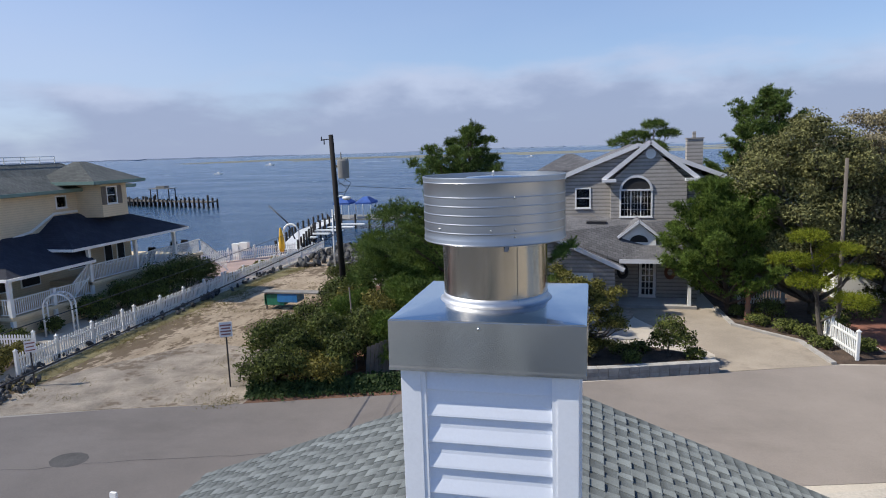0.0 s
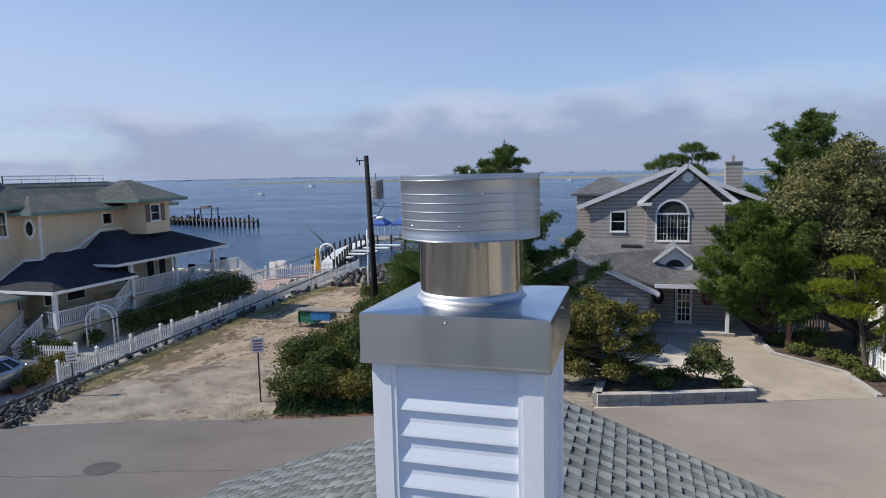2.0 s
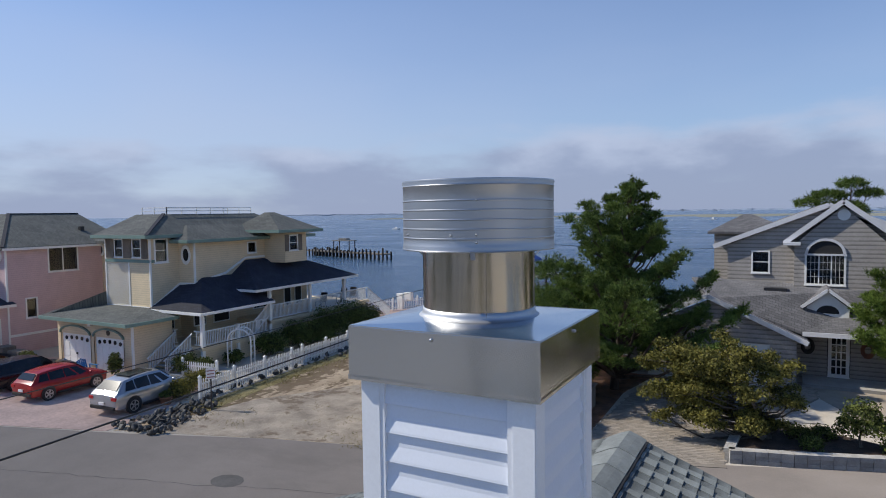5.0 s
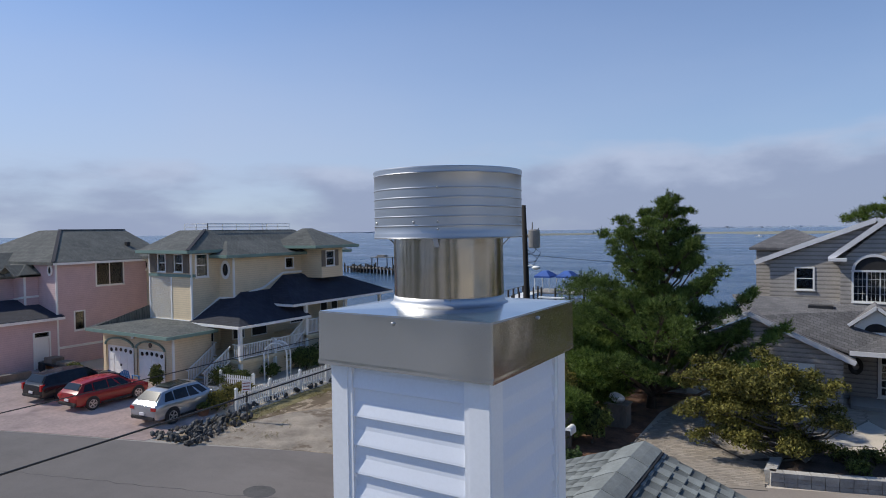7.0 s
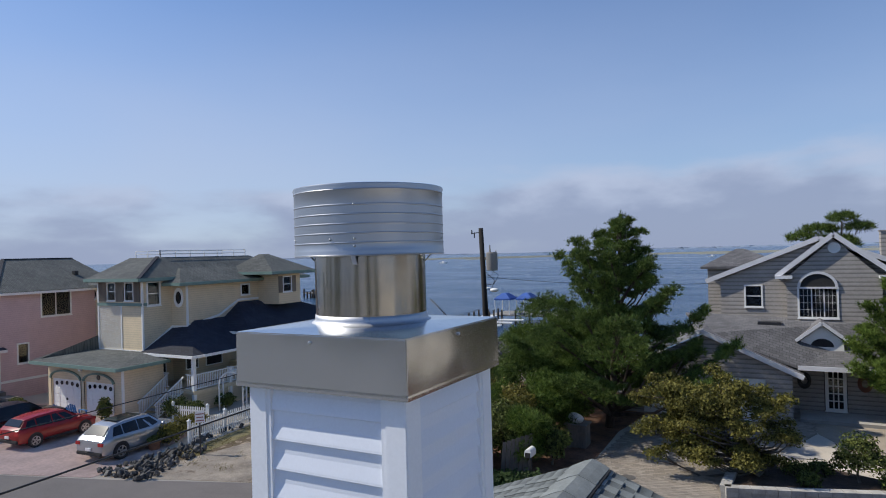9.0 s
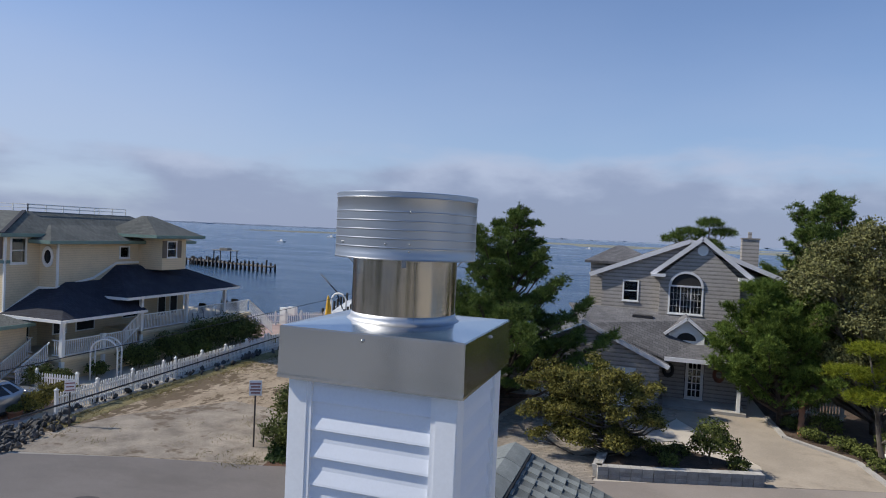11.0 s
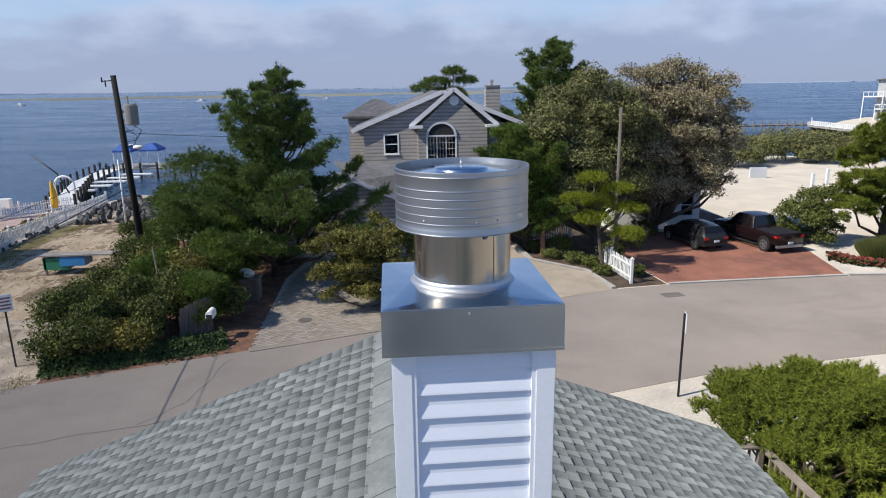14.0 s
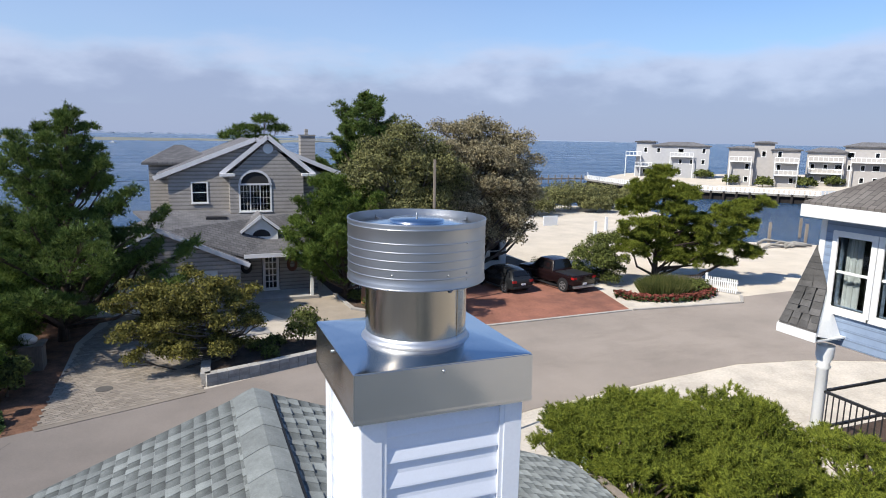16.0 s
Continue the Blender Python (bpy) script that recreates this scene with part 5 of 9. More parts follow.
part("porch_roof", bm, M["roofdark"], tan, "upper porch roof, its shade put into a dark blue colour")
bm = bmesh.new()
for a, b in (((-33.7, 24.08, 3.33), (-29.08, 24.08, 3.33)), ((-29.08, 24.08, 3.33), (-29.08, 30.2, 3.33)), ((-29.08, 28.6, 4.2), (-29.08, 39.62, 4.2)), ((-32.4, 28.58, 4.2), (-29.08, 28.58, 4.2)), ((-29.08, 39.62, 4.2), (-36, 39.62, 4.2))):
    bar(bm, a, b, 0.1, 0.16)
part("porch_gutter", bm, M["white"], tan)
# porch floors, posts and balustrades
part("porch_floor", boxes((-33.6, -29.3, 24.3, 30.0, 1.1, 1.3), (-33.6, -29.5, 24.5, 30.0, 0, 1.1)), M["tansiding"], tan, "raised porch base")
part("porch_floor", boxes((-32.4, -29.3, 30.0, 41.5, 1.85, 2.05), (-32.4, -29.5, 30.0, 41.2, 0, 1.85), (-36, -32.4, 37.6, 41.5, 0, 2.05)), M["tansiding"], tan, "raised rear deck base")
for x, y, z0, z1 in ((-29.45, 24.45, 0, 3.3), (-29.45, 30.1, 1.3, 4.15), (-29.45, 34.2, 2.05, 4.15), (-29.45, 38.3, 2.05, 4.15), (-29.45, 27.2, 0, 2.3), (-33.3, 24.45, 0, 2.3)):
    part("porch_post", boxes((x - 0.1, x + 0.1, y - 0.1, y + 0.1, z0, z1), (x - 0.13, x + 0.13, y - 0.13, y + 0.13, z1 - 0.1, z1)), M["white"], tan)


def balustrade(parent, a, b, h=0.92, step=0.13, name="balustrade"):
    a, b = Vector(a), Vector(b)
    bm = bmesh.new()
    up = Vector((0, 0, 1))
    bar(bm, a + up * h, b + up * h, 0.08, 0.06)
    bar(bm, a + up * 0.1, b + up * 0.1, 0.06, 0.06)
    n = max(int((b - a).length / step), 1)
    rail = part(name, bm, M["white"], parent)
    me = None
    for i in range(1, n):
        p = a.lerp(b, i / n)
        if me is None:
            bmb = bmesh.new()
            box(bmb, -0.02, 0.02, -0.02, 0.02, 0.12, h - 0.02)
            me = bpy.data.meshes.new("baluster")
            bmb.to_mesh(me)
            bmb.free()
            me.materials.append(M["white"])
        ob = hang(new("baluster", me), rail)
        ob.location = p
    return rail


balustrade(tan, (-30.15, 24.45, 1.3), (-29.5, 24.45, 1.3))
balustrade(tan, (-33.4, 24.45, 1.3), (-31.65, 24.45, 1.3))
balustrade(tan, (-29.45, 24.5, 1.3), (-29.45, 29.9, 1.3))
balustrade(tan, (-29.45, 30.2, 2.05), (-29.45, 41.3, 2.05), 1.0)
balustrade(tan, (-29.45, 28.6, 1.3), (-29.45, 30.0, 2.3), 0.9)
# front steps
bm = bmesh.new()
for i in range(7):
    box(bm, -31.6, -30.2, 24.3 - 0.28 * (i + 1), 24.3 - 0.28 * i, 1.3 - 0.185 * (i + 1) - 0.06, 1.3 - 0.185 * (i + 1))
part("step", bm, M["deckwood"], tan, "grey-brown wooden porch steps")
balustrade(tan, (-30.2, 24.3, 1.15), (-30.2, 22.3, -0.1), 0.95)
balustrade(tan, (-31.65, 24.3, 1.15), (-31.65, 22.3, -0.1), 0.95)
balustrade(tan, (-29.45, 41.4, 2.05), (-28.6, 43.6, 0.1), 1.0)
# garage wing


def garage_door(house, x0, x1, y, z1, trim, lights):
    gd = part("garage_door", boxes((x0, x1, y, y + 0.06, 0.03, z1)), M["white"], house, "white panelled garage door")
    n = 4
    for i in range(n):
        for j in range(3 if lights else 4):
            x = x0 + (x1 - x0) * (i + 0.5) / n
            hw, zs = (x1 - x0) / n * 0.42, z1 / 4.2
            part("panel", boxes((x - hw, x + hw, y - 0.025, y, 0.1 + j * zs, 0.1 + (j + 0.82) * zs)), M["white"], gd)
    if lights:
        for i in range(5):
            x = x0 + (x1 - x0) * (i + 0.75) / 5.5
            rise = 0.1 * math.sin(math.pi * (i + 0.5) / 5)
            bm = bmesh.new()
            bmesh.ops.create_cone(bm, cap_ends=True, segments=8, radius1=0.13, radius2=0.13, depth=0.03, matrix=Matrix.Translation((x, y - 0.02, z1 - 0.34 + rise)) @ Matrix.Rotation(math.pi / 2, 4, "X"))
            part("fan_light", bm, M["carpane"], gd)
        part("lock_plate", boxes(((x0 + x1) / 2 - 0.1, (x0 + x1) / 2 + 0.1, y - 0.03, y, 0.72, 0.86)), M["black"], gd)
    cxx, rr = (x0 + x1) / 2, (x1 - x0) / 2 + 0.08
    pts = [(cxx + rr * math.cos(math.pi * k / 14), z1 + 0.02 + 0.5 * math.sin(math.pi * k / 14)) for k in range(15)]
    bm = bmesh.new()
    for p, q in zip(pts, pts[1:]):
        bar(bm, (p[0], y - 0.1, p[1]), (q[0], y - 0.1, q[1]), 0.1, 0.17, up=(0, 1, 0))
    part("arch_trim", bm, trim, house, "arched trim over the garage door")
    bm = bmesh.new()
    f0 = [bm.verts.new((q[0], y - 0.045, q[1])) for q in pts]
    bm.faces.new(f0)
    part("tympanum", bm, M["white"] if trim is not M["greentrim"] else M["tansiding"], house)
    for x in (x0 - 0.1, x1 + 0.02):
        part("jamb", boxes((x, x + 0.08, y - 0.08, y + 0.02, 0, z1)), M["white"], house)
    return gd


bm = bmesh.new()
gh = [(-38.7, -35.85), (-35.4, -32.75)]
wall(bm, (-39.1, 21.6), ax, 7.2, 0, 3.0, 0.2, [(a_ + 39.1, b_ + 39.1, 0.03, 2.0) for a_, b_ in gh])
wall(bm, (-31.9, 21.6), ay, 2.7, 0, 3.0, 0.2)
wall(bm, (-39.1, 28.4), (0, -1), 6.8, 0, 3.0, 0.2)
bmesh.ops.recalc_face_normals(bm, faces=bm.faces)
part("wall", bm, M["tansiding"], tan, "cream garage wall")
for a_, b_ in gh:
    garage_door(tan, a_, b_, 21.68, 2.0, M["greentrim"], True)
part("round_light", lathe(bmesh.new(), 0, 0, [(0.001, 0), (0.16, 0), (0.16, 0.03), (0.001, 0.03)], 14), M["carpane"], tan).matrix_basis = Matrix.Translation((-34.1, 21.6, 2.3)) @ Matrix.Rotation(math.pi / 2, 4, "X")
bm = bmesh.new()
plate(bm, [(-39.6, 20.8, 3.12), (-31.3, 20.8, 3.12), (-33.65, 24.26, 3.44), (-38.0, 24.26, 3.44)], 0.14)
plate(bm, [(-31.3, 20.8, 3.12), (-31.3, 24.3, 3.12), (-33.65, 24.26, 3.44)], 0.14)
plate(bm, [(-39.6, 20.8, 3.12), (-38.0, 24.26, 3.44), (-38.02, 24.4, 4.5), (-39.6, 28.2, 4.5)], 0.14)
part("roof", bm, M["roofgreen"], tan, "grey-green garage roof")
part("fascia", bar(bmesh.new(), (-39.62, 20.76, 3.02), (-31.28, 20.76, 3.02), 0.06, 0.2), M["greentrim"], tan)
part("fascia", bar(bmesh.new(), (-31.26, 20.76, 3.02), (-31.26, 24.3, 3.02), 0.06, 0.2), M["greentrim"], tan)
part("corner_board", boxes((-31.96, -31.86, 21.54, 21.66, 0, 3.0)), M["white"], tan)
part("flood_light", boxes((-35.72, -35.5, 21.38, 21.5, 2.62, 2.76)), M["white"], tan)
# lattice panel under the upper front windows
bm = bmesh.new()
LX0, LX1, LZ0, LZ1 = -37.92, -35.78, 3.48, 6.24
for k in range(44):
    c = -2.76 + k * 0.115
    for sgn in (1, -1):
        lo, hi = max(0.0, c), min(LX1 - LX0, c + LZ1 - LZ0)
        if hi - lo < 0.05:
            continue
        za, zb = LZ0 + lo - c, LZ0 + hi - c
        if sgn < 0:
            za, zb = LZ1 + LZ0 - za, LZ1 + LZ0 - zb
        bar(bm, (LX0 + lo, TY0 - 0.012 - 0.008 * sgn, za), (LX0 + hi, TY0 - 0.012 - 0.008 * sgn, zb), 0.016, 0.008, up=(0, 1, 0))
part("lattice", bm, M["white"], tan, "white diagonal lattice panel", kind="stuff")
# porch windows and doors under the dark roofs
for y0, y1, z0, z1 in ((25.2, 25.9, 1.4, 3.3), (26.4, 27.4, 2.0, 3.3), (28.0, 29.4, 2.0, 3.3), (34.8, 35.6, 2.2, 4.0), (36.0, 36.8, 2.2, 4.0), (31.6, 33.2, 2.4, 3.9)):
    xw = -33.7 if y1 < 26.2 else -32.5
    bm = bmesh.new()
    box(bm, xw + 0.005, xw + 0.05, y0, y1, z0, z1)
    wn_ = part("window", bm, M["white"], tan)
    bm = bmesh.new()
    box(bm, xw + 0.05, xw + 0.06, y0 + 0.08, y1 - 0.08, z0 + 0.08, z1 - 0.08)
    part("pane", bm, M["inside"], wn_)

# ---- pink house ----
M["mauve"] = mat("mauve_trim", (0.24, 0.2, 0.27), 0.6)
pink = thing("house", (-50, 25, 0), "pink two-storey house with grey hipped roofs and white trim", "house")
PX = -44.6
bm = bmesh.new()
ph = [(2.85, 4.85, 5.4, 7.0), (1.22, 1.84, 2.36, 3.6)]
wall(bm, (PX, 23.3), ay, 8.4, 0, 7.1, 0.2, ph)
wall(bm, (-58, 23.3), ax, 13.4, 0, 7.1, 0.2)
wall(bm, (PX, 31.7), (-1, 0), 13.4, 0, 7.1, 0.2)
wall(bm, (-58, 31.7), (0, -1), 8.4, 0, 7.1, 0.2)
lh = [(2.5, 3.4, 0.05, 2.1), (2.5, 3.4, 2.16, 2.46)]
wall(bm, (PX, 19.3), ay, 4.0, 0, 3.35, 0.2, lh)
wall(bm, (-46.5, 19.3), ax, 1.9, 0, 3.35, 0.2)
pg = [(-52.95, -50.2), (-49.75, -47.0)]
wall(bm, (-53.4, 18.9), ax, 6.9, 0, 3.35, 0.2, [(a_ + 53.4, b_ + 53.4, 0.03, 2.0) for a_, b_ in pg])
wall(bm, (-46.5, 18.9), ay, 0.4, 0, 3.35, 0.2)
wall(bm, (-53.4, 23.3), (0, -1), 4.4, 0, 3.35, 0.2)
uh = [(2.6, 4.4, 4.55, 5.9)]
wall(bm, (-54.6, 20.2), ax, 4.6, 3.4, 6.15, 0.2, uh)
wall(bm, (-50.0, 20.2), ay, 1.3, 3.4, 6.15, 0.2)
wall(bm, (-50.0, 21.4), (1.2, -0.1), 1.2, 3.4, 6.15, 0.2)
wall(bm, (-48.8, 21.3), ay, 1.3, 3.4, 6.2, 0.2)
wall(bm, (-48.8, 22.5), (1.8, -0.1), 1.8, 3.4, 6.2, 0.2)
wall(bm, (-47.0, 22.4), ay, 0.9, 3.4, 6.3, 0.2)
bmesh.ops.recalc_face_normals(bm, faces=bm.faces)
part("wall", bm, M["pinksiding"], pink, "pink lapped siding")
window_in(pink, (PX, 23.3), ay, ph[0], (2, 1), 0.1, curtain=False)
window_in(pink, (PX, 23.3), ay, ph[1], (1, 1), 0.1)
window_in(pink, (-54.6, 20.2), ax, uh[0], (2, 2), 0.1)
window_in(pink, (PX, 19.3), ay, (2.5, 3.4, 2.16, 2.46), (1, 1), 0.06)
door_ob = part("door", boxes((PX - 0.08, PX - 0.03, 21.8, 22.7, 0.05, 2.1)), M["white"], pink, "white side door")
for k in range(3):
    part("panel", boxes((PX - 0.03, PX - 0.015, 21.92, 22.58, 0.2 + k * 0.63, 0.72 + k * 0.63)), M["white"], door_ob)
for y in (21.68, 22.72):
    part("door_casing", boxes((PX - 0.01, PX + 0.04, y, y + 0.1, 0, 2.5)), M["white"], pink)
for a_, b_ in pg:
    garage_door(pink, a_, b_, 18.97, 2.0, M["mauve"], False)
part("belt_board", boxes((PX + 0.001, PX + 0.035, 23.3, 31.7, 1.14, 1.3)), M["white"], pink)
for x, y, z0, z1 in ((PX, 23.3, 0, 7.1), (PX, 19.3, 0, 3.35), (-46.5, 18.9, 0, 3.35), (-50.0, 20.2, 3.6, 6.15), (-48.8, 21.3, 3.8, 6.2), (-47.0, 22.4, 4.2, 6.3)):
    part("corner_board", boxes((x - 0.07, x + 0.04, y - 0.04, y + 0.07, z0, z1)), M["white"], pink)
oval(pink, (-45.3, 23.28, 6.62), Vector((1, 0, 0)), Vector((0, -1, 0)), 0.3, 1.3)
oval(pink, (-49.98, 20.85, 5.62), Vector((0, 1, 0)), Vector((1, 0, 0)), 0.42, 1.0)
bm = bmesh.new()
for a_, b_ in (((-49.97, 20.2, 4.02), (-49.97, 21.4, 4.22)), ((-48.77, 21.3, 4.3), (-48.77, 22.5, 4.5)), ((-50, 21.36, 4.22), (-48.8, 21.26, 4.35)), ((-48.8, 22.46, 4.5), (-47, 22.36, 4.75)), ((-46.97, 22.4, 4.75), (-46.97, 23.3, 4.75))):
    bar(bm, a_, b_, 0.06, 0.14)
part("flashing_board", bm, M["white"], pink, "white board along the skirt roof")
part("roof", hip_roof(bmesh.new(), -58.5, PX + 0.45, 22.9, 32.2, 7.2, -52.5, -49.5, 26.2, 31.4, 9.45, 0.2), M["roofgreen"], pink, "grey hipped roof")
part("roof", hip_roof(bmesh.new(), -55.1, -48.4, 19.6, 26, 6.2, -53, -51.5, 22.3, 25, 7.8, 0.18), M["roofgreen"], pink, "grey hipped front roof")
part("roof", hip_roof(bmesh.new(), -51, -46.6, 21.9, 26, 6.35, -50, -48.6, 23.6, 25.5, 7.5, 0.18), M["roofgreen"], pink, "stepped grey roof")
bm = gable_roof(bmesh.new(), -49.2, -46.6, -47.9, 21.6, 24.5, 6.3, 7.0, 0.12)
part("roof_gablet", bm, M["roofgreen"], pink)
# wall shade on the skirt is painted dark; the front slope stays grey
part("roof", hip_roof(bmesh.new(), -54.2, PX + 0.45, 18.4, 23.6, 3.45, -53.4, -48.3, 20.6, 23.6, 4.5, 0.16), M["roofdark"], pink, "skirt roof over the garage, coloured dark blue for shade")
part("roof", plate(bmesh.new(), [(-54.2, 18.39, 3.462), (PX + 0.45, 18.39, 3.462), (-48.3, 20.6, 4.512), (-53.4, 20.6, 4.512)], 0.01), M["roofgreen"], pink, "grey front slope of the skirt roof")
part("ridge_cap", bar(bmesh.new(), (PX + 0.45, 22.9, 7.24), (-49.5, 26.2, 9.49), 0.22, 0.05), M["roofdark"], pink)
part("ridge_cap", bar(bmesh.new(), (-49.5, 26.2, 9.47), (-49.5, 31.4, 9.47), 0.22, 0.06), M["roofdark"], pink)
part("fascia", boxes((PX + 0.42, PX + 0.47, 22.9, 32.2, 7.0, 7.16)), M["white"], pink)
part("fascia", boxes((PX + 0.42, PX + 0.47, 18.4, 23.6, 3.24, 3.42)), M["white"], pink)
part("fascia", boxes((-54.2, PX + 0.45, 18.36, 18.4, 3.24, 3.42)), M["white"], pink)
part("roof_vent", boxes((-46.6, -46.3, 29.6, 29.9, 8.1, 8.45)), M["black"], pink)
part("meter_box", boxes((-45.2, -44.95, 19.18, 19.28, 0.9, 1.5)), M["greytrim"], pink)
pink.location.y -= 1.7

# ---- trees and shrubs ----


def crown_lobes(cx, cy, rx, ry, z0, z1, n, seed, size):
    """Clumps of foliage filling a broad domed crown, smaller and looser towards its outline."""
    rng = np.random.default_rng(seed)
    out = []
    while len(out) < n:
        u, v, w = rng.uniform(-1, 1, 3)
        d = math.sqrt(u * u + v * v + max(w, 0) ** 2 + 0.35 * min(w, 0) ** 2)
        if 0.15 < d < 0.97 and v < 0.5:
            s = size * (1.25 - 0.55 * d) * (0.75 + 0.5 * rng.random())
            out.append((cx + rx * u, cy + ry * v, (z0 + z1) / 2 + (z1 - z0) / 2 * w, s * 1.1, s * 1.1, s * 0.8))
    return out


def whorl_lobes(base, height, spread, tiers, seed, z0=0.25, lean=(0, 0), fat=1.0, lift=0.2, taper=0.75):
    """Small flat clumps of needles on side twigs of boughs set in whorls round a trunk, the longest low down."""
    rng = np.random.default_rng(seed)
    out, boughs = [], []
    for i in range(tiers):
        g = (i + 0.3) / tiers
        f = z0 + (1 - z0) * g
        r = spread * (1 - g) ** taper * (0.75 + 0.45 * rng.random()) + 0.2
        k = int(rng.integers(4, 7)) if r > 1 else 4
        for j in range(k):
            a = 2 * math.pi * (j + 0.6 * rng.random()) / k + i * 1.3
            ln = r * (0.65 + 0.45 * rng.random())
            tilt = lift + 0.32 * g + 0.15 * rng.normal()
            ca, sa = math.cos(a), math.sin(a)
            foot = (base[0] + lean[0] * f, base[1] + lean[1] * f, base[2] + height * f)
            boughs.append((foot[0] + ln * 0.9 * ca, foot[1] + ln * 0.9 * sa, foot[2] + ln * 0.8 * tilt, 0.4, 0.4, 0.2))
            n = max(7, int(ln * 4.2 * fat))
            for _ in range(n):
                q = 0.28 + 0.74 * rng.random() ** 0.7
                side = (rng.random() - 0.5) * 0.75 * ln * (1.1 - 0.75 * q)
                s = (0.17 + 0.13 * rng.random()) * (0.85 + 0.15 * fat)
                out.append((foot[0] + ln * q * ca - side * sa, foot[1] + ln * q * sa + side * ca, foot[2] + ln * q * q * tilt + 0.06 * rng.normal(), s * 1.25, s * 1.25, s * 0.75))
    for q in (0.9, 0.93, 0.95, 0.97, 0.985, 1.0, 1.01):
        out.append((base[0] + lean[0] * q, base[1] + lean[1] * q, base[2] + height * q, 0.16, 0.16, 0.26))
    return out, boughs


lobes, boughs = whorl_lobes((-6.6, 30.6, 0), 10.5, 5.4, 15, 1, 0.13, (0.9, 0), 2.3, 0.34, 1.0)
plant("pine_tree", (-6.6, 30.6, 0), lobes, "tall dark green pine with layered boughs and a pointed top", "tree", M["needles"], M["bark"], "needle", 26000, 0.22, 11, 0.2, count=10, top=(-5.7, 30.6, 10.5), inner=0.1, up=0.6, boughs=boughs, wide=0.6)
lobes, boughs = whorl_lobes((7.6, 34.2, 0), 7.2, 3.7, 12, 2, 0.14, (-1.0, -0.8), 2.8, 0.5)
plant("pine_tree", (7.6, 34.2, 0), lobes, "bushy bright green pine beside the porch", "tree", M["needles3"], M["bark"], "needle", 20000, 0.22, 12, 0.16, count=10, top=(6.4, 33.4, 7.5), inner=0.1, up=0.6, boughs=boughs, wide=0.6)
lobes, boughs = whorl_lobes((11.6, 46, 0), 12.6, 4.2, 10, 3, 0.4, (0.4, 0), 2.0, 0.5)
plant("pine_tree", (11.6, 46, 0), lobes, "tall dark pine standing behind the house", "tree", M["needles"], M["bark"], "needle", 13000, 0.26, 13, 0.2, count=9, top=(12.0, 46, 13.1), inner=0.1, up=0.6, boughs=boughs, wide=0.6)
for x, y, r, h in ((-62, 21, 2.6, 4.6), (-66, 25, 3.0, 5.2), (-71, 28, 3.2, 5.4), (-60.5, 17.5, 1.8, 3.4)):
    plant("hedge_tree", (x, y, 0), crown_lobes(x, y, r, r * 0.8, 0.3, h, 22, int(h * 10), 0.9), "dense dark tree beside the pink house", "tree", M["shrub"], M["greybark"], "leaf", 9000, 0.12, int(h * 7), 0.12, group="garden trees")
b = (4.0, 51, 0)
plant("pine_tree", b, [(5.0, 51, 10.7, 0.9, 0.9, 0.4), (3.6, 51, 9.9, 1.2, 1.0, 0.4), (6.0, 51, 10.0, 0.9, 0.9, 0.35), (2.4, 51, 9.4, 0.9, 0.8, 0.35), (4.4, 51, 9.0, 1.6, 1.2, 0.5)], "wind-bent pine top showing behind the roof", "tree", M["needles"], M["bark"], "needle", 1500, 0.34, 14, 0.16, count=9)
b = (12.0, 34.8, 0)
plant("broadleaf_tree", b, crown_lobes(10.9, 34.4, 3.9, 3.0, 2.6, 10.3, 110, 21, 1.12),
      "large olive-green broadleaf tree, dense and rounded", "tree", M["olive"], M["greybark"], "leaf", 100000, 0.074, 21, 0.26, inner=0.35)
b = (16.6, 37.0, 0)
plant("broadleaf_tree", b, crown_lobes(16.7, 36.6, 5.4, 3.6, 3.0, 10.8, 170, 22, 1.05),
      "large browning olive tree with a loose twiggy outline", "tree", M["browntree"], M["greybark"], "leaf", 170000, 0.066, 22, 0.26, inner=0.3)
b = (10.8, 29.6, 0)
plant("cedar_tree", b, [(10.0, 29.6, 4.9, 0.8, 0.8, 0.35), (9.2, 29.4, 3.9, 0.9, 0.8, 0.32), (11.4, 29.7, 4.3, 0.9, 0.8, 0.3), (12.0, 29.5, 3.3, 0.9, 0.8, 0.3), (10.0, 29.2, 2.9, 1.0, 0.9, 0.35), (11.6, 28.6, 2.2, 0.9, 0.9, 0.32), (10.6, 30.2, 3.6, 0.9, 0.9, 0.4)],
      "small yellow-green cedar with flat layered sprays", "tree", M["cedar"], M["greybark"], "needle", 2600, 0.2, 23, 0.12, count=9, up=0.1)
b = (0.6, 25.0, 0.35)
plant("planter_tree", b, crown_lobes(-1.2, 24.6, 3.1, 1.6, 0.8, 4.4, 95, 24, 0.5),
      "spreading multi-stemmed shrub tree turning yellow and red", "tree", M["turning"], M["greybark"], "leaf", 46000, 0.058, 24, 0.1, inner=0.2, top=(-0.8, 24.7, 3.4), lean=0.5)
b = (3.6, 25.4, 0.35)
plant("planter_shrub", b, [(3.6, 25.4, 1.5, 0.7, 0.7, 0.7), (4.1, 25.3, 1.1, 0.6, 0.6, 0.5), (3.2, 25.5, 1.0, 0.5, 0.5, 0.5)], "leafy green shrub in the planter", "shrub", M["shrub"], M["greybark"], "leaf", 3500, 0.06, 25, 0.05)
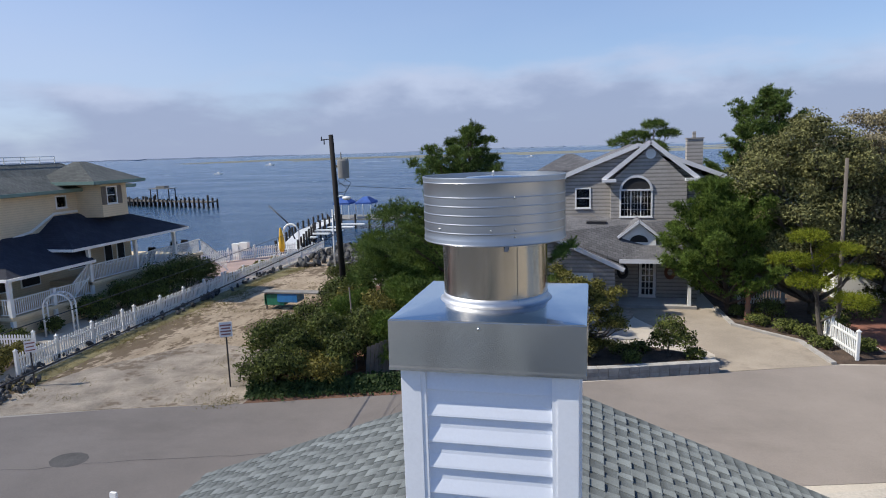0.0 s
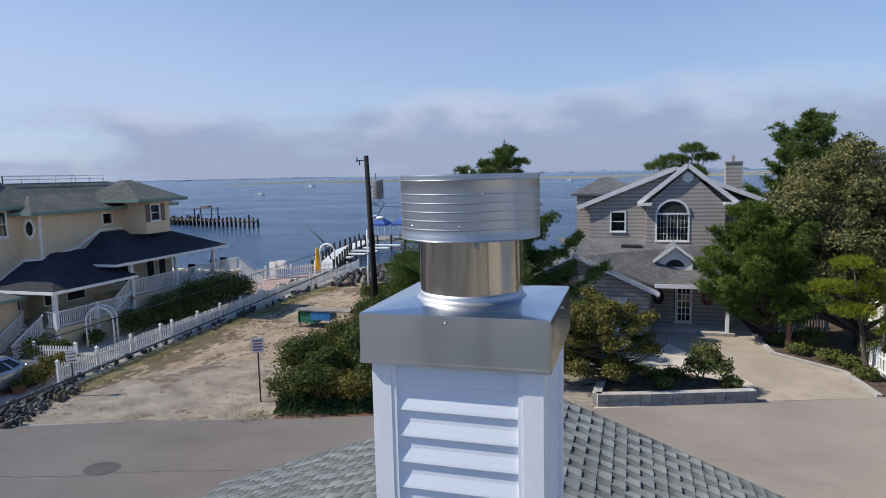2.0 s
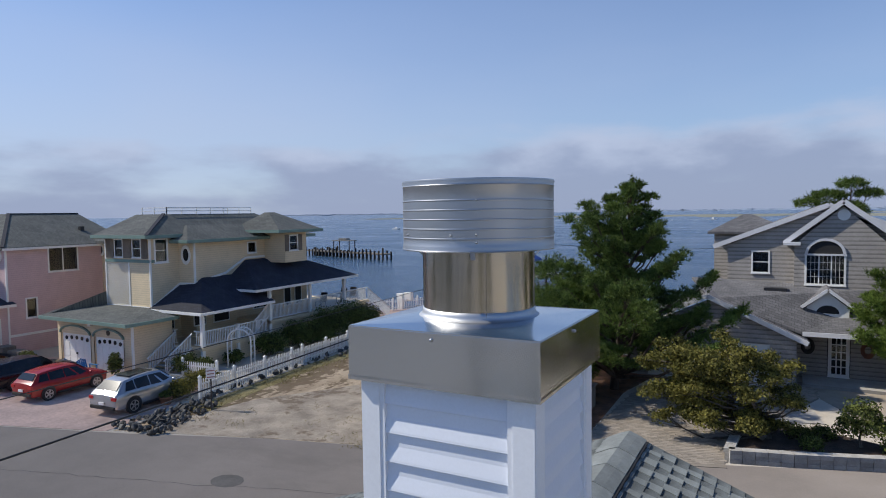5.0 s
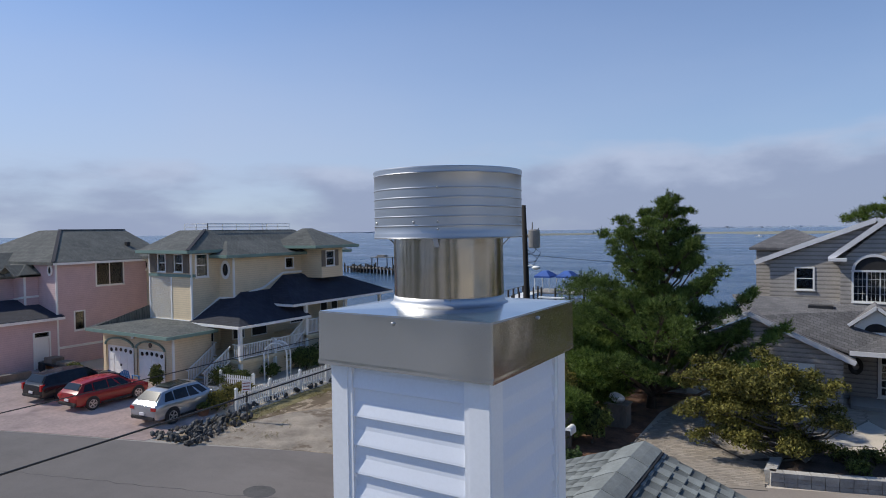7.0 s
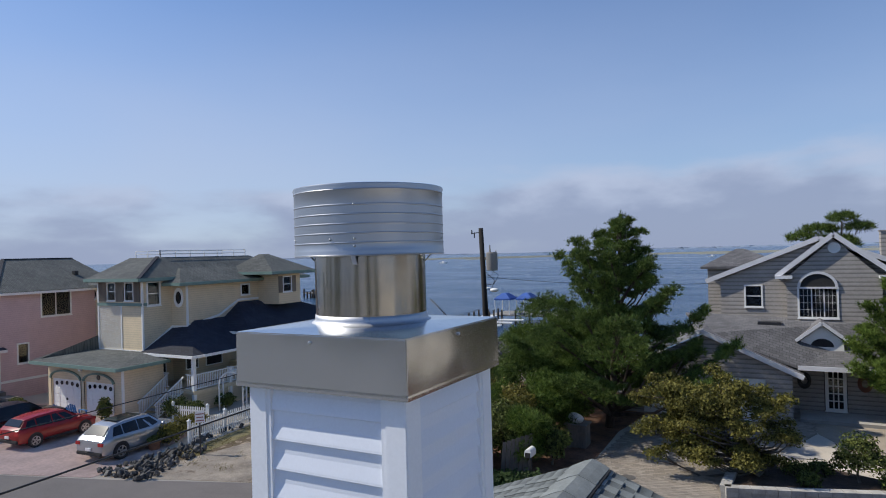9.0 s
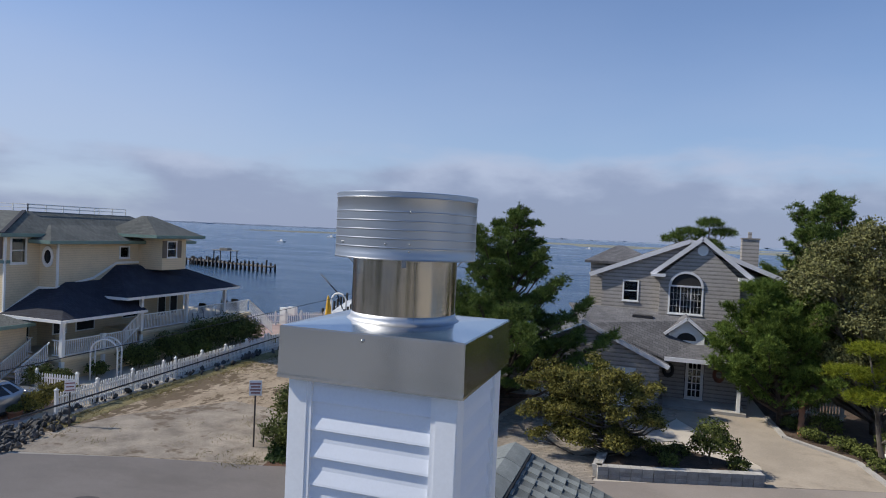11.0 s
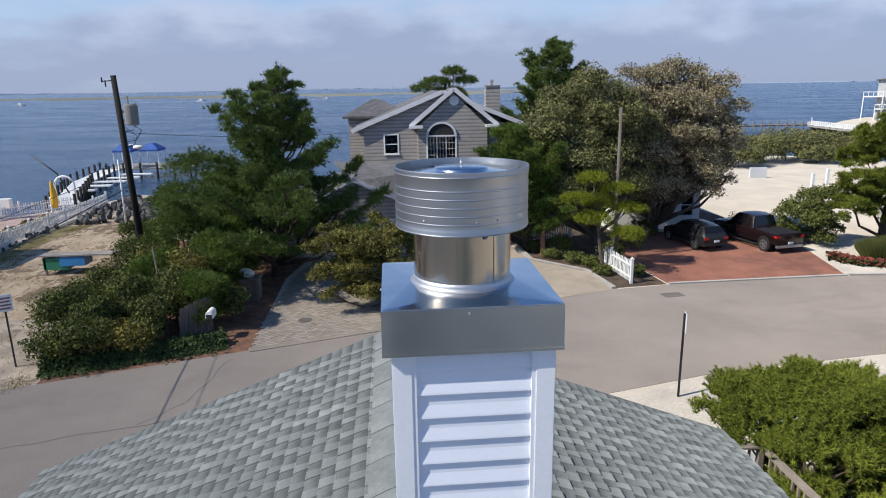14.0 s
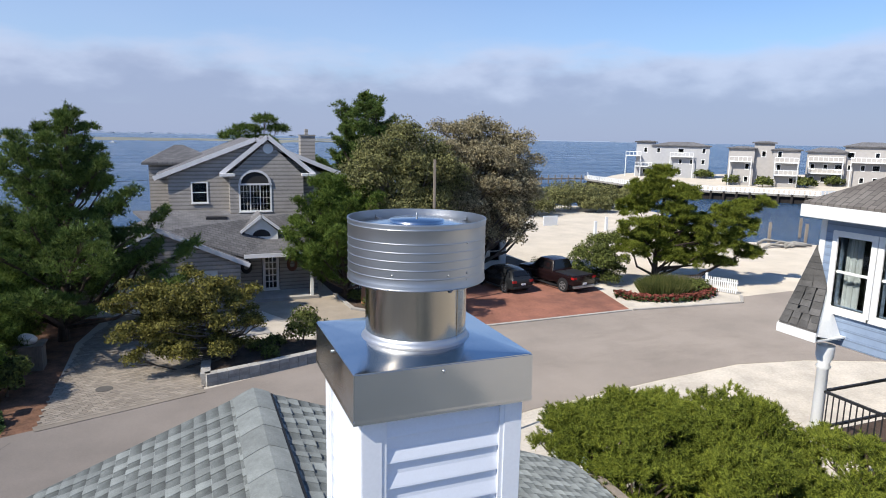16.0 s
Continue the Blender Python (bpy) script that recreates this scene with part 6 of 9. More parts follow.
for i, (x, y, r) in enumerate(((1.6, 25.6, 0.5), (2.4, 25.9, 0.5), (4.6, 25.2, 0.45), (2.0, 24.4, 0.4), (0.2, 25.9, 0.45))):
    plant("planter_plant", (x, y, 0.35), [(x, y, 0.55, r, r, 0.32)], "low dark green bedding plant in the planter", "plant", M["shrub"], M["greybark"], "leaf", 900, 0.05, 30 + i, 0.02, group="planter plants")

# shrub mass between the beach lot and the driveway
MASS = [(-12.2, 20.2, 1.3, 1.3, "shrub"), (-10.6, 20.6, 1.1, 1.2, "yellowshrub"), (-12.8, 22.4, 1.5, 2.3, "shrub"), (-11.0, 22.8, 1.5, 2.5, "shrub"), (-9.4, 23.4, 1.4, 2.6, "shrub"), (-13.0, 25.4, 1.4, 2.2, "shrub"),
        (-10.4, 26.0, 1.6, 2.7, "needles3"), (-8.6, 26.6, 1.5, 3.2, "needles3"), (-12.4, 29, 1.6, 2.4, "shrub"), (-10.0, 29.6, 1.9, 4.4, "needles"), (-12.9, 31.6, 1.4, 2.2, "needles"), (-10.6, 33.5, 2.1, 6.2, "needles"),
        (-8.2, 35.0, 2.0, 5.4, "needles"), (-12.0, 37.0, 2.2, 5.8, "needles"), (-15.0, 36.0, 1.6, 2.2, "shrub"), (-7.4, 24.0, 0.8, 1.3, "shrub"), (-14.6, 40.5, 1.8, 2.4, "shrub"), (-9, 40, 2.4, 4.6, "needles")]
MASS += [(-9.6, 21.6, 1.0, 1.9, "shrub"), (-8.4, 23.2, 1.1, 2.3, "needles3"), (-11.6, 21.4, 1.1, 2.0, "shrub"), (-8.0, 28.4, 1.5, 3.6, "needles3"), (-9.0, 31.6, 1.7, 4.6, "needles3"), (-11.0, 27.6, 1.3, 2.4, "yellowshrub"), (-12.6, 35.0, 1.8, 4.4, "needles3"), (-9.4, 25.0, 1.2, 2.9, "yellowshrub")]
for i, (x, y, r, h, kind) in enumerate(MASS):
    r, h = r * 1.08, h * 1.05
    rr = np.random.default_rng(60 + i)
    lobes = []
    for j in range(7):
        a = rr.random() * 6.28
        q = r * 0.6 * rr.random() ** 0.5
        s = r * (0.42 + 0.2 * rr.random())
        lobes.append((x + q * math.cos(a), y + q * math.sin(a), h * (0.3 + 0.55 * rr.random()), s, s, s * 0.75))
    lobes.append((x, y, h - r * 0.35, r * 0.5, r * 0.5, r * 0.4))
    if kind.startswith("needle"):
        plant("juniper", (x, y, 0), lobes, "dense dark evergreen shrub in the thicket", "shrub", M[kind], M["bark"], "needle", 2600, 0.24, 60 + i, 0.06, count=9, group="thicket shrubs", inner=0.4)
    else:
        plant("thicket_shrub", (x, y, 0), lobes, "dense wild shrub in the thicket", "shrub", M[kind], M["greybark"], "leaf", 8000, 0.062, 60 + i, 0.05, group="thicket shrubs", inner=0.4)
rr = np.random.default_rng(9)
pts = np.stack([rr.uniform(0, 1, 5200), rr.normal(0.45, 0.3, 5200), rr.random(5200)], 1)
P = np.array([(-12.8, 18.9), (-10.5, 19.6), (-8.4, 20.3), (-6.8, 20.9)])
s = pts[:, 0] * 3
k = np.minimum(s.astype(int), 2)
xy = P[k] + (P[k + 1] - P[k]) * (s - k)[:, None]
p = np.stack([xy[:, 0] - 0.3 * pts[:, 1], xy[:, 1] + pts[:, 1], 0.05 + 0.42 * pts[:, 2] * np.clip(pts[:, 1] * 2, 0.2, 1)], 1)
tagged(new("ivy", array_mesh("ivy", leaf_faces(rr, p, np.tile([0, -0.5, 0.8], (len(p), 1)), 0.07, 0.7), 4, M["ivy"])), "trailing ivy spilling onto the road edge", "ground cover", kind="stuff")

# near pines beside the house: open rounded crowns of separate upright shoots, each a brush of needles


def shoot_faces(rng, p, d, length, needle, count):
    """Bottle-brush shoots: needles set all along an axis that turns up towards the light."""
    n = len(p)
    axis = d * 0.75 + rng.normal(size=(n, 3)) * 0.25
    axis[:, 2] = np.abs(axis[:, 2]) + 0.55
    axis /= np.linalg.norm(axis, axis=1)[:, None]
    ln = length * (0.6 + 0.8 * rng.random(n))
    f = rng.random((n, count))
    foot = p[:, None, :] + axis[:, None, :] * (ln[:, None] * f)[:, :, None]
    way = axis[:, None, :] * 0.75 + unit(rng, n * count).reshape(n, count, 3) * 0.8
    way /= np.linalg.norm(way, axis=2)[:, :, None]
    side = np.cross(way, unit(rng, n * count).reshape(n, count, 3))
    side /= np.linalg.norm(side, axis=2)[:, :, None] + 1e-9
    tip = foot + way * (needle * (0.7 + 0.5 * rng.random((n, count))) * (1.1 - 0.35 * f))[:, :, None]
    return np.stack([foot - side * 0.008, foot + side * 0.008, tip], 2).reshape(-1, 3)


for i, (x, y, r, h) in enumerate(((8.0, 8.2, 1.7, 4.2), (10.0, 7.6, 1.8, 4.4), (8.6, 5.4, 1.8, 4.2), (10.3, 5.0, 1.6, 4.5), (7.2, 6.9, 1.2, 3.8), (9.2, 6.6, 1.6, 4.35), (6.95, 8.5, 1.15, 4.05))):
    rr = np.random.default_rng(90 + i)
    lobes = []
    for j in range(56):
        a = rr.random() * 6.28
        q = r * 1.05 * rr.random() ** 0.5
        s = r * (0.15 + 0.1 * rr.random())
        z = h * (1 - (0.16 if i in (0, 6) else 0.36) * (q / r) ** 2) - s * 0.6 - ((0.3 if i in (0, 6) else 1.3) * rr.random() if j % 2 else 0.35 * rr.random())
        lobes.append((x + q * math.cos(a), y + q * math.sin(a), z, s, s, s * 0.5))
    bush = thing("mugo_pine", (x, y, 0), "full bright green mugo pine with upright shoots", "shrub", "near pines")
    part("trunk", woody(bmesh.new(), rr, (x, y, 0), lobes, 0.09), M["bark"], bush, smooth=True)
    p, d = blob_points(rr, lobes, int(1900 * r), 0.4)
    hang(new("crown", array_mesh("crown", shoot_faces(rr, p, d, 0.16, 0.115, 36), 3, M["needles2"])), bush)

# trees by the road corner
b = (28.3, 32.0, 0)
rr = np.random.default_rng(7)
lobes, boughs = [], []
for u, z, w in ((0.2, 7.5, 0.7), (-0.8, 6.6, 0.8), (1.1, 6.4, 0.75), (-1.2, 5.3, 0.95), (0.0, 5.6, 1.1), (1.2, 5.1, 0.9), (-1.6, 3.9, 0.9), (-0.4, 4.0, 1.0), (0.8, 3.8, 0.9), (2.2, 6.0, 0.5), (2.8, 3.7, 0.9), (3.8, 4.3, 1.0),
                (4.8, 5.0, 0.95), (5.9, 5.3, 0.7), (6.8, 5.7, 0.45), (5.6, 4.1, 0.7), (2.0, 2.9, 0.9), (3.6, 2.9, 1.0), (4.8, 3.1, 0.9), (6.3, 2.3, 0.7), (1.6, 1.8, 0.8), (3.2, 1.8, 0.8), (4.6, 1.6, 0.55), (-1.9, 2.6, 0.8), (0.2, 2.9, 0.8), (0.9, 2.2, 0.8), (-0.9, 3.0, 0.7), (0.4, 6.5, 0.8), (2.0, 4.4, 0.8)):
    v = rr.uniform(-0.9, 0.9)
    x, y = b[0] + 0.945 * u + 0.327 * v, b[1] - 0.327 * u + 0.945 * v
    w *= 1.22
    boughs.append((x, y, z, w, w, 0.3))
    for _ in range(int(30 * w)):
        q = 0.2 + 0.14 * rr.random()
        k = rr.random() * 6.28
        e = 1.12 * w * rr.random() ** 0.5
        lobes.append((x + e * math.cos(k), y + e * math.sin(k), z + rr.uniform(-0.5, 0.4) * w + 0.2 * (1 - e / w), q * 1.25, q * 1.25, q * 0.8))
plant("pine_tree", b, lobes, "spreading open pine with clumped boughs by the beach", "tree", M["needles2"], M["bark"], "needle", 42000, 0.2, 41, 0.2, count=10, inner=0.1, up=0.6, top=(28.6, 31.9, 7.4), boughs=boughs, wide=0.6)
plant("round_shrub", (24.8, 33.4, 0), crown_lobes(24.8, 33.4, 1.9, 1.5, 0.2, 3.7, 26, 42, 0.75), "large rounded dark green shrub", "shrub", M["shrub"], M["greybark"], "leaf", 16000, 0.075, 42, 0.07)

# ---- fences, posts and small structures ----


def picket_fence(pts, h, label, step=0.135, post_step=2.4, group="", pick=0.075):
    """A white picket fence along the points: posts, two rails a bay, separate pickets."""
    fence = thing("picket_fence", (*pts[0], 0), label, "fence", group)
    pm = bpy.data.meshes.new("picket")
    bm = bmesh.new()
    v = [bm.verts.new((x, y, z)) for y in (-0.011, 0.011) for x, z in ((-pick / 2, 0.06), (pick / 2, 0.06), (pick / 2, h - 0.05), (0, h), (-pick / 2, h - 0.05))]
    bm.faces.new(v[:5])
    bm.faces.new(v[5:][::-1])
    for i in range(5):
        bm.faces.new((v[i], v[i + 5], v[(i + 1) % 5 + 5], v[(i + 1) % 5]))
    bmesh.ops.recalc_face_normals(bm, faces=bm.faces)
    bm.to_mesh(pm)
    bm.free()
    pm.materials.append(M["white"])
    bm = bmesh.new()
    box(bm, -0.06, 0.06, -0.06, 0.06, 0, h + 0.1)
    box(bm, -0.08, 0.08, -0.08, 0.08, h + 0.1, h + 0.14)
    bmesh.ops.create_cone(bm, cap_ends=True, segments=4, radius1=0.09, radius2=0.0, depth=0.09, matrix=Matrix.Translation((0, 0, h + 0.185)) @ Matrix.Rotation(math.pi / 4, 4, "Z"))
    qm = bpy.data.meshes.new("post")
    bm.to_mesh(qm)
    bm.free()
    qm.materials.append(M["white"])
    rr = np.random.default_rng(7)
    for a, b in zip(pts, pts[1:]):
        a, b = Vector((*a, 0)), Vector((*b, 0))
        ln, yaw = (b - a).length, math.atan2(b.y - a.y, b.x - a.x)
        bm = bmesh.new()
        for z in (0.3, h - 0.25):
            bar(bm, a + Vector((0, 0, z)), b + Vector((0, 0, z)), 0.05, 0.08)
        part("rail", bm, M["white"], fence)
        for i in range(int(ln / post_step) + 1):
            ob = hang(new("post", qm), fence)
            ob.location, ob.rotation_euler = a.lerp(b, i * post_step / ln), (0, 0, yaw)
        for i in range(int(ln / step)):
            ob = hang(new("picket", pm), fence)
            ob.location = a.lerp(b, (i + 0.5) * step / ln) + Vector((math.sin(yaw) * 0.035, -math.cos(yaw) * 0.035, 0))
            ob.rotation_euler = (rr.normal() * 0.012, rr.normal() * 0.012, yaw)
    return fence


picket_fence([(-24.4, 19.8), (-24.9, 28), (-25.3, 38), (-25.1, 55)], 1.05, "white picket fence along the sandy beach lot", 0.15)
picket_fence([(-36, 44.6), (-33, 46.6), (-28.3, 52.0), (-27.2, 53.4)], 1.1, "white picket fence along the bulkhead", 0.18)
picket_fence([(-29.0, 22.6), (-26.6, 22.9)], 0.95, "short white picket fence in front of the porch", 0.15)
picket_fence([(11.3, 26.9), (11.0, 30.2)], 1.15, "white picket fence beside the driveway", 0.15)
picket_fence([(8.6, 36.6), (11.2, 36.9)], 1.3, "white picket fence beside the porch", 0.15)
picket_fence([(30.6, 29.6), (31.6, 27.9)], 1.0, "white picket fence by the beach", 0.13)


def grey_fence(pts, h):
    f = thing("picket_fence", (*pts[0], 0), "weathered grey picket fence by the flower bed", "fence")
    me = bpy.data.meshes.new("picket")
    box_bm = boxes((-0.04, 0.04, -0.012, 0.012, 0, h))
    box_bm.to_mesh(me)
    box_bm.free()
    me.materials.append(M["wood"])
    a, b = (Vector((*p, 0)) for p in pts)
    bm = bmesh.new()
    for z in (0.25, h - 0.2):
        bar(bm, a + Vector((0, 0, z)), b + Vector((0, 0, z)), 0.04, 0.07)
    part("rail", bm, M["wood"], f)
    for i in range(int((b - a).length / 0.16)):
        ob = hang(new("picket", me), f)
        ob.location, ob.rotation_euler = a.lerp(b, i * 0.16 / (b - a).length), (0, 0, math.atan2(b.y - a.y, b.x - a.x))


grey_fence([(28.2, 30.6), (30.4, 29.6)], 0.95)

# garden arch of white tubes
arbor = thing("garden_arch", (-27.6, 22.9, 0), "white double-hooped metal garden arch", "arch")
for y in (22.75, 23.5):
    bm = bmesh.new()
    pts = [(-28.4, y, 0), (-28.4, y, 1.6)] + [(-27.7 - 0.7 * math.cos(math.pi * k / 10), y, 1.6 + 0.7 * math.sin(math.pi * k / 10)) for k in range(1, 10)] + [(-27.0, y, 1.6), (-27.0, y, 0)]
    tube(bm, pts, 0.05, 6)
    part("hoop", bm, M["white"], arbor, smooth=True)
bm = bmesh.new()
for k in range(0, 11):
    x, z = -27.7 - 0.7 * math.cos(math.pi * k / 10), 1.6 + 0.7 * math.sin(math.pi * k / 10)
    bar(bm, (x, 22.75, z), (x, 23.5, z), 0.03, 0.03)
for z in (0.4, 0.8, 1.2):
    for x in (-28.4, -27.0):
        bar(bm, (x, 22.75, z), (x, 23.5, z), 0.03, 0.03)
part("rung", bm, M["white"], arbor)
arbor.location, arbor.rotation_euler = (-27.8, 25.9, 0), (0, 0, 0.5)

# riprap
bm_shapes = []
for i in range(6):
    rr = np.random.default_rng(200 + i)
    bm = bmesh.new()
    bmesh.ops.create_icosphere(bm, subdivisions=1, radius=0.5)
    for v in bm.verts:
        v.co = Vector((v.co.x * (0.6 + 0.9 * rr.random()), v.co.y * (0.55 + 0.75 * rr.random()), v.co.z * (0.35 + 0.6 * rr.random())))
    me = bpy.data.meshes.new("rock")
    bm.to_mesh(me)
    bm.free()
    me.materials.append(M["rock"])
    bm_shapes.append(me)
rr = np.random.default_rng(11)
heap = thing("riprap", (-23.6, 17, 0), "heap of dark angular riprap rocks along the fence", "rocks")
spots = []
for i in range(215):
    f = rr.random() ** 1.2
    spots.append((-24.6 + 2.9 * rr.random() * (1 - 0.55 * f) + 0.5 * f, 15.2 + 4.4 * f, 0.2))
for i in range(85):
    f = rr.random()
    spots.append((-24.55 + rr.normal() * 0.28 - 0.3 * f, 20 + 26 * f, 0.2 + 0.08 * rr.random()))
for x, y, s in spots:
    ob = hang(new("rock", bm_shapes[int(rr.integers(6))]), heap)
    sc = s * (0.7 + 0.9 * rr.random())
    ob.location, ob.rotation_euler, ob.scale = (x, y, sc * 0.25 + 0.12 * rr.random()), tuple(rr.random(3) * 6.28), (sc, sc, sc)
heap = thing("riprap", (-21, 52, 0), "dark riprap rocks on the waterfront slope", "rocks")
for i in range(140):
    f = rr.random()
    ob = hang(new("rock", bm_shapes[int(rr.integers(6))]), heap)
    sc = 0.55 * (0.7 + 0.9 * rr.random())
    ob.location, ob.rotation_euler, ob.scale = (-24.6 + 6 * rr.random(), 46 + 11 * f, 0.15 + 0.2 * rr.random()), tuple(rr.random(3) * 6.28), (sc, sc, sc)


# ---- signs ----


def post_sign(x, y, h, w, sh, face, bars, label, yaw=0.0, pole=M["darkmetal"]):
    s = thing("road_sign", (x, y, 0), label, "sign")
    turn = Matrix.Translation((x, y, 0)) @ Matrix.Rotation(yaw, 4, "Z")
    part("post", box(bmesh.new(), -0.03, 0.03, -0.03, 0.03, 0, h - 0.02, turn), pole, s)
    bm = bmesh.new()
    box(bm, -w / 2, w / 2, -0.045, -0.031, h - sh, h, turn)
    bmesh.ops.bevel(bm, geom=list(bm.edges), offset=0.004, segments=1, affect="EDGES")
    plate_ob = part("plate", bm, face, s)
    bm = bmesh.new()
    for k in range(bars):
        z = h - sh * (0.22 + 0.6 * k / max(bars - 1, 1))
        ww = w * (0.36 if k % 2 else 0.42)
        box(bm, -ww, ww, -0.048, -0.045, z - sh * 0.05, z + sh * 0.05, turn)
    part("text_bar", bm, M["signink"], plate_ob)
    return s


M["signink"] = mat("sign_ink", (0.25, 0.1, 0.1), 0.6)
M["signwhite"] = mat("sign_white", (0.7, 0.7, 0.72), 0.45, var=0.04)
M["red"] = mat("sign_red", (0.5, 0.03, 0.03), 0.4)
post_sign(-14.1, 20.1, 2.75, 0.5, 0.62, M["signwhite"], 4, "small white notice sign on a thin post in the sand", 0.5)
post_sign(-22.6, 18.9, 2.0, 0.42, 0.5, M["signwhite"], 3, "small white notice sign on a short post by the rocks", 0.9)
post_sign(8.45, 15.25, 2.8, 0.32, 0.62, M["signwhite"], 0 or 2, "narrow white sign plate on a black steel post", 1.35, M["black"])
stop = thing("stop_sign", (-11.55, 6.82, 0), "red octagonal stop sign on a metal post", "sign")
part("post", boxes((-11.58, -11.52, 6.80, 6.86, 0, 2.9)), M["galv"], stop)
bm = bmesh.new()
STOP_M = Matrix.Translation((-11.54, 6.78, 2.55)) @ Matrix.Rotation(-1.25, 4, "Z") @ Matrix(((0, 0, 1, 0), (1, 0, 0, 0), (0, 1, 0, 0), (0, 0, 0, 1)))
bmesh.ops.create_cone(bm, cap_ends=True, segments=8, radius1=0.33, radius2=0.33, depth=0.008, matrix=STOP_M @ Matrix.Rotation(math.pi / 8, 4, "Z"))
part("border", bm, M["signwhite"], stop, "white sign border")
bm = bmesh.new()
bmesh.ops.create_cone(bm, cap_ends=True, segments=8, radius1=0.308, radius2=0.308, depth=0.008, matrix=STOP_M @ Matrix.Translation((0, 0, 0.005)) @ Matrix.Rotation(math.pi / 8, 4, "Z"))
sign_text = bpy.data.curves.new("stop_text", "FONT")
sign_text.body, sign_text.size, sign_text.align_x, sign_text.align_y, sign_text.extrude = "STOP", 0.235, "CENTER", "CENTER", 0.002
text_ob = bpy.data.objects.new("stop_text", sign_text)
text_me = bpy.data.meshes.new_from_object(text_ob)
bpy.data.objects.remove(text_ob)
text_me.transform(STOP_M @ Matrix.Translation((0, 0, 0.012)))
text_me.materials.clear()
text_me.materials.append(M["signwhite"])
tagged(hang(new("lettering", text_me), stop), "white capital letters")
part("plate", bm, M["red"], stop)
bm = bmesh.new()
box(bm, -9.7, -9.55, 8.4, 8.47, 0, 2.3)
for k in range(6):
    box(bm, -9.66, -9.59, 8.39, 8.40, 0.6 + k * 0.28, 0.66 + k * 0.28)
single("marker_post", bm, M["white"], "white perforated marker post by the road", "post")

# ---- utility pole and cables ----
PX0, PY0 = -13.88, 31.5
pole = thing("utility_pole", (PX0, PY0, 0), "dark creosoted utility pole with transformer and wires", "utility pole")
bm = bmesh.new()
tube(bm, [(PX0 + 0.36, PY0, 0), (PX0 + 0.19, PY0, 5), (PX0 + 0.02, PY0, 10.38)], [0.19, 0.165, 0.13], 12)
part("shaft", bm, M["polewood"], pole, smooth=True)
bm = bmesh.new()
tube(bm, [(PX0 + 0.66, PY0, 7.95), (PX0 + 0.66, PY0, 8.0), (PX0 + 0.66, PY0, 8.92), (PX0 + 0.66, PY0, 9.0)], [0.28, 0.32, 0.32, 0.26], 18)
tube(bm, [(PX0 + 0.55, PY0, 9.0), (PX0 + 0.55, PY0, 9.4)], [0.05, 0.03], 6)
tube(bm, [(PX0 + 0.9, PY0, 8.95), (PX0 + 0.92, PY0, 9.08)], [0.05, 0.03], 6)
bar(bm, (PX0, PY0, 8.6), (PX0 + 0.5, PY0, 8.6), 0.06, 0.12)
part("transformer", bm, M["concrete"], pole, "grey cylindrical transformer")
bm = bmesh.new()
bar(bm, (PX0 - 0.55, PY0, 10.1), (PX0 + 0.1, PY0, 10.15), 0.05, 0.05)
tube(bm, [(PX0 - 0.55, PY0, 10.05), (PX0 - 0.55, PY0, 10.3)], [0.05, 0.03], 6)
tube(bm, [(PX0 - 0.4, PY0, 9.85), (PX0 - 0.4, PY0, 10.15)], [0.04, 0.03], 6)
part("bracket", bm, M["darkmetal"], pole)
bm = bmesh.new()
bm2 = [(PX0 + 0.1, PY0, 6.9), (PX0 + 0.5, PY0 - 0.1, 7.0), (PX0 + 0.62, PY0 - 0.1, 6.95)]
tube(bm, bm2, 0.03, 6)
bmesh.ops.create_uvsphere(bm, u_segments=12, v_segments=8, radius=0.2, matrix=Matrix.Translation((PX0 + 0.8, PY0 - 0.1, 6.85)) @ Matrix.Diagonal((1.3, 1, 0.55, 1)))
part("street_light", bm, M["white"], pole, "white street lamp head", smooth=True)
bm = bmesh.new()
for k, (dx, dz) in enumerate(((0.9, 8.2), (1.05, 7.7), (0.8, 7.4))):
    pts = [(PX0 + 0.1, PY0 - 0.05, dz + 0.6), (PX0 + dx * 0.6, PY0 - 0.1, dz + 0.3), (PX0 + dx, PY0, dz), (PX0 + dx * 0.7, PY0 + 0.05, dz - 0.5), (PX0 + 0.12, PY0, dz - 0.6)]
    tube(bm, pts, 0.018, 5)
part("drop_wire", bm, M["black"], pole, smooth=True)
single("guy_cover", tube(bmesh.new(), [(-9.6, 22.8, 0), (-10.4, 24.4, 3.3)], 0.035, 6), M["wood"], "grey guy-wire guard standing among the shrubs", "guy wire")


def cable(name, a, b, sag, r, label):
    a, b = Vector(a), Vector(b)
    pts = [a.lerp(b, k / 24) - Vector((0, 0, sag * 4 * (k / 24) * (1 - k / 24))) for k in range(25)]
    single(name, tube(bmesh.new(), pts, r, 6), M["black"], label, "cable", smooth=True)


cable("cable", (PX0, PY0, 4.8), (-9.6, -14, 5.1), 0.2, 0.022, "thick black overhead cable sagging across the road")
cable("cable", (PX0, PY0, 5.8), (-9.8, -14, 6.2), 0.2, 0.011, "thin black overhead wire crossing the road")
cable("cable", (PX0 + 0.1, PY0, 7.6), (6.0, 52, 7.2), 0.8, 0.014, "thin black wire running to the house behind the pine")
far_pole = thing("utility_pole", (11.95, 31.2, 0), "slim weathered pole rising out of the tree", "utility pole")
part("shaft", tube(bmesh.new(), [(11.95, 31.2, 0), (11.9, 31.2, 8.4)], [0.1, 0.08], 10), M["wood"], far_pole, smooth=True)
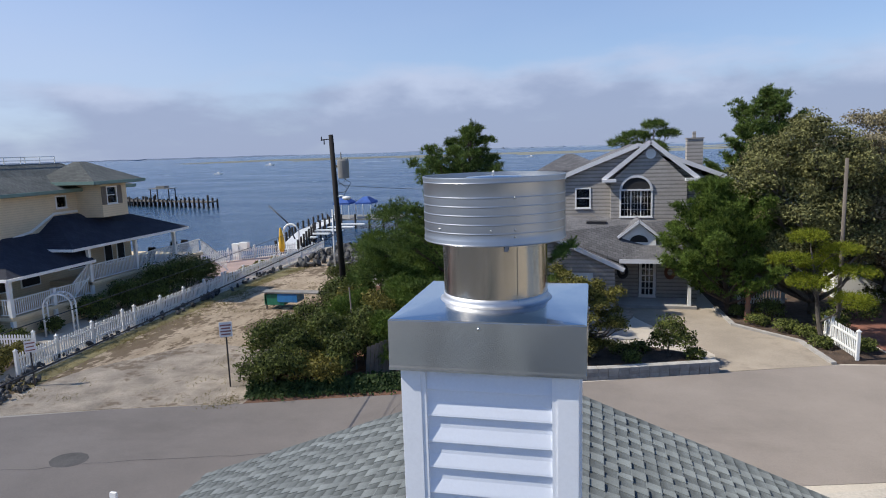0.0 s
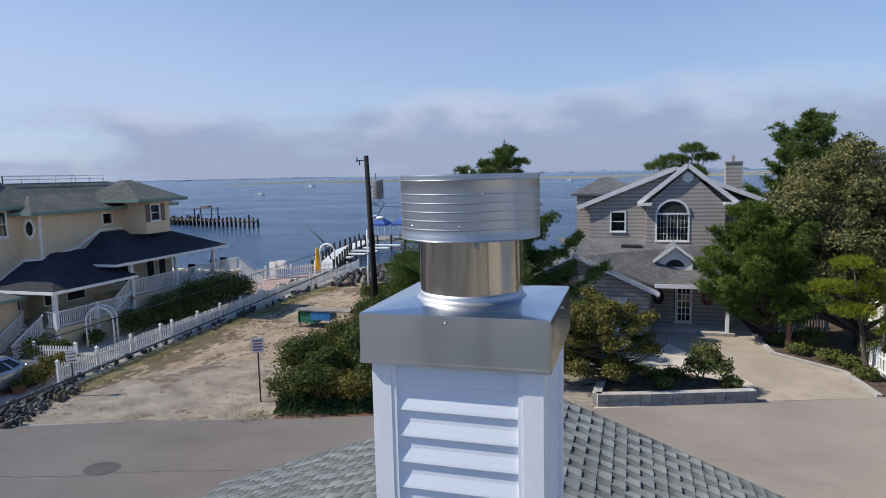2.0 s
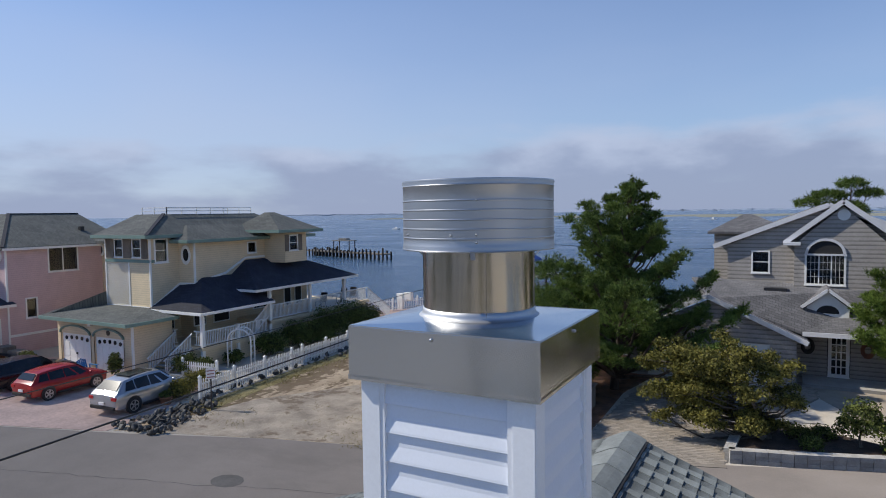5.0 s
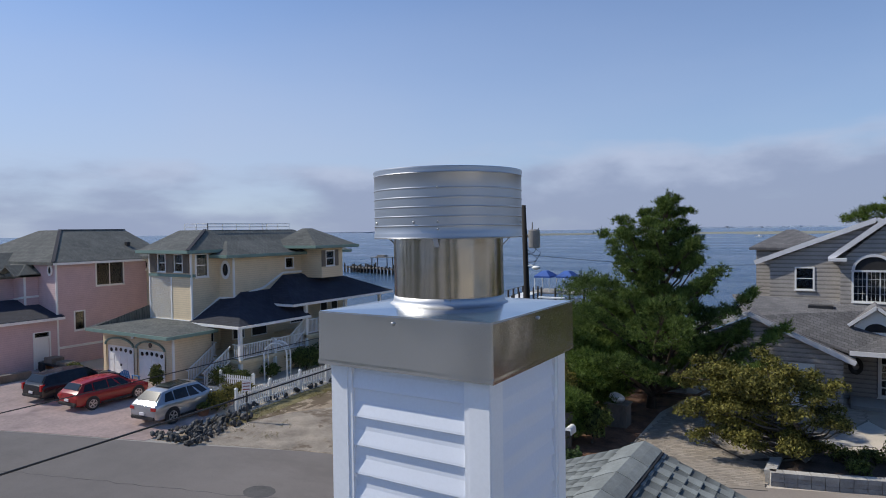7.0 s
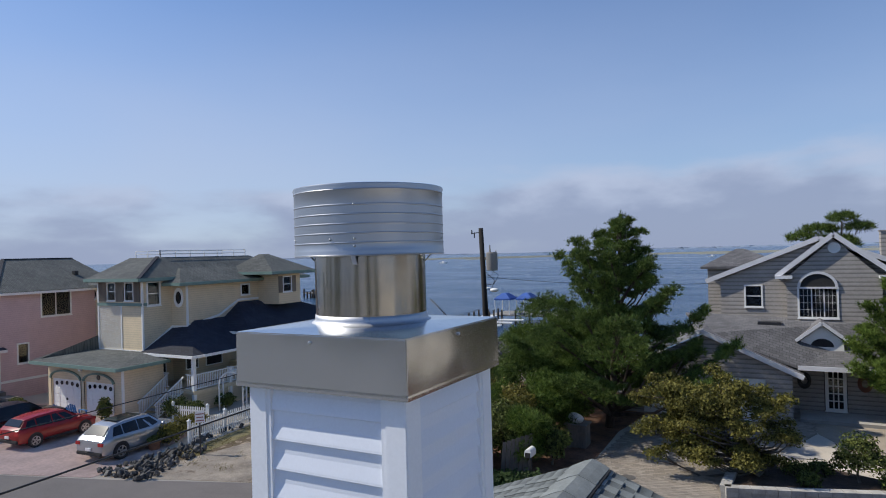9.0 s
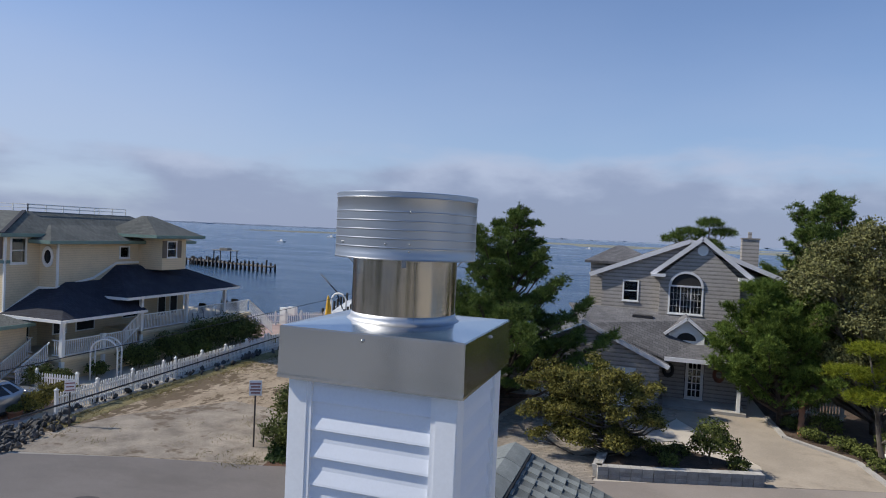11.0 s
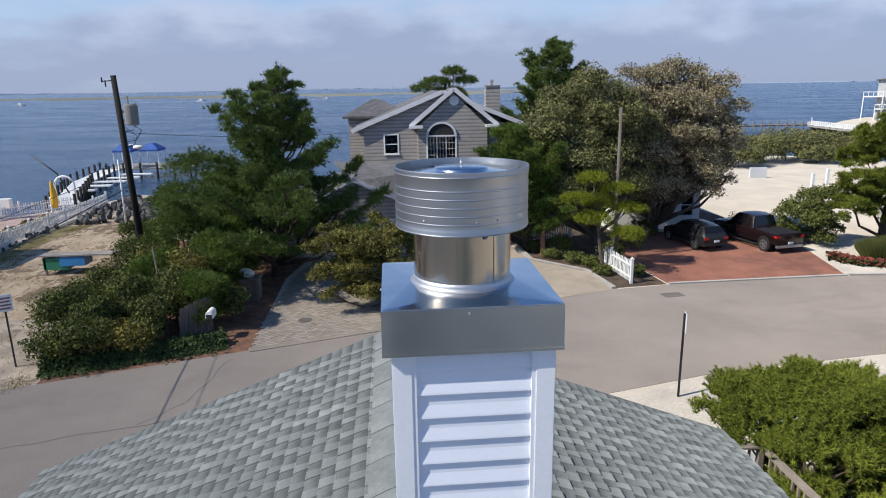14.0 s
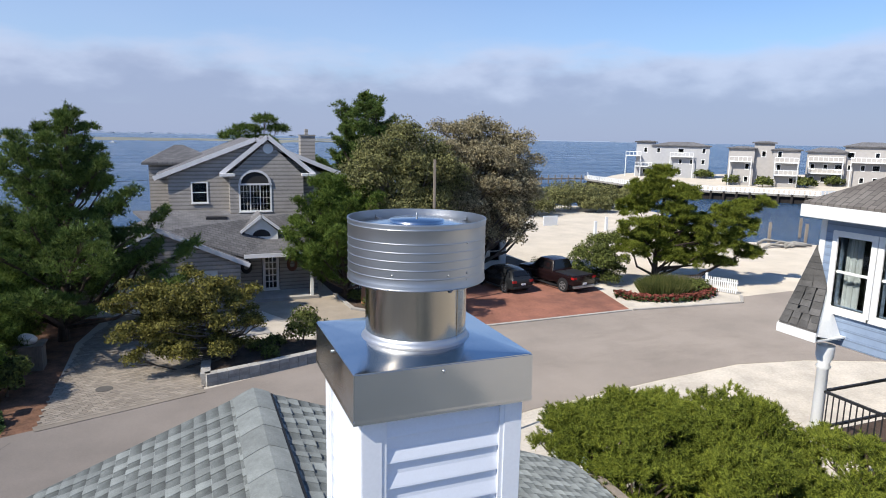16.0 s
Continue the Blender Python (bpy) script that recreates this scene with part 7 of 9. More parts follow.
single("flag_pole", tube(bmesh.new(), [(-17.7, 40, 0), (-17.65, 40, 5.4)], [0.07, 0.05], 8), M["white"], "slim white pole on the waterfront", "pole", smooth=True)

# ---- planter of stacked blocks ----
planter = thing("planter_wall", (2, 24, 0), "low curved planter wall of pale grey stacked blocks", "planter")
outline = [(-0.35, 26.3), (-0.55, 24.4), (-0.63, 22.8), (1.4, 23.35), (3.4, 24.0), (5.4, 24.65)]
for course in range(3):
    for a, b in zip(outline, outline[1:]):
        a, b = Vector((*a, 0)), Vector((*b, 0))
        n = max(int((b - a).length / 0.42), 1)
        for i in range(n):
            p, q = a.lerp(b, (i + 0.02) / n), a.lerp(b, (i + 0.98) / n)
            bm = bmesh.new()
            bar(bm, p + Vector((0, 0, 0.085 + course * 0.165)), q + Vector((0, 0, 0.085 + course * 0.165)), 0.3 if course < 2 else 0.36, 0.155)
            part("block", bm, M["stone"], planter)
sheet("ground_soil", [(-0.35, 26.2), (-0.5, 22.95), (5.3, 24.7), (4.4, 26.0), (2.2, 26.9)], 0.36, M["mulch"], "dark planter soil", "soil", thick=0.4)
sheet("ground_steps", [(0.2, 28.3), (2.6, 28.9), (2.3, 30.6), (0.5, 30.0)], 0.03, M["concrete"], "pale stepping slabs behind the planter", "paving")

# ---- mailbox, screen and bin box ----
mail = thing("mailbox", (-7.6, 22.0, 0), "black mailbox with a white top on a post", "mailbox")
part("post", boxes((-7.65, -7.55, 21.95, 22.05, 0, 1.0)), M["black"], mail)
bm = bmesh.new()
pts = [(-0.14, 0.0), (0.14, 0.0), (0.14, 0.16)] + [(0.14 * math.cos(math.pi * k / 8), 0.16 + 0.14 * math.sin(math.pi * k / 8)) for k in range(1, 8)] + [(-0.14, 0.16)]
f = [bm.verts.new((-7.6 + x, 21.7, 0.95 + z)) for x, z in pts]
g_ = [bm.verts.new((-7.6 + x, 22.25, 0.95 + z)) for x, z in pts]
bm.faces.new(f)
bm.faces.new(g_[::-1])
for i in range(len(pts)):
    bm.faces.new((f[i], g_[i], g_[(i + 1) % len(pts)], f[(i + 1) % len(pts)]))
bmesh.ops.recalc_face_normals(bm, faces=bm.faces)
part("box", bm, M["white"], mail, smooth=False)
part("door", boxes((-7.71, -7.49, 21.68, 21.70, 0.93, 1.12)), M["black"], mail)
screen = thing("board_screen", (-8.4, 22.5, 0), "leaning weathered grey board screen behind the mailbox", "screen")
for i in range(7):
    bm = bmesh.new()
    a = i / 6
    box(bm, -0.08, 0.08, -0.012, 0.012, 0, 1.25 + 0.3 * a, Matrix.Translation((-8.9 + 0.9 * a, 22.2 + 0.6 * a, 0)) @ Matrix.Rotation(0.6, 4, "Z") @ Matrix.Rotation(0.1, 4, "Y"))
    part("board", bm, M["wood"], screen)
bins = thing("bin_box", (-7.2, 27.0, 0), "wooden bin box with white bags on top", "bin box")
part("body", boxes((-7.6, -6.7, 26.6, 27.4, 0, 1.0)), M["wood"], bins)
part("lid", boxes((-7.68, -6.62, 26.52, 27.48, 1.0, 1.06)), M["wood"], bins)
bm = bmesh.new()
bmesh.ops.create_icosphere(bm, subdivisions=3, radius=0.32, matrix=Matrix.Translation((-7.25, 27.0, 1.25)) @ Matrix.Diagonal((1.2, 0.9, 0.75, 1)))
for v in bm.verts:
    v.co += Vector(noise.noise_vector(v.co * 4)) * 0.05
single("rubbish_bag", bm, M["white"], "white bag lying on the bin box", "bag", smooth=True)

# ---- cars ----
M["silver"] = mat("silver_car_paint", (0.46, 0.47, 0.49), 0.22, metal=0.6, var=0.02, bump=0)
M["redpaint"] = mat("red_car_paint", (0.26, 0.014, 0.014), 0.25, var=0.03, bump=0)
M["blackpaint"] = mat("black_car_paint", (0.012, 0.013, 0.018), 0.2, var=0.03, bump=0)
M["maroon"] = mat("dark_maroon_paint", (0.014, 0.007, 0.008), 0.22, var=0.03, bump=0)
M["greycar"] = mat("graphite_car_paint", (0.02, 0.022, 0.025), 0.25, metal=0.2, var=0.03, bump=0)
M["carglass"] = mat("tinted_glass", (0.008, 0.009, 0.011), 0.1, var=0.02, bump=0)
M["tail"] = mat("red_lens", (0.4, 0.02, 0.02), 0.2, var=0.05, bump=0)
M["rim"] = mat("alloy_rim", (0.45, 0.45, 0.46), 0.35, metal=0.8, bump=0)


CARS = {
    # stations from tail to nose: place, underside, belt height, top height, half width at the belt, half width at the top
    "crossover": [(-2.30, 0.52, 0.80, 0.83, 0.72, 0.66), (-2.27, 0.36, 0.94, 0.98, 0.84, 0.74), (-2.14, 0.30, 1.04, 1.08, 0.90, 0.76), (-1.62, 0.27, 1.06, 1.53, 0.93, 0.57), (-0.95, 0.25, 1.04, 1.62, 0.94, 0.60), (-0.1, 0.25, 1.01, 1.64, 0.94, 0.61),
                  (0.45, 0.25, 1.0, 1.59, 0.94, 0.60), (1.22, 0.25, 0.98, 1.03, 0.93, 0.70), (1.75, 0.27, 0.95, 0.99, 0.91, 0.66), (2.12, 0.30, 0.85, 0.89, 0.84, 0.56), (2.28, 0.40, 0.68, 0.72, 0.70, 0.45)],
    "hatch": [(-2.10, 0.48, 0.74, 0.78, 0.66, 0.60), (-2.06, 0.34, 0.88, 0.93, 0.79, 0.68), (-1.95, 0.28, 0.96, 1.02, 0.84, 0.70), (-1.62, 0.25, 0.97, 1.38, 0.87, 0.54), (-0.95, 0.22, 0.94, 1.47, 0.88, 0.57), (-0.1, 0.22, 0.91, 1.49, 0.88, 0.58),
              (0.40, 0.22, 0.90, 1.44, 0.88, 0.57), (1.22, 0.22, 0.88, 0.92, 0.87, 0.66), (1.65, 0.24, 0.84, 0.88, 0.85, 0.62), (1.98, 0.28, 0.74, 0.78, 0.78, 0.52), (2.10, 0.38, 0.60, 0.64, 0.64, 0.42)],
    "estate": [(-2.40, 0.48, 0.76, 0.80, 0.74, 0.70), (-2.37, 0.34, 0.92, 0.96, 0.86, 0.78), (-2.28, 0.28, 0.98, 1.04, 0.91, 0.78), (-1.98, 0.25, 0.99, 1.46, 0.93, 0.62), (-1.1, 0.22, 0.97, 1.53, 0.93, 0.64), (-0.2, 0.22, 0.95, 1.54, 0.93, 0.64),
               (0.30, 0.22, 0.94, 1.49, 0.93, 0.62), (1.10, 0.22, 0.92, 0.97, 0.92, 0.72), (1.75, 0.24, 0.88, 0.92, 0.90, 0.68), (2.20, 0.28, 0.78, 0.82, 0.82, 0.58), (2.38, 0.38, 0.62, 0.66, 0.68, 0.46)],
    "pickup": [(-2.80, 0.58, 1.04, 1.08, 0.90, 0.86), (-2.76, 0.50, 1.08, 1.12, 0.96, 0.92), (-0.86, 0.45, 1.10, 1.13, 0.98, 0.94), (-0.78, 0.45, 1.12, 1.17, 0.98, 0.86), (-0.60, 0.42, 1.14, 1.80, 0.98, 0.66), (0.1, 0.42, 1.14, 1.87, 0.98, 0.70),
               (0.70, 0.42, 1.14, 1.82, 0.98, 0.68), (1.40, 0.42, 1.12, 1.18, 0.97, 0.78), (2.20, 0.45, 1.09, 1.13, 0.96, 0.76), (2.66, 0.5, 0.98, 1.02, 0.92, 0.68), (2.78, 0.6, 0.76, 0.8, 0.82, 0.5)],
}


def car(kind, x, y, yaw, paint, label):
    """A parked car. Its length runs along its own x, nose forward."""
    truck = kind == "pickup"
    c = thing("pickup_truck" if truck else "car", (0, 0, 0), label, "truck" if truck else "car")
    st = CARS[kind]
    wb, wr, ax0 = {"crossover": (2.75, 0.37, -1.36), "hatch": (2.6, 0.33, -1.28), "estate": (2.8, 0.34, -1.36), "pickup": (3.5, 0.41, -1.85)}[kind]
    k0, k1 = (3, 7) if truck else (2, 7)        # foot of the rear window, foot of the windscreen
    def ring(q):
        px, zb, zs, zr, ws, wt = q
        mid = (zb + zs) / 2
        return [(0, zb), (ws * 0.86, zb), (ws * 0.955, zb + 0.05), (ws * 0.99, mid - 0.06), (ws, mid + 0.12), (ws * 0.985, zs - 0.04), (ws * 0.955, zs), (wt + (ws * 0.955 - wt) * 0.1, zr - 0.05 * (zr - zs) - 0.02), (wt, zr - 0.01), (wt * 0.72, zr + 0.018), (0, zr + 0.03)]
    bm = bmesh.new()
    rows = []
    for q in st:
        half = ring(q)
        pts = [(yy, zz) for yy, zz in half] + [(-yy, zz) for yy, zz in half[-2:0:-1]]
        rows.append([bm.verts.new((q[0], yy, zz)) for yy, zz in pts])
    n = len(rows[0])
    for r0, r1 in zip(rows, rows[1:]):
        for i in range(n):
            bm.faces.new((r0[i], r0[(i + 1) % n], r1[(i + 1) % n], r1[i]))
    bm.faces.new(rows[0][::-1])
    bm.faces.new(rows[-1])
    bmesh.ops.recalc_face_normals(bm, faces=bm.faces)
    body = part("body", bm, paint, c, smooth=True)
    body.data.set_sharp_from_angle(angle=0.62)
    def side(px, f):
        """The flank between belt and top at place px, f of the way up."""
        for a, b in zip(st, st[1:]):
            if a[0] <= px <= b[0]:
                g = (px - a[0]) / (b[0] - a[0])
                ra, rb = ring(a), ring(b)
                lo = [ra[6][k] + (rb[6][k] - ra[6][k]) * g for k in (0, 1)]
                hi = [ra[7][k] + (rb[7][k] - ra[7][k]) * g for k in (0, 1)]
                return lo[0] + (hi[0] - lo[0]) * f + 0.012, lo[1] + (hi[1] - lo[1]) * f
    def panes(name, s, corners):
        bm = bmesh.new()
        vs = [bm.verts.new((px, s * side(px, f)[0], side(px, f)[1])) for px, f in corners]
        bm.faces.new(vs if s < 0 else vs[::-1])
        part(name, bm, M["carglass"], body)
    xr, xf = st[k0 + 1][0], st[k1 - 1][0]
    xm = xr + (xf - xr) * (0.62 if not truck else 0.5)
    for s in (-1, 1):
        if not truck:
            xq = xr + (xf - xr) * 0.22
            panes("side_window", s, [(xr - 0.12, 0.14), (xq - 0.04, 0.1), (xq - 0.02, 0.9), (xr + 0.08, 0.88)])
            panes("side_window", s, [(xq + 0.03, 0.1), (xm - 0.03, 0.1), (xm - 0.03, 0.9), (xq + 0.05, 0.9)])
        else:
            panes("side_window", s, [(xr + 0.06, 0.1), (xm - 0.03, 0.1), (xm - 0.03, 0.9), (xr + 0.08, 0.88)])
        panes("side_window", s, [(xm + 0.03, 0.1), (xf + (st[k1][0] - xf) * 0.62, 0.16), (xf - 0.02, 0.9), (xm + 0.03, 0.9)])
    for name, a, b in (("rear_window", st[k0], st[k0 + 1]), ("windscreen", st[k1], st[k1 - 1])):
        ra, rb = ring(a), ring(b)
        bm = bmesh.new()
        vs = []
        for g, sg in ((0.14, -1), (0.14, 1), (0.9, 1), (0.9, -1)):
            wy = (ra[8][0] + (rb[8][0] - ra[8][0]) * g) * 0.9
            vs.append(bm.verts.new((a[0] + (b[0] - a[0]) * g + (-0.012 if name == "rear_window" else 0.012), sg * wy, ra[9][1] + (rb[9][1] - ra[9][1]) * g + 0.022)))
        bm.faces.new(vs)
        bmesh.ops.recalc_face_normals(bm, faces=bm.faces)
        part(name, bm, M["carglass"], body)
    if kind == "crossover":
        part("sunroof", boxes((-1.25, 0.15, -0.46, 0.46, 1.655, 1.668)), M["carglass"], body, "dark panoramic glass roof")
    if truck:
        part("truck_bed", boxes((-2.68, -0.92, -0.82, 0.82, 1.125, 1.158)), M["black"], c, "dark open truck bed")
    tail, nose, ws = st[0][0], st[-1][0], st[4][4]
    zl = st[1][2]
    for s in (-1, 1):
        wl = st[1][4]
        if kind == "estate":
            part("tail_light", boxes((tail - 0.012, tail + 0.2, s * (wl - 0.06) - 0.07, s * (wl - 0.06) + 0.07, zl - 0.22, zl + 0.12)), M["tail"], c)
        else:
            part("tail_light", boxes((tail - 0.012, tail + 0.22, s * (wl - 0.13) - 0.14, s * (wl - 0.13) + 0.14, zl - 0.16, zl - 0.02)), M["tail"], c)
        part("headlight", boxes((nose - 0.2, nose - 0.02, s * (wl - 0.3) - 0.2, s * (wl - 0.3) + 0.2, 0.62, 0.72)), M["glass"], c)
        xm2 = st[k1][0] - 0.28
        bm = box(bmesh.new(), xm2 - 0.07, xm2 + 0.07, s * (ws + 0.09) - 0.09, s * (ws + 0.09) + 0.09, st[k1][2] + 0.03, st[k1][2] + 0.16)
        bmesh.ops.bevel(bm, geom=list(bm.edges), offset=0.03, segments=2, affect="EDGES")
        part("mirror", bm, paint, c, smooth=True)
        part("sill", boxes((ax0 + wr + 0.1, ax0 + wb - wr - 0.1, s * ws - 0.03, s * ws + 0.006, 0.25, 0.36)), M["black"], body, "dark lower cladding")
        for wx in (xm - 0.28, st[k1][0] - 1.15):
            part("door_handle", boxes((wx - 0.09, wx + 0.09, s * (ws + 0.004) - 0.012, s * (ws + 0.004) + 0.012, st[4][2] - 0.16, st[4][2] - 0.125)), paint, body)
        for wx in (ax0, ax0 + wb):
            bm = bmesh.new()
            lathe(bm, 0, 0, [(0.001, 0.03), (wr * 0.66, 0.03), (wr * 0.66, 0.09), (wr * 0.95, 0.11), (wr, 0.08), (wr, -0.08), (wr * 0.95, -0.1), (0.001, -0.1)], 24)
            for v in bm.verts:
                v.co = Vector((wx + v.co.x, s * (ws - 0.09 + v.co.z), wr + v.co.y))
            tyre = part("wheel", bm, M["black"], c, smooth=True)
            tyre.data.set_sharp_from_angle(angle=0.7)
            bm = bmesh.new()
            lathe(bm, 0, 0, [(wr * 0.68, 0.06), (wr * 0.68, 0.1), (wr * 0.58, 0.095), (wr * 0.58, 0.06)], 20, close=True)
            for k in range(5):
                an = 2 * math.pi * k / 5
                bar(bm, (0.02 * math.cos(an), 0.02 * math.sin(an), 0.085), (wr * 0.6 * math.cos(an), wr * 0.6 * math.sin(an), 0.085), 0.075, 0.02)
            for v in bm.verts:
                v.co = Vector((wx + v.co.x, s * (ws - 0.09 + v.co.z), wr + v.co.y))
            part("rim", bm, M["rim"], tyre)
            bm = bmesh.new()
            bmesh.ops.create_cone(bm, cap_ends=True, segments=24, radius1=wr * 1.13, radius2=wr * 1.13, depth=0.06, matrix=Matrix.Translation((wx, s * (ws - 0.026), wr + 0.03)) @ Matrix.Rotation(math.pi / 2, 4, "X"))
            part("wheel_arch", bm, M["black"], body)
    bm = boxes((tail - 0.05, tail + 0.15, -st[1][4] * 0.93, st[1][4] * 0.93, 0.34, 0.5))
    bmesh.ops.bevel(bm, geom=list(bm.edges), offset=0.03, segments=2, affect="EDGES")
    part("bumper", bm, M["rim"] if truck else M["black"], c)
    part("number_plate", boxes((tail - 0.065, tail - 0.02, -0.16, 0.16, 0.56, 0.68)), M["signwhite"], c)
    c.location, c.rotation_euler = (x, y, 0.02), (0, 0, yaw)
    return c


car("crossover", -26.55, 18.25, radians(95), M["silver"], "silver crossover car parked on the paver driveway")
car("hatch", -32.2, 17.65, radians(93), M["redpaint"], "red hatchback parked on the paver driveway")
car("estate", -35.75, 17.9, radians(95), M["blackpaint"], "black estate car parked on the paver driveway")
car("hatch", 18.0, 34.3, radians(100), M["greycar"], "dark graphite car parked on the brick driveway")
car("pickup", 21.7, 34.0, radians(101), M["maroon"], "dark maroon pickup truck parked on the brick driveway")

# ---- front garden of the cream house ----
M["blueplastic"] = mat("blue_plastic", (0.03, 0.18, 0.42), 0.45, bump=0)
for i, (x, y, yaw) in enumerate(((-35.6, 20.2, 2.2), (-34.6, 20.4, 1.6))):
    ch = thing("garden_chair", (0, 0, 0), "bright blue slatted garden chair by the garage", "chair", "blue garden chairs")
    for k in range(5):
        part("back_slat", box(bmesh.new(), -0.28 + k * 0.115, -0.19 + k * 0.115, 0, 0.02, 0.3, 1.0 - 0.05 * abs(k - 2), Matrix.Rotation(-0.35, 4, "X")), M["blueplastic"], ch)
    for k in range(5):
        part("seat_slat", boxes((-0.3, 0.3, -0.62 + k * 0.12, -0.52 + k * 0.12, 0.3 + 0.02 * (4 - k), 0.32 + 0.02 * (4 - k))), M["blueplastic"], ch)
    for s in (-1, 1):
        part("arm", boxes((s * 0.36 - 0.06, s * 0.36 + 0.06, -0.65, 0.1, 0.56, 0.58)), M["blueplastic"], ch)
        part("leg", boxes((s * 0.34 - 0.02, s * 0.34 + 0.02, -0.62, -0.54, 0, 0.56)), M["blueplastic"], ch)
        part("leg", boxes((s * 0.34 - 0.02, s * 0.34 + 0.02, 0.0, 0.08, 0, 0.56)), M["blueplastic"], ch)
    ch.location, ch.rotation_euler = (x, y, 0.02), (0, 0, yaw)
SHRUBS = [(-29.3, 23.0, 0.8, 1.3, "shrub"), (-28.5, 23.6, 0.6, 1.0, "shrub"), (-26.3, 21.0, 0.7, 1.0, "yellowshrub"), (-25.6, 19.6, 0.7, 1.1, "yellowshrub"), (-26.6, 22.2, 0.6, 0.8, "yellowshrub"), (-32.4, 20.8, 0.4, 1.5, "shrub"),
          (-28.2, 31.5, 1.3, 2.0, "shrub"), (-27.9, 34.5, 1.6, 2.6, "shrub"), (-27.8, 37.0, 1.6, 2.7, "shrub"), (-28.4, 29.0, 1.1, 1.5, "shrub"), (-28.0, 39.2, 1.3, 2.0, "shrub"), (-27.6, 33.0, 1.3, 1.7, "shrub"), (-28.8, 26.2, 0.6, 0.9, "shrub"),
          (-26.4, 40.5, 0.6, 0.6, "yellowshrub"), (-26.5, 43.0, 0.7, 0.7, "yellowshrub"), (-26.6, 45.5, 0.7, 0.7, "yellowshrub"), (-26.6, 48.0, 0.6, 0.6, "yellowshrub"),
          (-40.8, 20.6, 0.5, 0.8, "shrub"), (-62, 30, 3.5, 4.5, "shrub")]
for i, (x, y, r, h, kind) in enumerate(SHRUBS):
    plant("garden_shrub", (x, y, 0), [(x, y, h * 0.55, r, r, h * 0.45), (x + r * 0.5, y - r * 0.3, h * 0.4, r * 0.6, r * 0.6, h * 0.35), (x - r * 0.5, y + r * 0.3, h * 0.45, r * 0.6, r * 0.6, h * 0.35)],
          "yellow-green clipped garden shrub" if kind == "yellowshrub" else "dark green garden shrub by the house", "shrub", M[kind], M["greybark"], "leaf", 2600 if r < 1.05 else 6500, 0.06 if r < 2 else 0.12, 120 + i, 0.04, group="garden shrubs")
M["terracotta"] = mat("terracotta", (0.35, 0.16, 0.09), 0.85)
for i, (x, y, s) in enumerate(((-50.6, 16.4, 0.5), (-44.2, 20.8, 0.45), (-25.4, 18.6, 0.4))):
    pot = thing("flower_pot", (x, y, 0), "terracotta flower pot with a leafy plant", "flower pot")
    bm = bmesh.new()
    lathe(bm, x, y, [(s * 0.55, 0.01), (s * 0.75, s * 0.9), (s * 0.82, s * 0.9), (s * 0.82, s), (s * 0.7, s), (s * 0.68, s * 0.85), (0.001, s * 0.85)], 20)
    part("pot", bm, M["terracotta"], pot, smooth=True)
    rr = np.random.default_rng(300 + i)
    p, d = blob_points(rr, [(x, y, s * 1.2, s * 0.8, s * 0.8, s * 0.5)], 500)
    hang(new("foliage", array_mesh("foliage", leaf_faces(rr, p, d, 0.05), 4, M["shrub"])), pot)
single("garden_wall", boxes((-42.4, -42.0, 14.8, 18.6, 0, 0.5)), M["wood"], "low brown timber retaining wall beside the pink house", "wall")
for i, (x, y) in enumerate(((-50.0, 13.6), (-47.2, 14.4), (-45.8, 14.9))):
    single("storage_box", boxes((x - 0.45, x + 0.45, y - 0.35, y + 0.35, 0.016, 0.8), (x - 0.5, x + 0.5, y - 0.4, y + 0.4, 0.8, 0.88)), M["white"], "white plastic storage box by the driveway", "box", "storage boxes")
trailer = thing("boat_trailer", (-42.5, 20.5, 0), "dark boat trailer loaded with gear beside the garage", "trailer")
part("frame", boxes((-44.5, -40.5, 20.2, 20.3, 0.4, 0.5), (-44.5, -40.5, 21.0, 21.1, 0.4, 0.5), (-44.4, -40.6, 20.2, 21.1, 0.5, 0.56)), M["darkmetal"], trailer)
for x in (-43.6, -41.4):
    bm = bmesh.new()
    bmesh.ops.create_cone(bm, cap_ends=True, segments=16, radius1=0.3, radius2=0.3, depth=0.18, matrix=Matrix.Translation((x, 20.0, 0.3)) @ Matrix.Rotation(math.pi / 2, 4, "X"))
    part("wheel", bm, M["black"], trailer)
part("load", boxes((-43.8, -42.8, 20.25, 21.05, 0.56, 0.9), (-42.4, -41.2, 20.3, 21.0, 0.56, 0.75)), M["wood"], trailer, "wooden crate load")

# deck chairs on the rear porch
for i, (x, y) in enumerate(((-30.4, 36.6), (-30.6, 39.4), (-30.4, 40.4))):
    ch = thing("deck_chair", (x, y, 2.05), "dark blue slatted deck chair on the porch", "chair", "porch chairs")
    part("seat", boxes((x - 0.3, x + 0.3, y - 0.3, y + 0.3, 2.4, 2.45)), M["blackpaint"], ch)
    part("back", box(bmesh.new(), -0.3, 0.3, -0.02, 0.02, 0, 0.7, Matrix.Translation((x, y + 0.3, 2.42)) @ Matrix.Rotation(-0.25, 4, "X")), M["blackpaint"], ch)
    for dx in (-0.27, 0.27):
        for dy in (-0.27, 0.27):
            part("leg", boxes((x + dx - 0.02, x + dx + 0.02, y + dy - 0.02, y + dy + 0.02, 2.05, 2.4)), M["blackpaint"], ch)

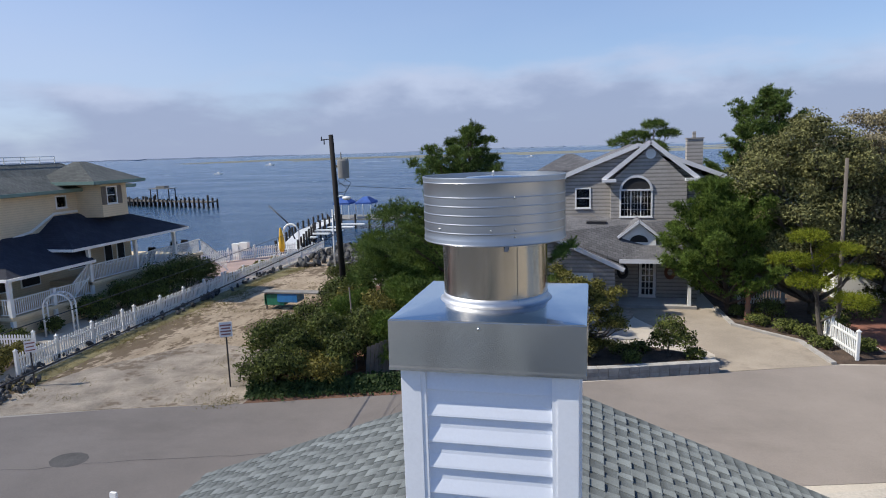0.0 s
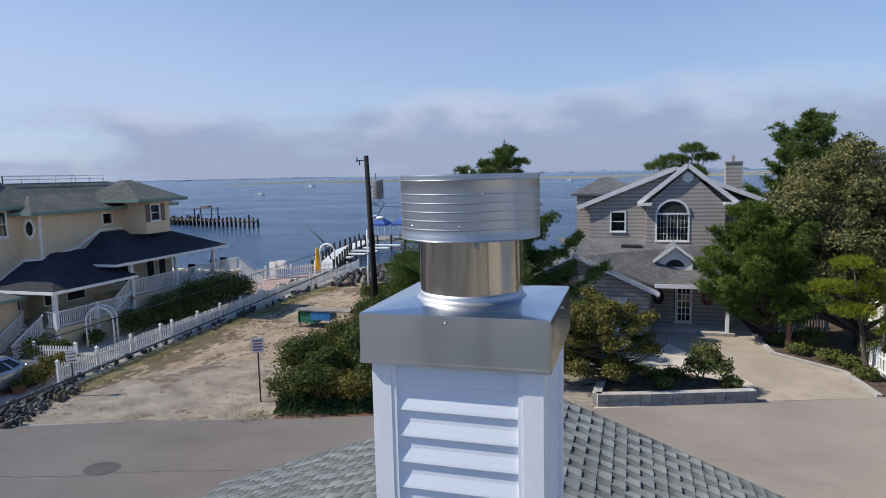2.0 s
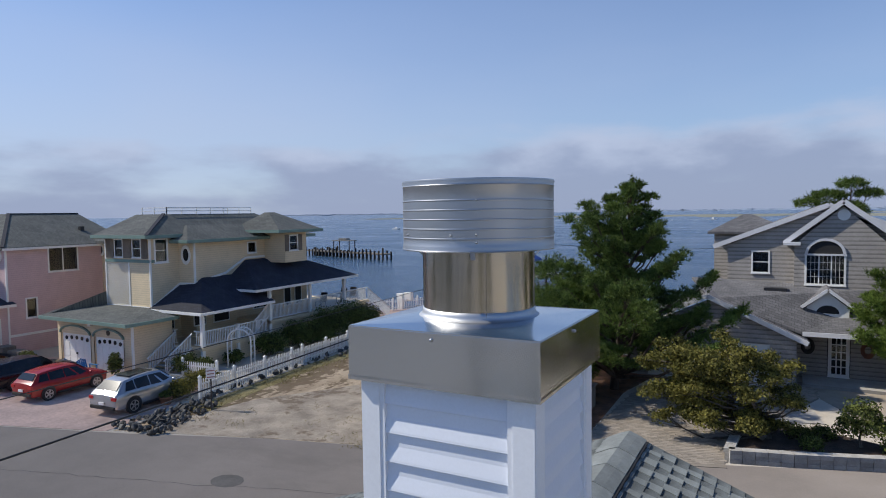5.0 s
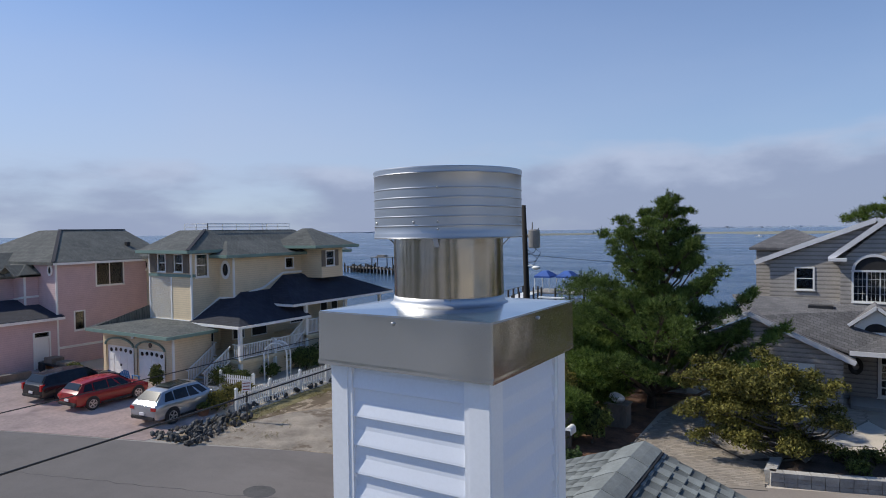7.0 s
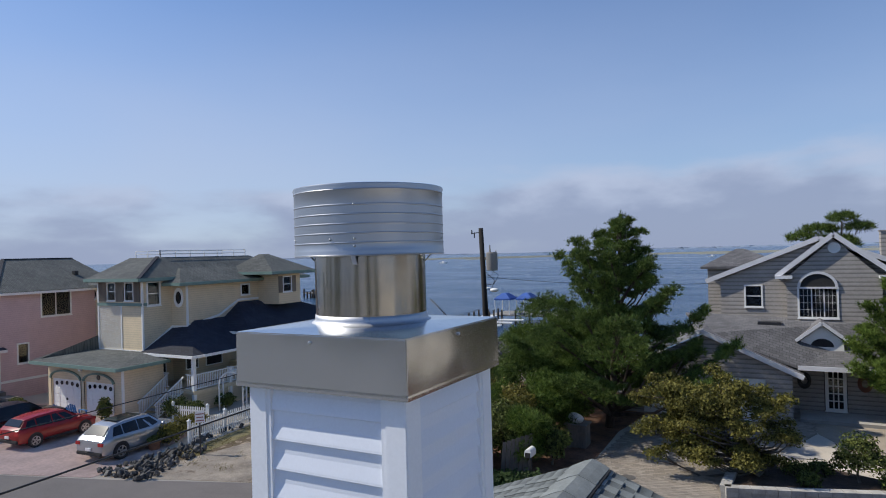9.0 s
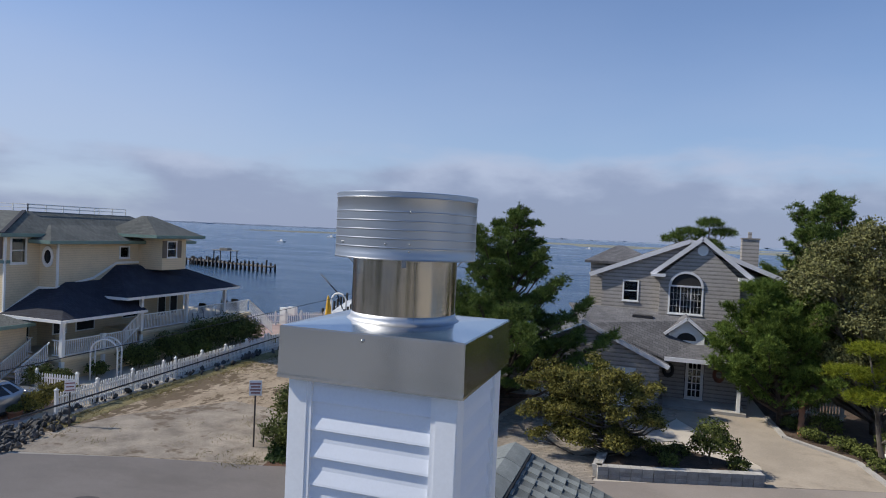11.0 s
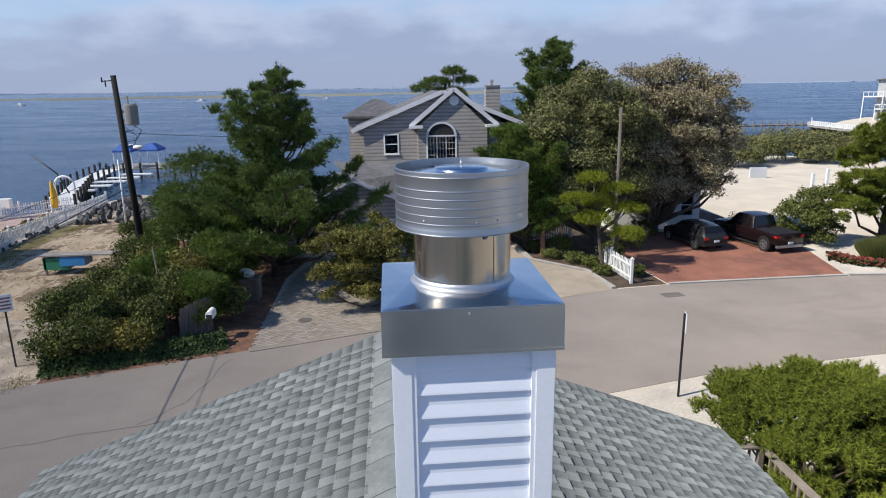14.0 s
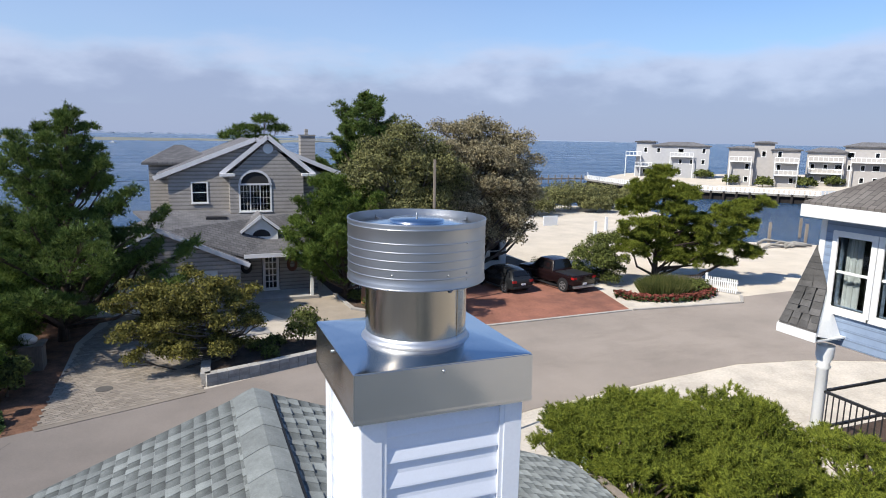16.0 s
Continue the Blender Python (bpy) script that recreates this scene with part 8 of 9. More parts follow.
# ---- cart on the beach lot ----
M["greenpaint"] = mat("green_paint", (0.02, 0.16, 0.09), 0.5)
cart = thing("beach_cart", (-18.2, 32.8, 0), "green and blue beach cart with a plank roof", "cart")
part("body", boxes((-19.2, -17.9, 32.4, 33.4, 0.3, 0.95)), M["greenpaint"], cart)
part("cover", boxes((-18.3, -17.0, 32.35, 33.3, 0.5, 1.0)), M["blueplastic"], cart, "blue tarpaulin cover")
part("plank", boxes((-19.3, -15.2, 32.3, 33.0, 1.05, 1.13)), M["deckwood"], cart)
for x, y in ((-19.1, 32.45), (-15.4, 32.45), (-15.4, 32.9), (-19.1, 33.3)):
    part("leg", boxes((x - 0.05, x + 0.05, y - 0.05, y + 0.05, 0, 1.05)), M["wood"], cart)

# ---- dock, boats and waterfront ----
dock = thing("dock", (-30, 66, -0.9), "white-decked timber dock on dark piles", "dock")
way = [(-28.2, 53.4), (-33.0, 68.0), (-34.6, 79.0)]
for a, b in zip(way, way[1:]):
    a, b = Vector((*a, 0.35)), Vector((*b, 0.35))
    n = int((b - a).length / 0.32)
    side = (b - a).normalized().cross(Vector((0, 0, 1)))
    for i in range(n):
        p = a.lerp(b, (i + 0.5) / n)
        bm = bmesh.new()
        bar(bm, p - side * 0.95, p + side * 0.95, 0.26, 0.06)
        part("plank", bm, M["white"], dock)
    for i in range(int((b - a).length / 2.2) + 1):
        for s in (-1, 1):
            p = a.lerp(b, i * 2.2 / (b - a).length) + side * s * 1.05
            bm = bmesh.new()
            tube(bm, [(p.x, p.y, -3.5), (p.x, p.y, 1.25)], 0.13, 8)
            part("piling", bm, M["polewood"], dock, smooth=True)
bm = boxes((-35, -25, 79, 85, 0.25, 0.4))
part("platform", bm, M["deckwood"], dock)
for i in range(6):
    part("piling", tube(bmesh.new(), [(-35 + 2 * i, 79, -3.5), (-35 + 2 * i, 79, 1.1)], 0.14, 8), M["polewood"], dock, smooth=True)
for i in range(5):
    part("finger", boxes((-32.6 + i * 0.3, -29.2 + i * 0.3, 62 + i * 3.0, 62.7 + i * 3.0, 0.2, 0.34)), M["white"], dock)
M["canopy"] = mat("blue_canvas", (0.03, 0.09, 0.32), 0.8)
for i, (x, y) in enumerate(((-33.0, 80.5), (-30.0, 81))):
    can = thing("boat_canopy", (x, y, 0.4), "bright blue canvas canopy over a boat lift", "canopy", "canopies")
    bm = bmesh.new()
    hip_roof(bm, x - 1.15, x + 1.15, y - 1.4, y + 1.4, 2.6, x - 0.3, x + 0.3, y - 0.5, y + 0.5, 3.3, 0.22)
    part("canvas", bm, M["canopy"], can)
    for dx in (-1.05, 1.05):
        for dy in (-1.3, 1.3):
            part("leg", tube(bmesh.new(), [(x + dx, y + dy, 0.3), (x + dx, y + dy, 2.5)], 0.05, 6), M["white"], can)
M["yellow"] = mat("yellow_canvas", (0.62, 0.36, 0.03), 0.8)
umb = thing("folded_umbrella", (-27.6, 51.2, 0), "folded yellow beach umbrella", "umbrella")
part("canvas", tube(bmesh.new(), [(-27.6, 51.2, 0.5), (-27.6, 51.2, 0.9), (-27.6, 51.2, 1.7), (-27.65, 51.2, 2.6), (-27.65, 51.2, 2.75)], [0.16, 0.28, 0.24, 0.1, 0.03], 9), M["yellow"], umb, smooth=True)
part("pole", tube(bmesh.new(), [(-27.6, 51.2, 0), (-27.6, 51.2, 0.6)], 0.03, 6), M["white"], umb)
single("hoop_gate", tube(bmesh.new(), [(-28.9, 54.2, 0.4), (-28.9, 54.2, 1.9)] + [(-28.1 - 0.8 * math.cos(math.pi * k / 10), 54.2, 1.9 + 0.8 * math.sin(math.pi * k / 10)) for k in range(1, 10)] + [(-27.3, 54.2, 1.9), (-27.3, 54.2, 0.4)], 0.09, 8), M["white"], "white hoop arch at the head of the dock", "arch", smooth=True)
single("davit", tube(bmesh.new(), [(-30.6, 60, 0.4), (-31.4, 60, 2.2), (-33.4, 60, 4.0)], 0.07, 6), M["darkmetal"], "slanting dark boat davit on the dock", "davit", smooth=True)
single("power_box", boxes((-31.6, -31.0, 49.3, 49.7, 0, 1.5), (-30.9, -30.1, 49.4, 49.9, 0.9, 1.6)), M["white"], "white utility pedestal by the bulkhead", "pedestal")
single("bollard", boxes((-33.4, -32.9, 46.0, 46.4, 0, 0.9)), M["black"], "black bin by the waterfront fence", "bin")
pier = thing("pier", (-85, 117, -0.9), "old dark timber pier with tall piles and a boat shelter", "pier")
part("deck", box(bmesh.new(), -16, 13, -1.2, 1.2, 0.15, 0.4, Matrix.Translation((-87.5, 117.4, 0)) @ Matrix.Rotation(-0.28, 4, "Z")), M["wood"], pier)
rr = np.random.default_rng(77)
for i in range(22):
    for s in (-1.2, 1.2):
        q = Matrix.Translation((-87.5, 117.4, 0)) @ Matrix.Rotation(-0.28, 4, "Z") @ Vector((-16 + 29 * i / 21, s, 0))
        part("piling", tube(bmesh.new(), [(q.x, q.y, -3.5), (q.x, q.y, 0.6 + 1.0 * rr.random() ** 2)], 0.2, 7), M["polewood"], pier, smooth=True)
for dx in (-2.2, 2.2):
    for dy in (-1.1, 1.1):
        part("shelter_post", tube(bmesh.new(), [(-89.5 + dx, 118 + dy, 0.3), (-89.5 + dx, 118 + dy, 2.9)], 0.12, 6), M["polewood"], pier)
part("shelter_roof", boxes((-92.1, -86.9, 116.6, 119.4, 2.9, 3.05), (-90.5, -88.5, 117.2, 118.8, 3.05, 3.5)), M["deckwood"], pier)
for i, (x, y, s) in enumerate(((-300, 560, 2.0), (-60, 640, 1.6), (-210, 330, 1.2))):
    boat = thing("motor_boat", (x, y, -0.9), "small white motor boat far out on the bay", "boat", "boats")
    bm = bmesh.new()
    v = [bm.verts.new((x + a * s, y + b_ * s, -0.9 + c * s)) for a, b_, c in ((-2, -0.8, -0.2), (1.4, -0.8, -0.2), (2.6, 0, 0.6), (1.4, 0.8, -0.2), (-2, 0.8, -0.2), (-2, -0.9, 0.55), (1.4, -0.9, 0.6), (1.4, 0.9, 0.6), (-2, 0.9, 0.55))]
    for f_ in ((0, 1, 6, 5), (1, 2, 6), (2, 3, 7), (3, 4, 8, 7), (4, 0, 5, 8), (5, 6, 7, 8), (6, 2, 7)):
        bm.faces.new([v[k] for k in f_])
    part("hull", bm, M["white"], boat)
    part("cabin", boxes((x - 0.5 * s, x + 0.5 * s, y - 0.4 * s, y + 0.4 * s, -0.9 + 0.55 * s, -0.9 + 1.3 * s)), M["white"], boat)
bm = bmesh.new()
bm.faces.new([bm.verts.new(p) for p in ((-60, 641, -0.86), (-62, 639.0, -0.86), (-112, 636, -0.86), (-112, 644, -0.86))])
single("wake", bm, M["white"], "white foaming wake behind the far motor boat", "wake", kind="structure")

# ---- white cottage under the olive trees ----
cot = thing("cottage", (19, 42, 0), "low white-walled cottage half hidden under the trees", "house")
bm = bmesh.new()
wall(bm, (14.2, 38.6), ax, 6.2, 0, 2.9, 0.2, [(4.9, 5.7, 0.9, 2.3)])
wall(bm, (20.4, 38.6), ay, 7, 0, 2.9, 0.2)
wall(bm, (14.2, 45.6), (0, -1), 7, 0, 2.9, 0.2)
part("wall", bm, M["white"], cot)
window_in(cot, (14.2, 38.6), ax, (4.9, 5.7, 0.9, 2.3), (1, 2))
part("roof", hip_roof(bmesh.new(), 13.8, 20.9, 38.1, 46, 3.0, 16, 18.6, 41.5, 42.5, 4.8), M["roofgrey"], cot)

# ---- flower bed on the road corner ----
rr = np.random.default_rng(15)
ang = rr.uniform(math.pi * 0.95, math.pi * 2.0, 2600)
rad = 3.1 + rr.normal(size=2600) * 0.2
p = np.stack([27.2 + rad * np.cos(ang) * 1.05, 29.7 + rad * np.sin(ang) * 0.66, 0.12 + 0.28 * rr.random(2600)], 1)
M["begonia"] = leafy("red_flowers", (0.10, 0.03, 0.02), (0.36, 0.11, 0.085), 0.2)
tagged(new("flower_border", array_mesh("flower_border", leaf_faces(rr, p, np.tile([0, 0, 1.0], (len(p), 1)), 0.085, 0.9), 4, M["begonia"])), "border of red and pink bedding flowers on dark foliage", "flowers", kind="stuff")
p2 = p[:1600] + rr.normal(size=(1600, 3)) * [0.1, 0.1, 0.02] - [0, 0, 0.08]
tagged(new("flower_leaves", array_mesh("flower_leaves", leaf_faces(rr, p2, np.tile([0, 0, 1.0], (1600, 1)), 0.09, 0.9), 4, M["ivy"])), "dark leaves under the bedding flowers", "plants", kind="stuff")
n = 7000
a = rr.random(n) * 6.28
q = rr.random(n) ** 0.5
base = np.stack([27.6 + 1.9 * q * np.cos(a), 29.9 + 1.2 * q * np.sin(a), 0 * a + 0.05], 1)
tip = base + np.stack([0.5 * q * np.cos(a), 0.4 * q * np.sin(a), (1.05 - 0.35 * q ** 2) * (0.8 + 0.4 * rr.random(n))], 1)
sd = unit(rr, n) * 0.018
M["grass"] = leafy("fountain_grass", (0.05, 0.075, 0.02), (0.2, 0.2, 0.07), 0.3)
tagged(new("ornamental_grass", array_mesh("ornamental_grass", np.stack([base - sd, base + sd, tip], 1).reshape(-1, 3), 3, M["grass"])), "mounded clump of green ornamental grass", "grass", kind="stuff")
plant("round_shrub", (29.4, 29.0, 0), [(29.4, 29.0, 0.5, 0.8, 0.7, 0.5)], "low dark shrub beside the ornamental grass", "shrub", M["shrub"], M["greybark"], "leaf", 1500, 0.06, 44, 0.03)
for i, (x, y, r, h) in enumerate(((44, 72, 3.0, 3.6), (48.5, 73.5, 3.4, 4.2), (53, 74, 3.2, 3.8), (57, 73, 2.4, 3.2), (40, 69, 2.6, 3.0), (50.5, 70.5, 2.2, 2.4))):
    plant("dune_shrub", (x, y, 0), [(x, y, h * 0.5, r, r, h * 0.5), (x + r * 0.6, y, h * 0.4, r * 0.6, r * 0.6, h * 0.4), (x - r * 0.6, y, h * 0.45, r * 0.6, r * 0.6, h * 0.4)], "grey-green wild dune shrub on the beach", "shrub", M["olive"], M["greybark"], "leaf", 7000, 0.13, 160 + i, 0.06, group="dune shrubs")
for i, (x, y) in enumerate(((41, 55), (37.5, 52))):
    single("beach_post", boxes((x - 0.12, x + 0.12, y - 0.12, y + 0.12, 0, 1.5)), M["white"], "white timber post on the beach", "post", "beach posts")
single("beach_screen", boxes((36.2, 38.0, 60, 60.15, 0, 1.1)), M["white"], "short white board screen on the beach", "screen")
rr = np.random.default_rng(31)
for i in range(7):
    x, y = 49.5 + 3.5 * rr.random(), 40.5 + 3 * rr.random()
    single("driftwood", tube(bmesh.new(), [(x - 1.2, y, 0.12), (x, y + 0.3, 0.3), (x + 1.3, y - 0.2, 0.15)], [0.12, 0.16, 0.1], 7), M["deckwood"], "pale bleached driftwood log on the sand", "log", "driftwood", smooth=True)
for i, (x, y) in enumerate(((57, 48), (60, 46), (64, 50))):
    single("mooring_pile", tube(bmesh.new(), [(x, y, -3.5), (x, y, 1.3)], 0.16, 8), M["wood"], "weathered mooring pile standing in the lagoon", "pile", "mooring piles", smooth=True)

# ---- houses across the lagoon ----


def beach_house(x, y, w, d, colour, roofm, steps, label, seed):
    hs = thing("beach_house", (x + w / 2, y + d / 2, 0), label, "house", "beach houses")
    rr = np.random.default_rng(seed)
    for i, (u0, u1, z0, z1, dy) in enumerate(steps):
        bm = bmesh.new()
        holes = []
        n = max(int((u1 - u0) / 2.6), 1)
        zz = z0 + 0.9
        while zz + 1.5 < z1 + 0.4:
            for k in range(n):
                if rr.random() < 0.7:
                    uc = (u1 - u0) * (k + 0.5) / n
                    hw = 0.36 + 0.3 * (rr.random() < 0.4)
                    holes.append((uc - hw, uc + hw, zz, zz + 1.15))
            zz += 2.9
        wall(bm, (x + u0, y + dy), ax, u1 - u0, z0, z1, 0.25, holes)
        wall(bm, (x + u1, y + dy), ay, d - dy, z0, z1, 0.25)
        wall(bm, (x + u0, y + d), (0, -1), d - dy, z0, z1, 0.25)
        part("wall", bm, colour, hs)
        for h in holes:
            window_in(hs, (x + u0, y + dy), ax, h, (1, 1), 0.14)
        part("roof", hip_roof(bmesh.new(), x + u0 - 0.5, x + u1 + 0.5, y + dy - 0.5, y + d + 0.5, z1, x + u0 + (u1 - u0) * 0.3, x + u0 + (u1 - u0) * 0.7, y + dy + d * 0.35, y + d * 0.7, z1 + (0.95 if u1 - u0 > 6 else 0.3), 0.25), roofm, hs)
    return hs


M["farwhite"] = mat("white_shakes", (0.44, 0.44, 0.45), 0.8, var=0.05, bump=0)
M["fargrey"] = mat("pale_grey_shakes", (0.42, 0.395, 0.375), 0.8, var=0.05, bump=0)
def decks_on(hs, rows):
    for x0, x1, y0, y1, z0 in rows:
        dk = part("balcony", boxes((x0, x1, y0, y1, z0 - 0.25, z0)), M["white"], hs)
        part("hand_rail", boxes((x0, x1, y0, y0 + 0.1, z0 + 0.9, z0 + 1.05)), M["white"], dk)
        n = int((x1 - x0) / 0.9)
        for k in range(n + 1):
            x = x0 + (x1 - x0 - 0.1) * k / n
            part("baluster", boxes((x, x + 0.1, y0, y0 + 0.1, z0, z0 + 0.9)), M["white"], dk)
        for x in (x0, x1 - 0.2):
            part("deck_post", boxes((x, x + 0.2, y0, y0 + 0.2, 0, z0 - 0.25)), M["white"], hs)


for (cx, cy), w, turn_deg, steps, decks, colour, label in (
        ((125.4, 142.2), 19, -41, [(4.5, 19, 0, 8.7, 0), (0, 5, 0, 9.6, 1.5)], [(0, 4.5, -1.6, 1.5, 2.9), (-2.6, 1.5, -1.6, 1.5, 5.8), (9, 15, -1.4, 0, 5.8)], "farwhite", "three-storey white beach house across the lagoon with stepped balconies"),
        ((124.0, 110.0), 14.6, -48, [(0, 5.4, 0, 8.6, 0), (5.2, 9.4, 0, 9.9, 1.2), (9.2, 14.6, 0, 8.4, 0.4)], [(0.3, 5, -1.5, 0, 5.6), (9.6, 14.4, -1.2, 0.4, 2.8), (9.6, 14.4, -1.2, 0.4, 5.6)], "fargrey", "pale grey beach house across the lagoon with a tall middle bay"),
        ((146.2, 104.8), 18, -54, [(0, 8, 0, 8.0, 0), (7.6, 18, 0, 9.4, 1.0)], [(0.4, 7.6, -1.6, 0, 3.0), (0.4, 7.6, -1.6, 0, 5.8), (9, 17, -0.8, 1.0, 5.8)], "fargrey", "pale grey beach house across the lagoon with long decks")):
    x0, y0 = cx - w / 2, cy - 4
    hs = beach_house(x0, y0, w, 8, M[colour], M["roofgrey"], steps, label, int(w))
    decks_on(hs, [(x0 + a_, x0 + b_, y0 + c_, y0 + d_, e_) for a_, b_, c_, d_, e_ in decks])
    hs.rotation_euler = (0, 0, radians(turn_deg))
bulk = thing("bulkhead_dock", (105, 110, -0.9), "white-railed timber dock on piles along the far shore", "dock")
line = [(96, 138), (88, 126), (86, 110), (89.5, 96), (98.5, 86), (104, 79), (122, 74), (150, 61)]
for a, b in zip(line, line[1:]):
    a, b = Vector((*a, 0)), Vector((*b, 0))
    bm = bmesh.new()
    bar(bm, a + Vector((-1, -1, 0.5)), b + Vector((-1, -1, 0.5)), 2.6, 0.3)
    part("deck", bm, M["deckwood"], bulk)
    part("bulkhead", bar(bmesh.new(), a + Vector((-1.6, -1.2, -0.6)), b + Vector((-1.6, -1.2, -0.6)), 0.2, 1.8), M["polewood"], bulk, "dark timber bulkhead")
    bm = bmesh.new()
    bar(bm, a + Vector((-2, -1.5, 1.55)), b + Vector((-2, -1.5, 1.55)), 0.12, 0.14)
    bar(bm, a + Vector((-2, -1.5, 0.8)), b + Vector((-2, -1.5, 0.8)), 0.12, 0.1)
    rail_ob = part("rail", bm, M["white"], bulk)
    nb_ = int((b - a).length / 0.75)
    board_me = mesh_of("rail_board", [(-0.24, -0.04, 0.7), (0.24, -0.04, 0.7), (0.24, -0.04, 1.6), (-0.24, -0.04, 1.6), (-0.24, 0.0, 0.7), (0.24, 0.0, 0.7), (0.24, 0.0, 1.6), (-0.24, 0.0, 1.6)],
                       [(0, 1, 2, 3), (7, 6, 5, 4), (3, 2, 6, 7), (0, 4, 5, 1), (1, 5, 6, 2), (0, 3, 7, 4)], M["white"])
    for i in range(nb_):
        p = a.lerp(b, (i + 0.5) / nb_) + Vector((-2, -1.58, 0))
        ob = hang(new("rail_board", board_me), rail_ob)
        ob.location, ob.rotation_euler = p, (0, 0, math.atan2((b - a).y, (b - a).x))
    for i in range(int((b - a).length / 2.2)):
        p = a.lerp(b, i * 2.2 / (b - a).length) + Vector((-2.0, -1.6, 0))
        part("piling", tube(bmesh.new(), [(p.x, p.y - 0.2, -3.5), (p.x, p.y - 0.2, 0.75)], 0.2, 6), M["polewood"], bulk, smooth=True)
low_pier = thing("pier", (72, 133, -0.9), "long low timber pier reaching out from the far shore", "pier")
part("deck", box(bmesh.new(), 0, 36, -0.8, 0.8, 0.1, 0.4, Matrix.Translation((54, 133, 0))), M["wood"], low_pier)
for i in range(20):
    part("piling", tube(bmesh.new(), [(54 + 1.85 * i, 132, -3.5), (54 + 1.85 * i, 132, 1.2)], 0.16, 6), M["wood"], low_pier)
for i, (x, y, r) in enumerate(((117, 112, 2.2), (119, 105, 1.8), (127, 101, 2.2), (132, 108, 2.0), (140, 104, 2.2), (118, 140, 2.6), (128, 133, 2.4), (150, 96, 2.0))):
    plant("shore_shrub", (x, y, 0), [(x, y, 1.3, r, r * 0.8, 1.2), (x + r, y, 1.0, r * 0.6, r * 0.6, 0.9)], "dark green shrub in front of the beach houses", "shrub", M["shrub"], M["greybark"], "leaf", 900, 0.3, 180 + i, 0.1, group="shore shrubs")

# ---- blue-grey neighbour on posts ----
nb = thing("house", (15, 4, 0), "blue-grey sided neighbour house raised on white posts", "house")
NX, NY = 11.8, 7.45
M["pentgrey"] = mat("weathered_grey_shingle", (0.105, 0.1, 0.095), 0.92, scale=3, fine=60, var=0.2, bump=0.5, piece=0.3)
bm = bmesh.new()
nh = [(0.43, 1.16, 6.21, 7.71), (1.42, 2.15, 6.21, 7.71), (4.2, 5.2, 6.21, 7.71)]
wall(bm, (NX, NY), (0, -1), 9.0, 5.6, 8.1, 0.2, nh)
wall(bm, (NX + 9, NY), (-1, 0), 9.0, 5.6, 8.1, 0.2)
wall(bm, (NX + 9, NY - 9), ay, 9.0, 5.6, 8.1, 0.2)
part("wall", bm, M["bluesiding"], nb, "blue-grey lapped siding")
for h in nh:
    nw = window_in(nb, (NX, NY), (0, -1), h, (1, 2), 0.12)
    for k in range(5):
        part("curtain", boxes((NX + 0.3 + 0.03 * (k % 2), NX + 0.33 + 0.03 * (k % 2), NY - h[0] - 0.07 * (k + 1), NY - h[0] - 0.07 * k, 6.1, 7.8)), M["curtain"], nw, "pale curtain drawn aside")
part("corner_board", boxes((NX - 0.02, NX, NY - 0.13, NY, 5.6, 8.1)), M["white"], nb)
part("skirt_board", boxes((NX - 0.03, NX, NY - 9, NY, 5.42, 5.6)), M["bluesiding"], nb)
part("floor", boxes((NX, NX + 9, NY - 9, NY, 5.4, 5.6)), M["white"], nb)
part("roof", hip_roof(bmesh.new(), NX - 0.5, NX + 9.5, NY - 9.5, NY + 0.11, 8.42, NX + 4.2, NX + 5, NY - 5, NY - 4.4, 11.0, 0.1), M["roofbrown"], nb, "driftwood-grey shingle roof")
part("soffit", boxes((NX - 0.48, NX, NY - 9.5, NY + 0.09, 8.08, 8.12)), M["white"], nb)
part("fascia", boxes((NX - 0.53, NX - 0.49, NY - 9.5, NY + 0.13, 8.1, 8.36)), M["white"], nb)
part("fascia", boxes((NX - 0.49, NX + 9.5, NY + 0.09, NY + 0.13, 8.1, 8.36)), M["white"], nb)
pa, pb, pc, pd_ = (NX, NY + 0.05, 7.47), (10.9, NY + 0.05, 5.83), (10.9, 6.6, 5.83), (NX - 0.02, 7.14, 6.6)
bm = bmesh.new()
plate(bm, [pa, pb, pd_], 0.09)
plate(bm, [pb, pc, pd_], 0.09)
pent = part("pent_roof", bm, M["pentgrey"], nb, "steep shingled skirt roof at the corner")
rr = np.random.default_rng(88)
va, vb, vc, vd = (Vector(q) for q in (pa, pb, pc, pd_))
nn = 13
for k in range(nn):
    f0, f1 = k / nn, min((k + 1.5) / nn, 1.0)
    def ends(f):
        return vb.lerp(va, f), (vc.lerp(vd, f * 2) if f < 0.5 else vd.lerp(va, f * 2 - 1))
    (l0, r0), (l1, r1) = ends(f0), ends(f1)
    m = max(int((r0 - l0).length / 0.19), 1)
    for i in range(m):
        s0, s1 = (i + 0.02 + 0.2 * rr.random() * (i > 0)) / m, (i + 0.98) / m
        q = [l0.lerp(r0, s0), l0.lerp(r0, s1), l1.lerp(r1, s1), l1.lerp(r1, s0)]
        out = (q[1] - q[0]).cross(q[3] - q[0]).normalized()
        if out.x > 0:
            out = -out
        t = 0.012 + 0.012 * rr.random()
        vs = [q[0] + out * t, q[1] + out * t, q[2] + out * 0.004, q[3] + out * 0.004, q[0], q[1]]
        hang(new("shingle", mesh_of("shingle", vs, [(0, 1, 2, 3), (4, 5, 1, 0)], M["pentgrey"])), pent)
bm = bmesh.new()
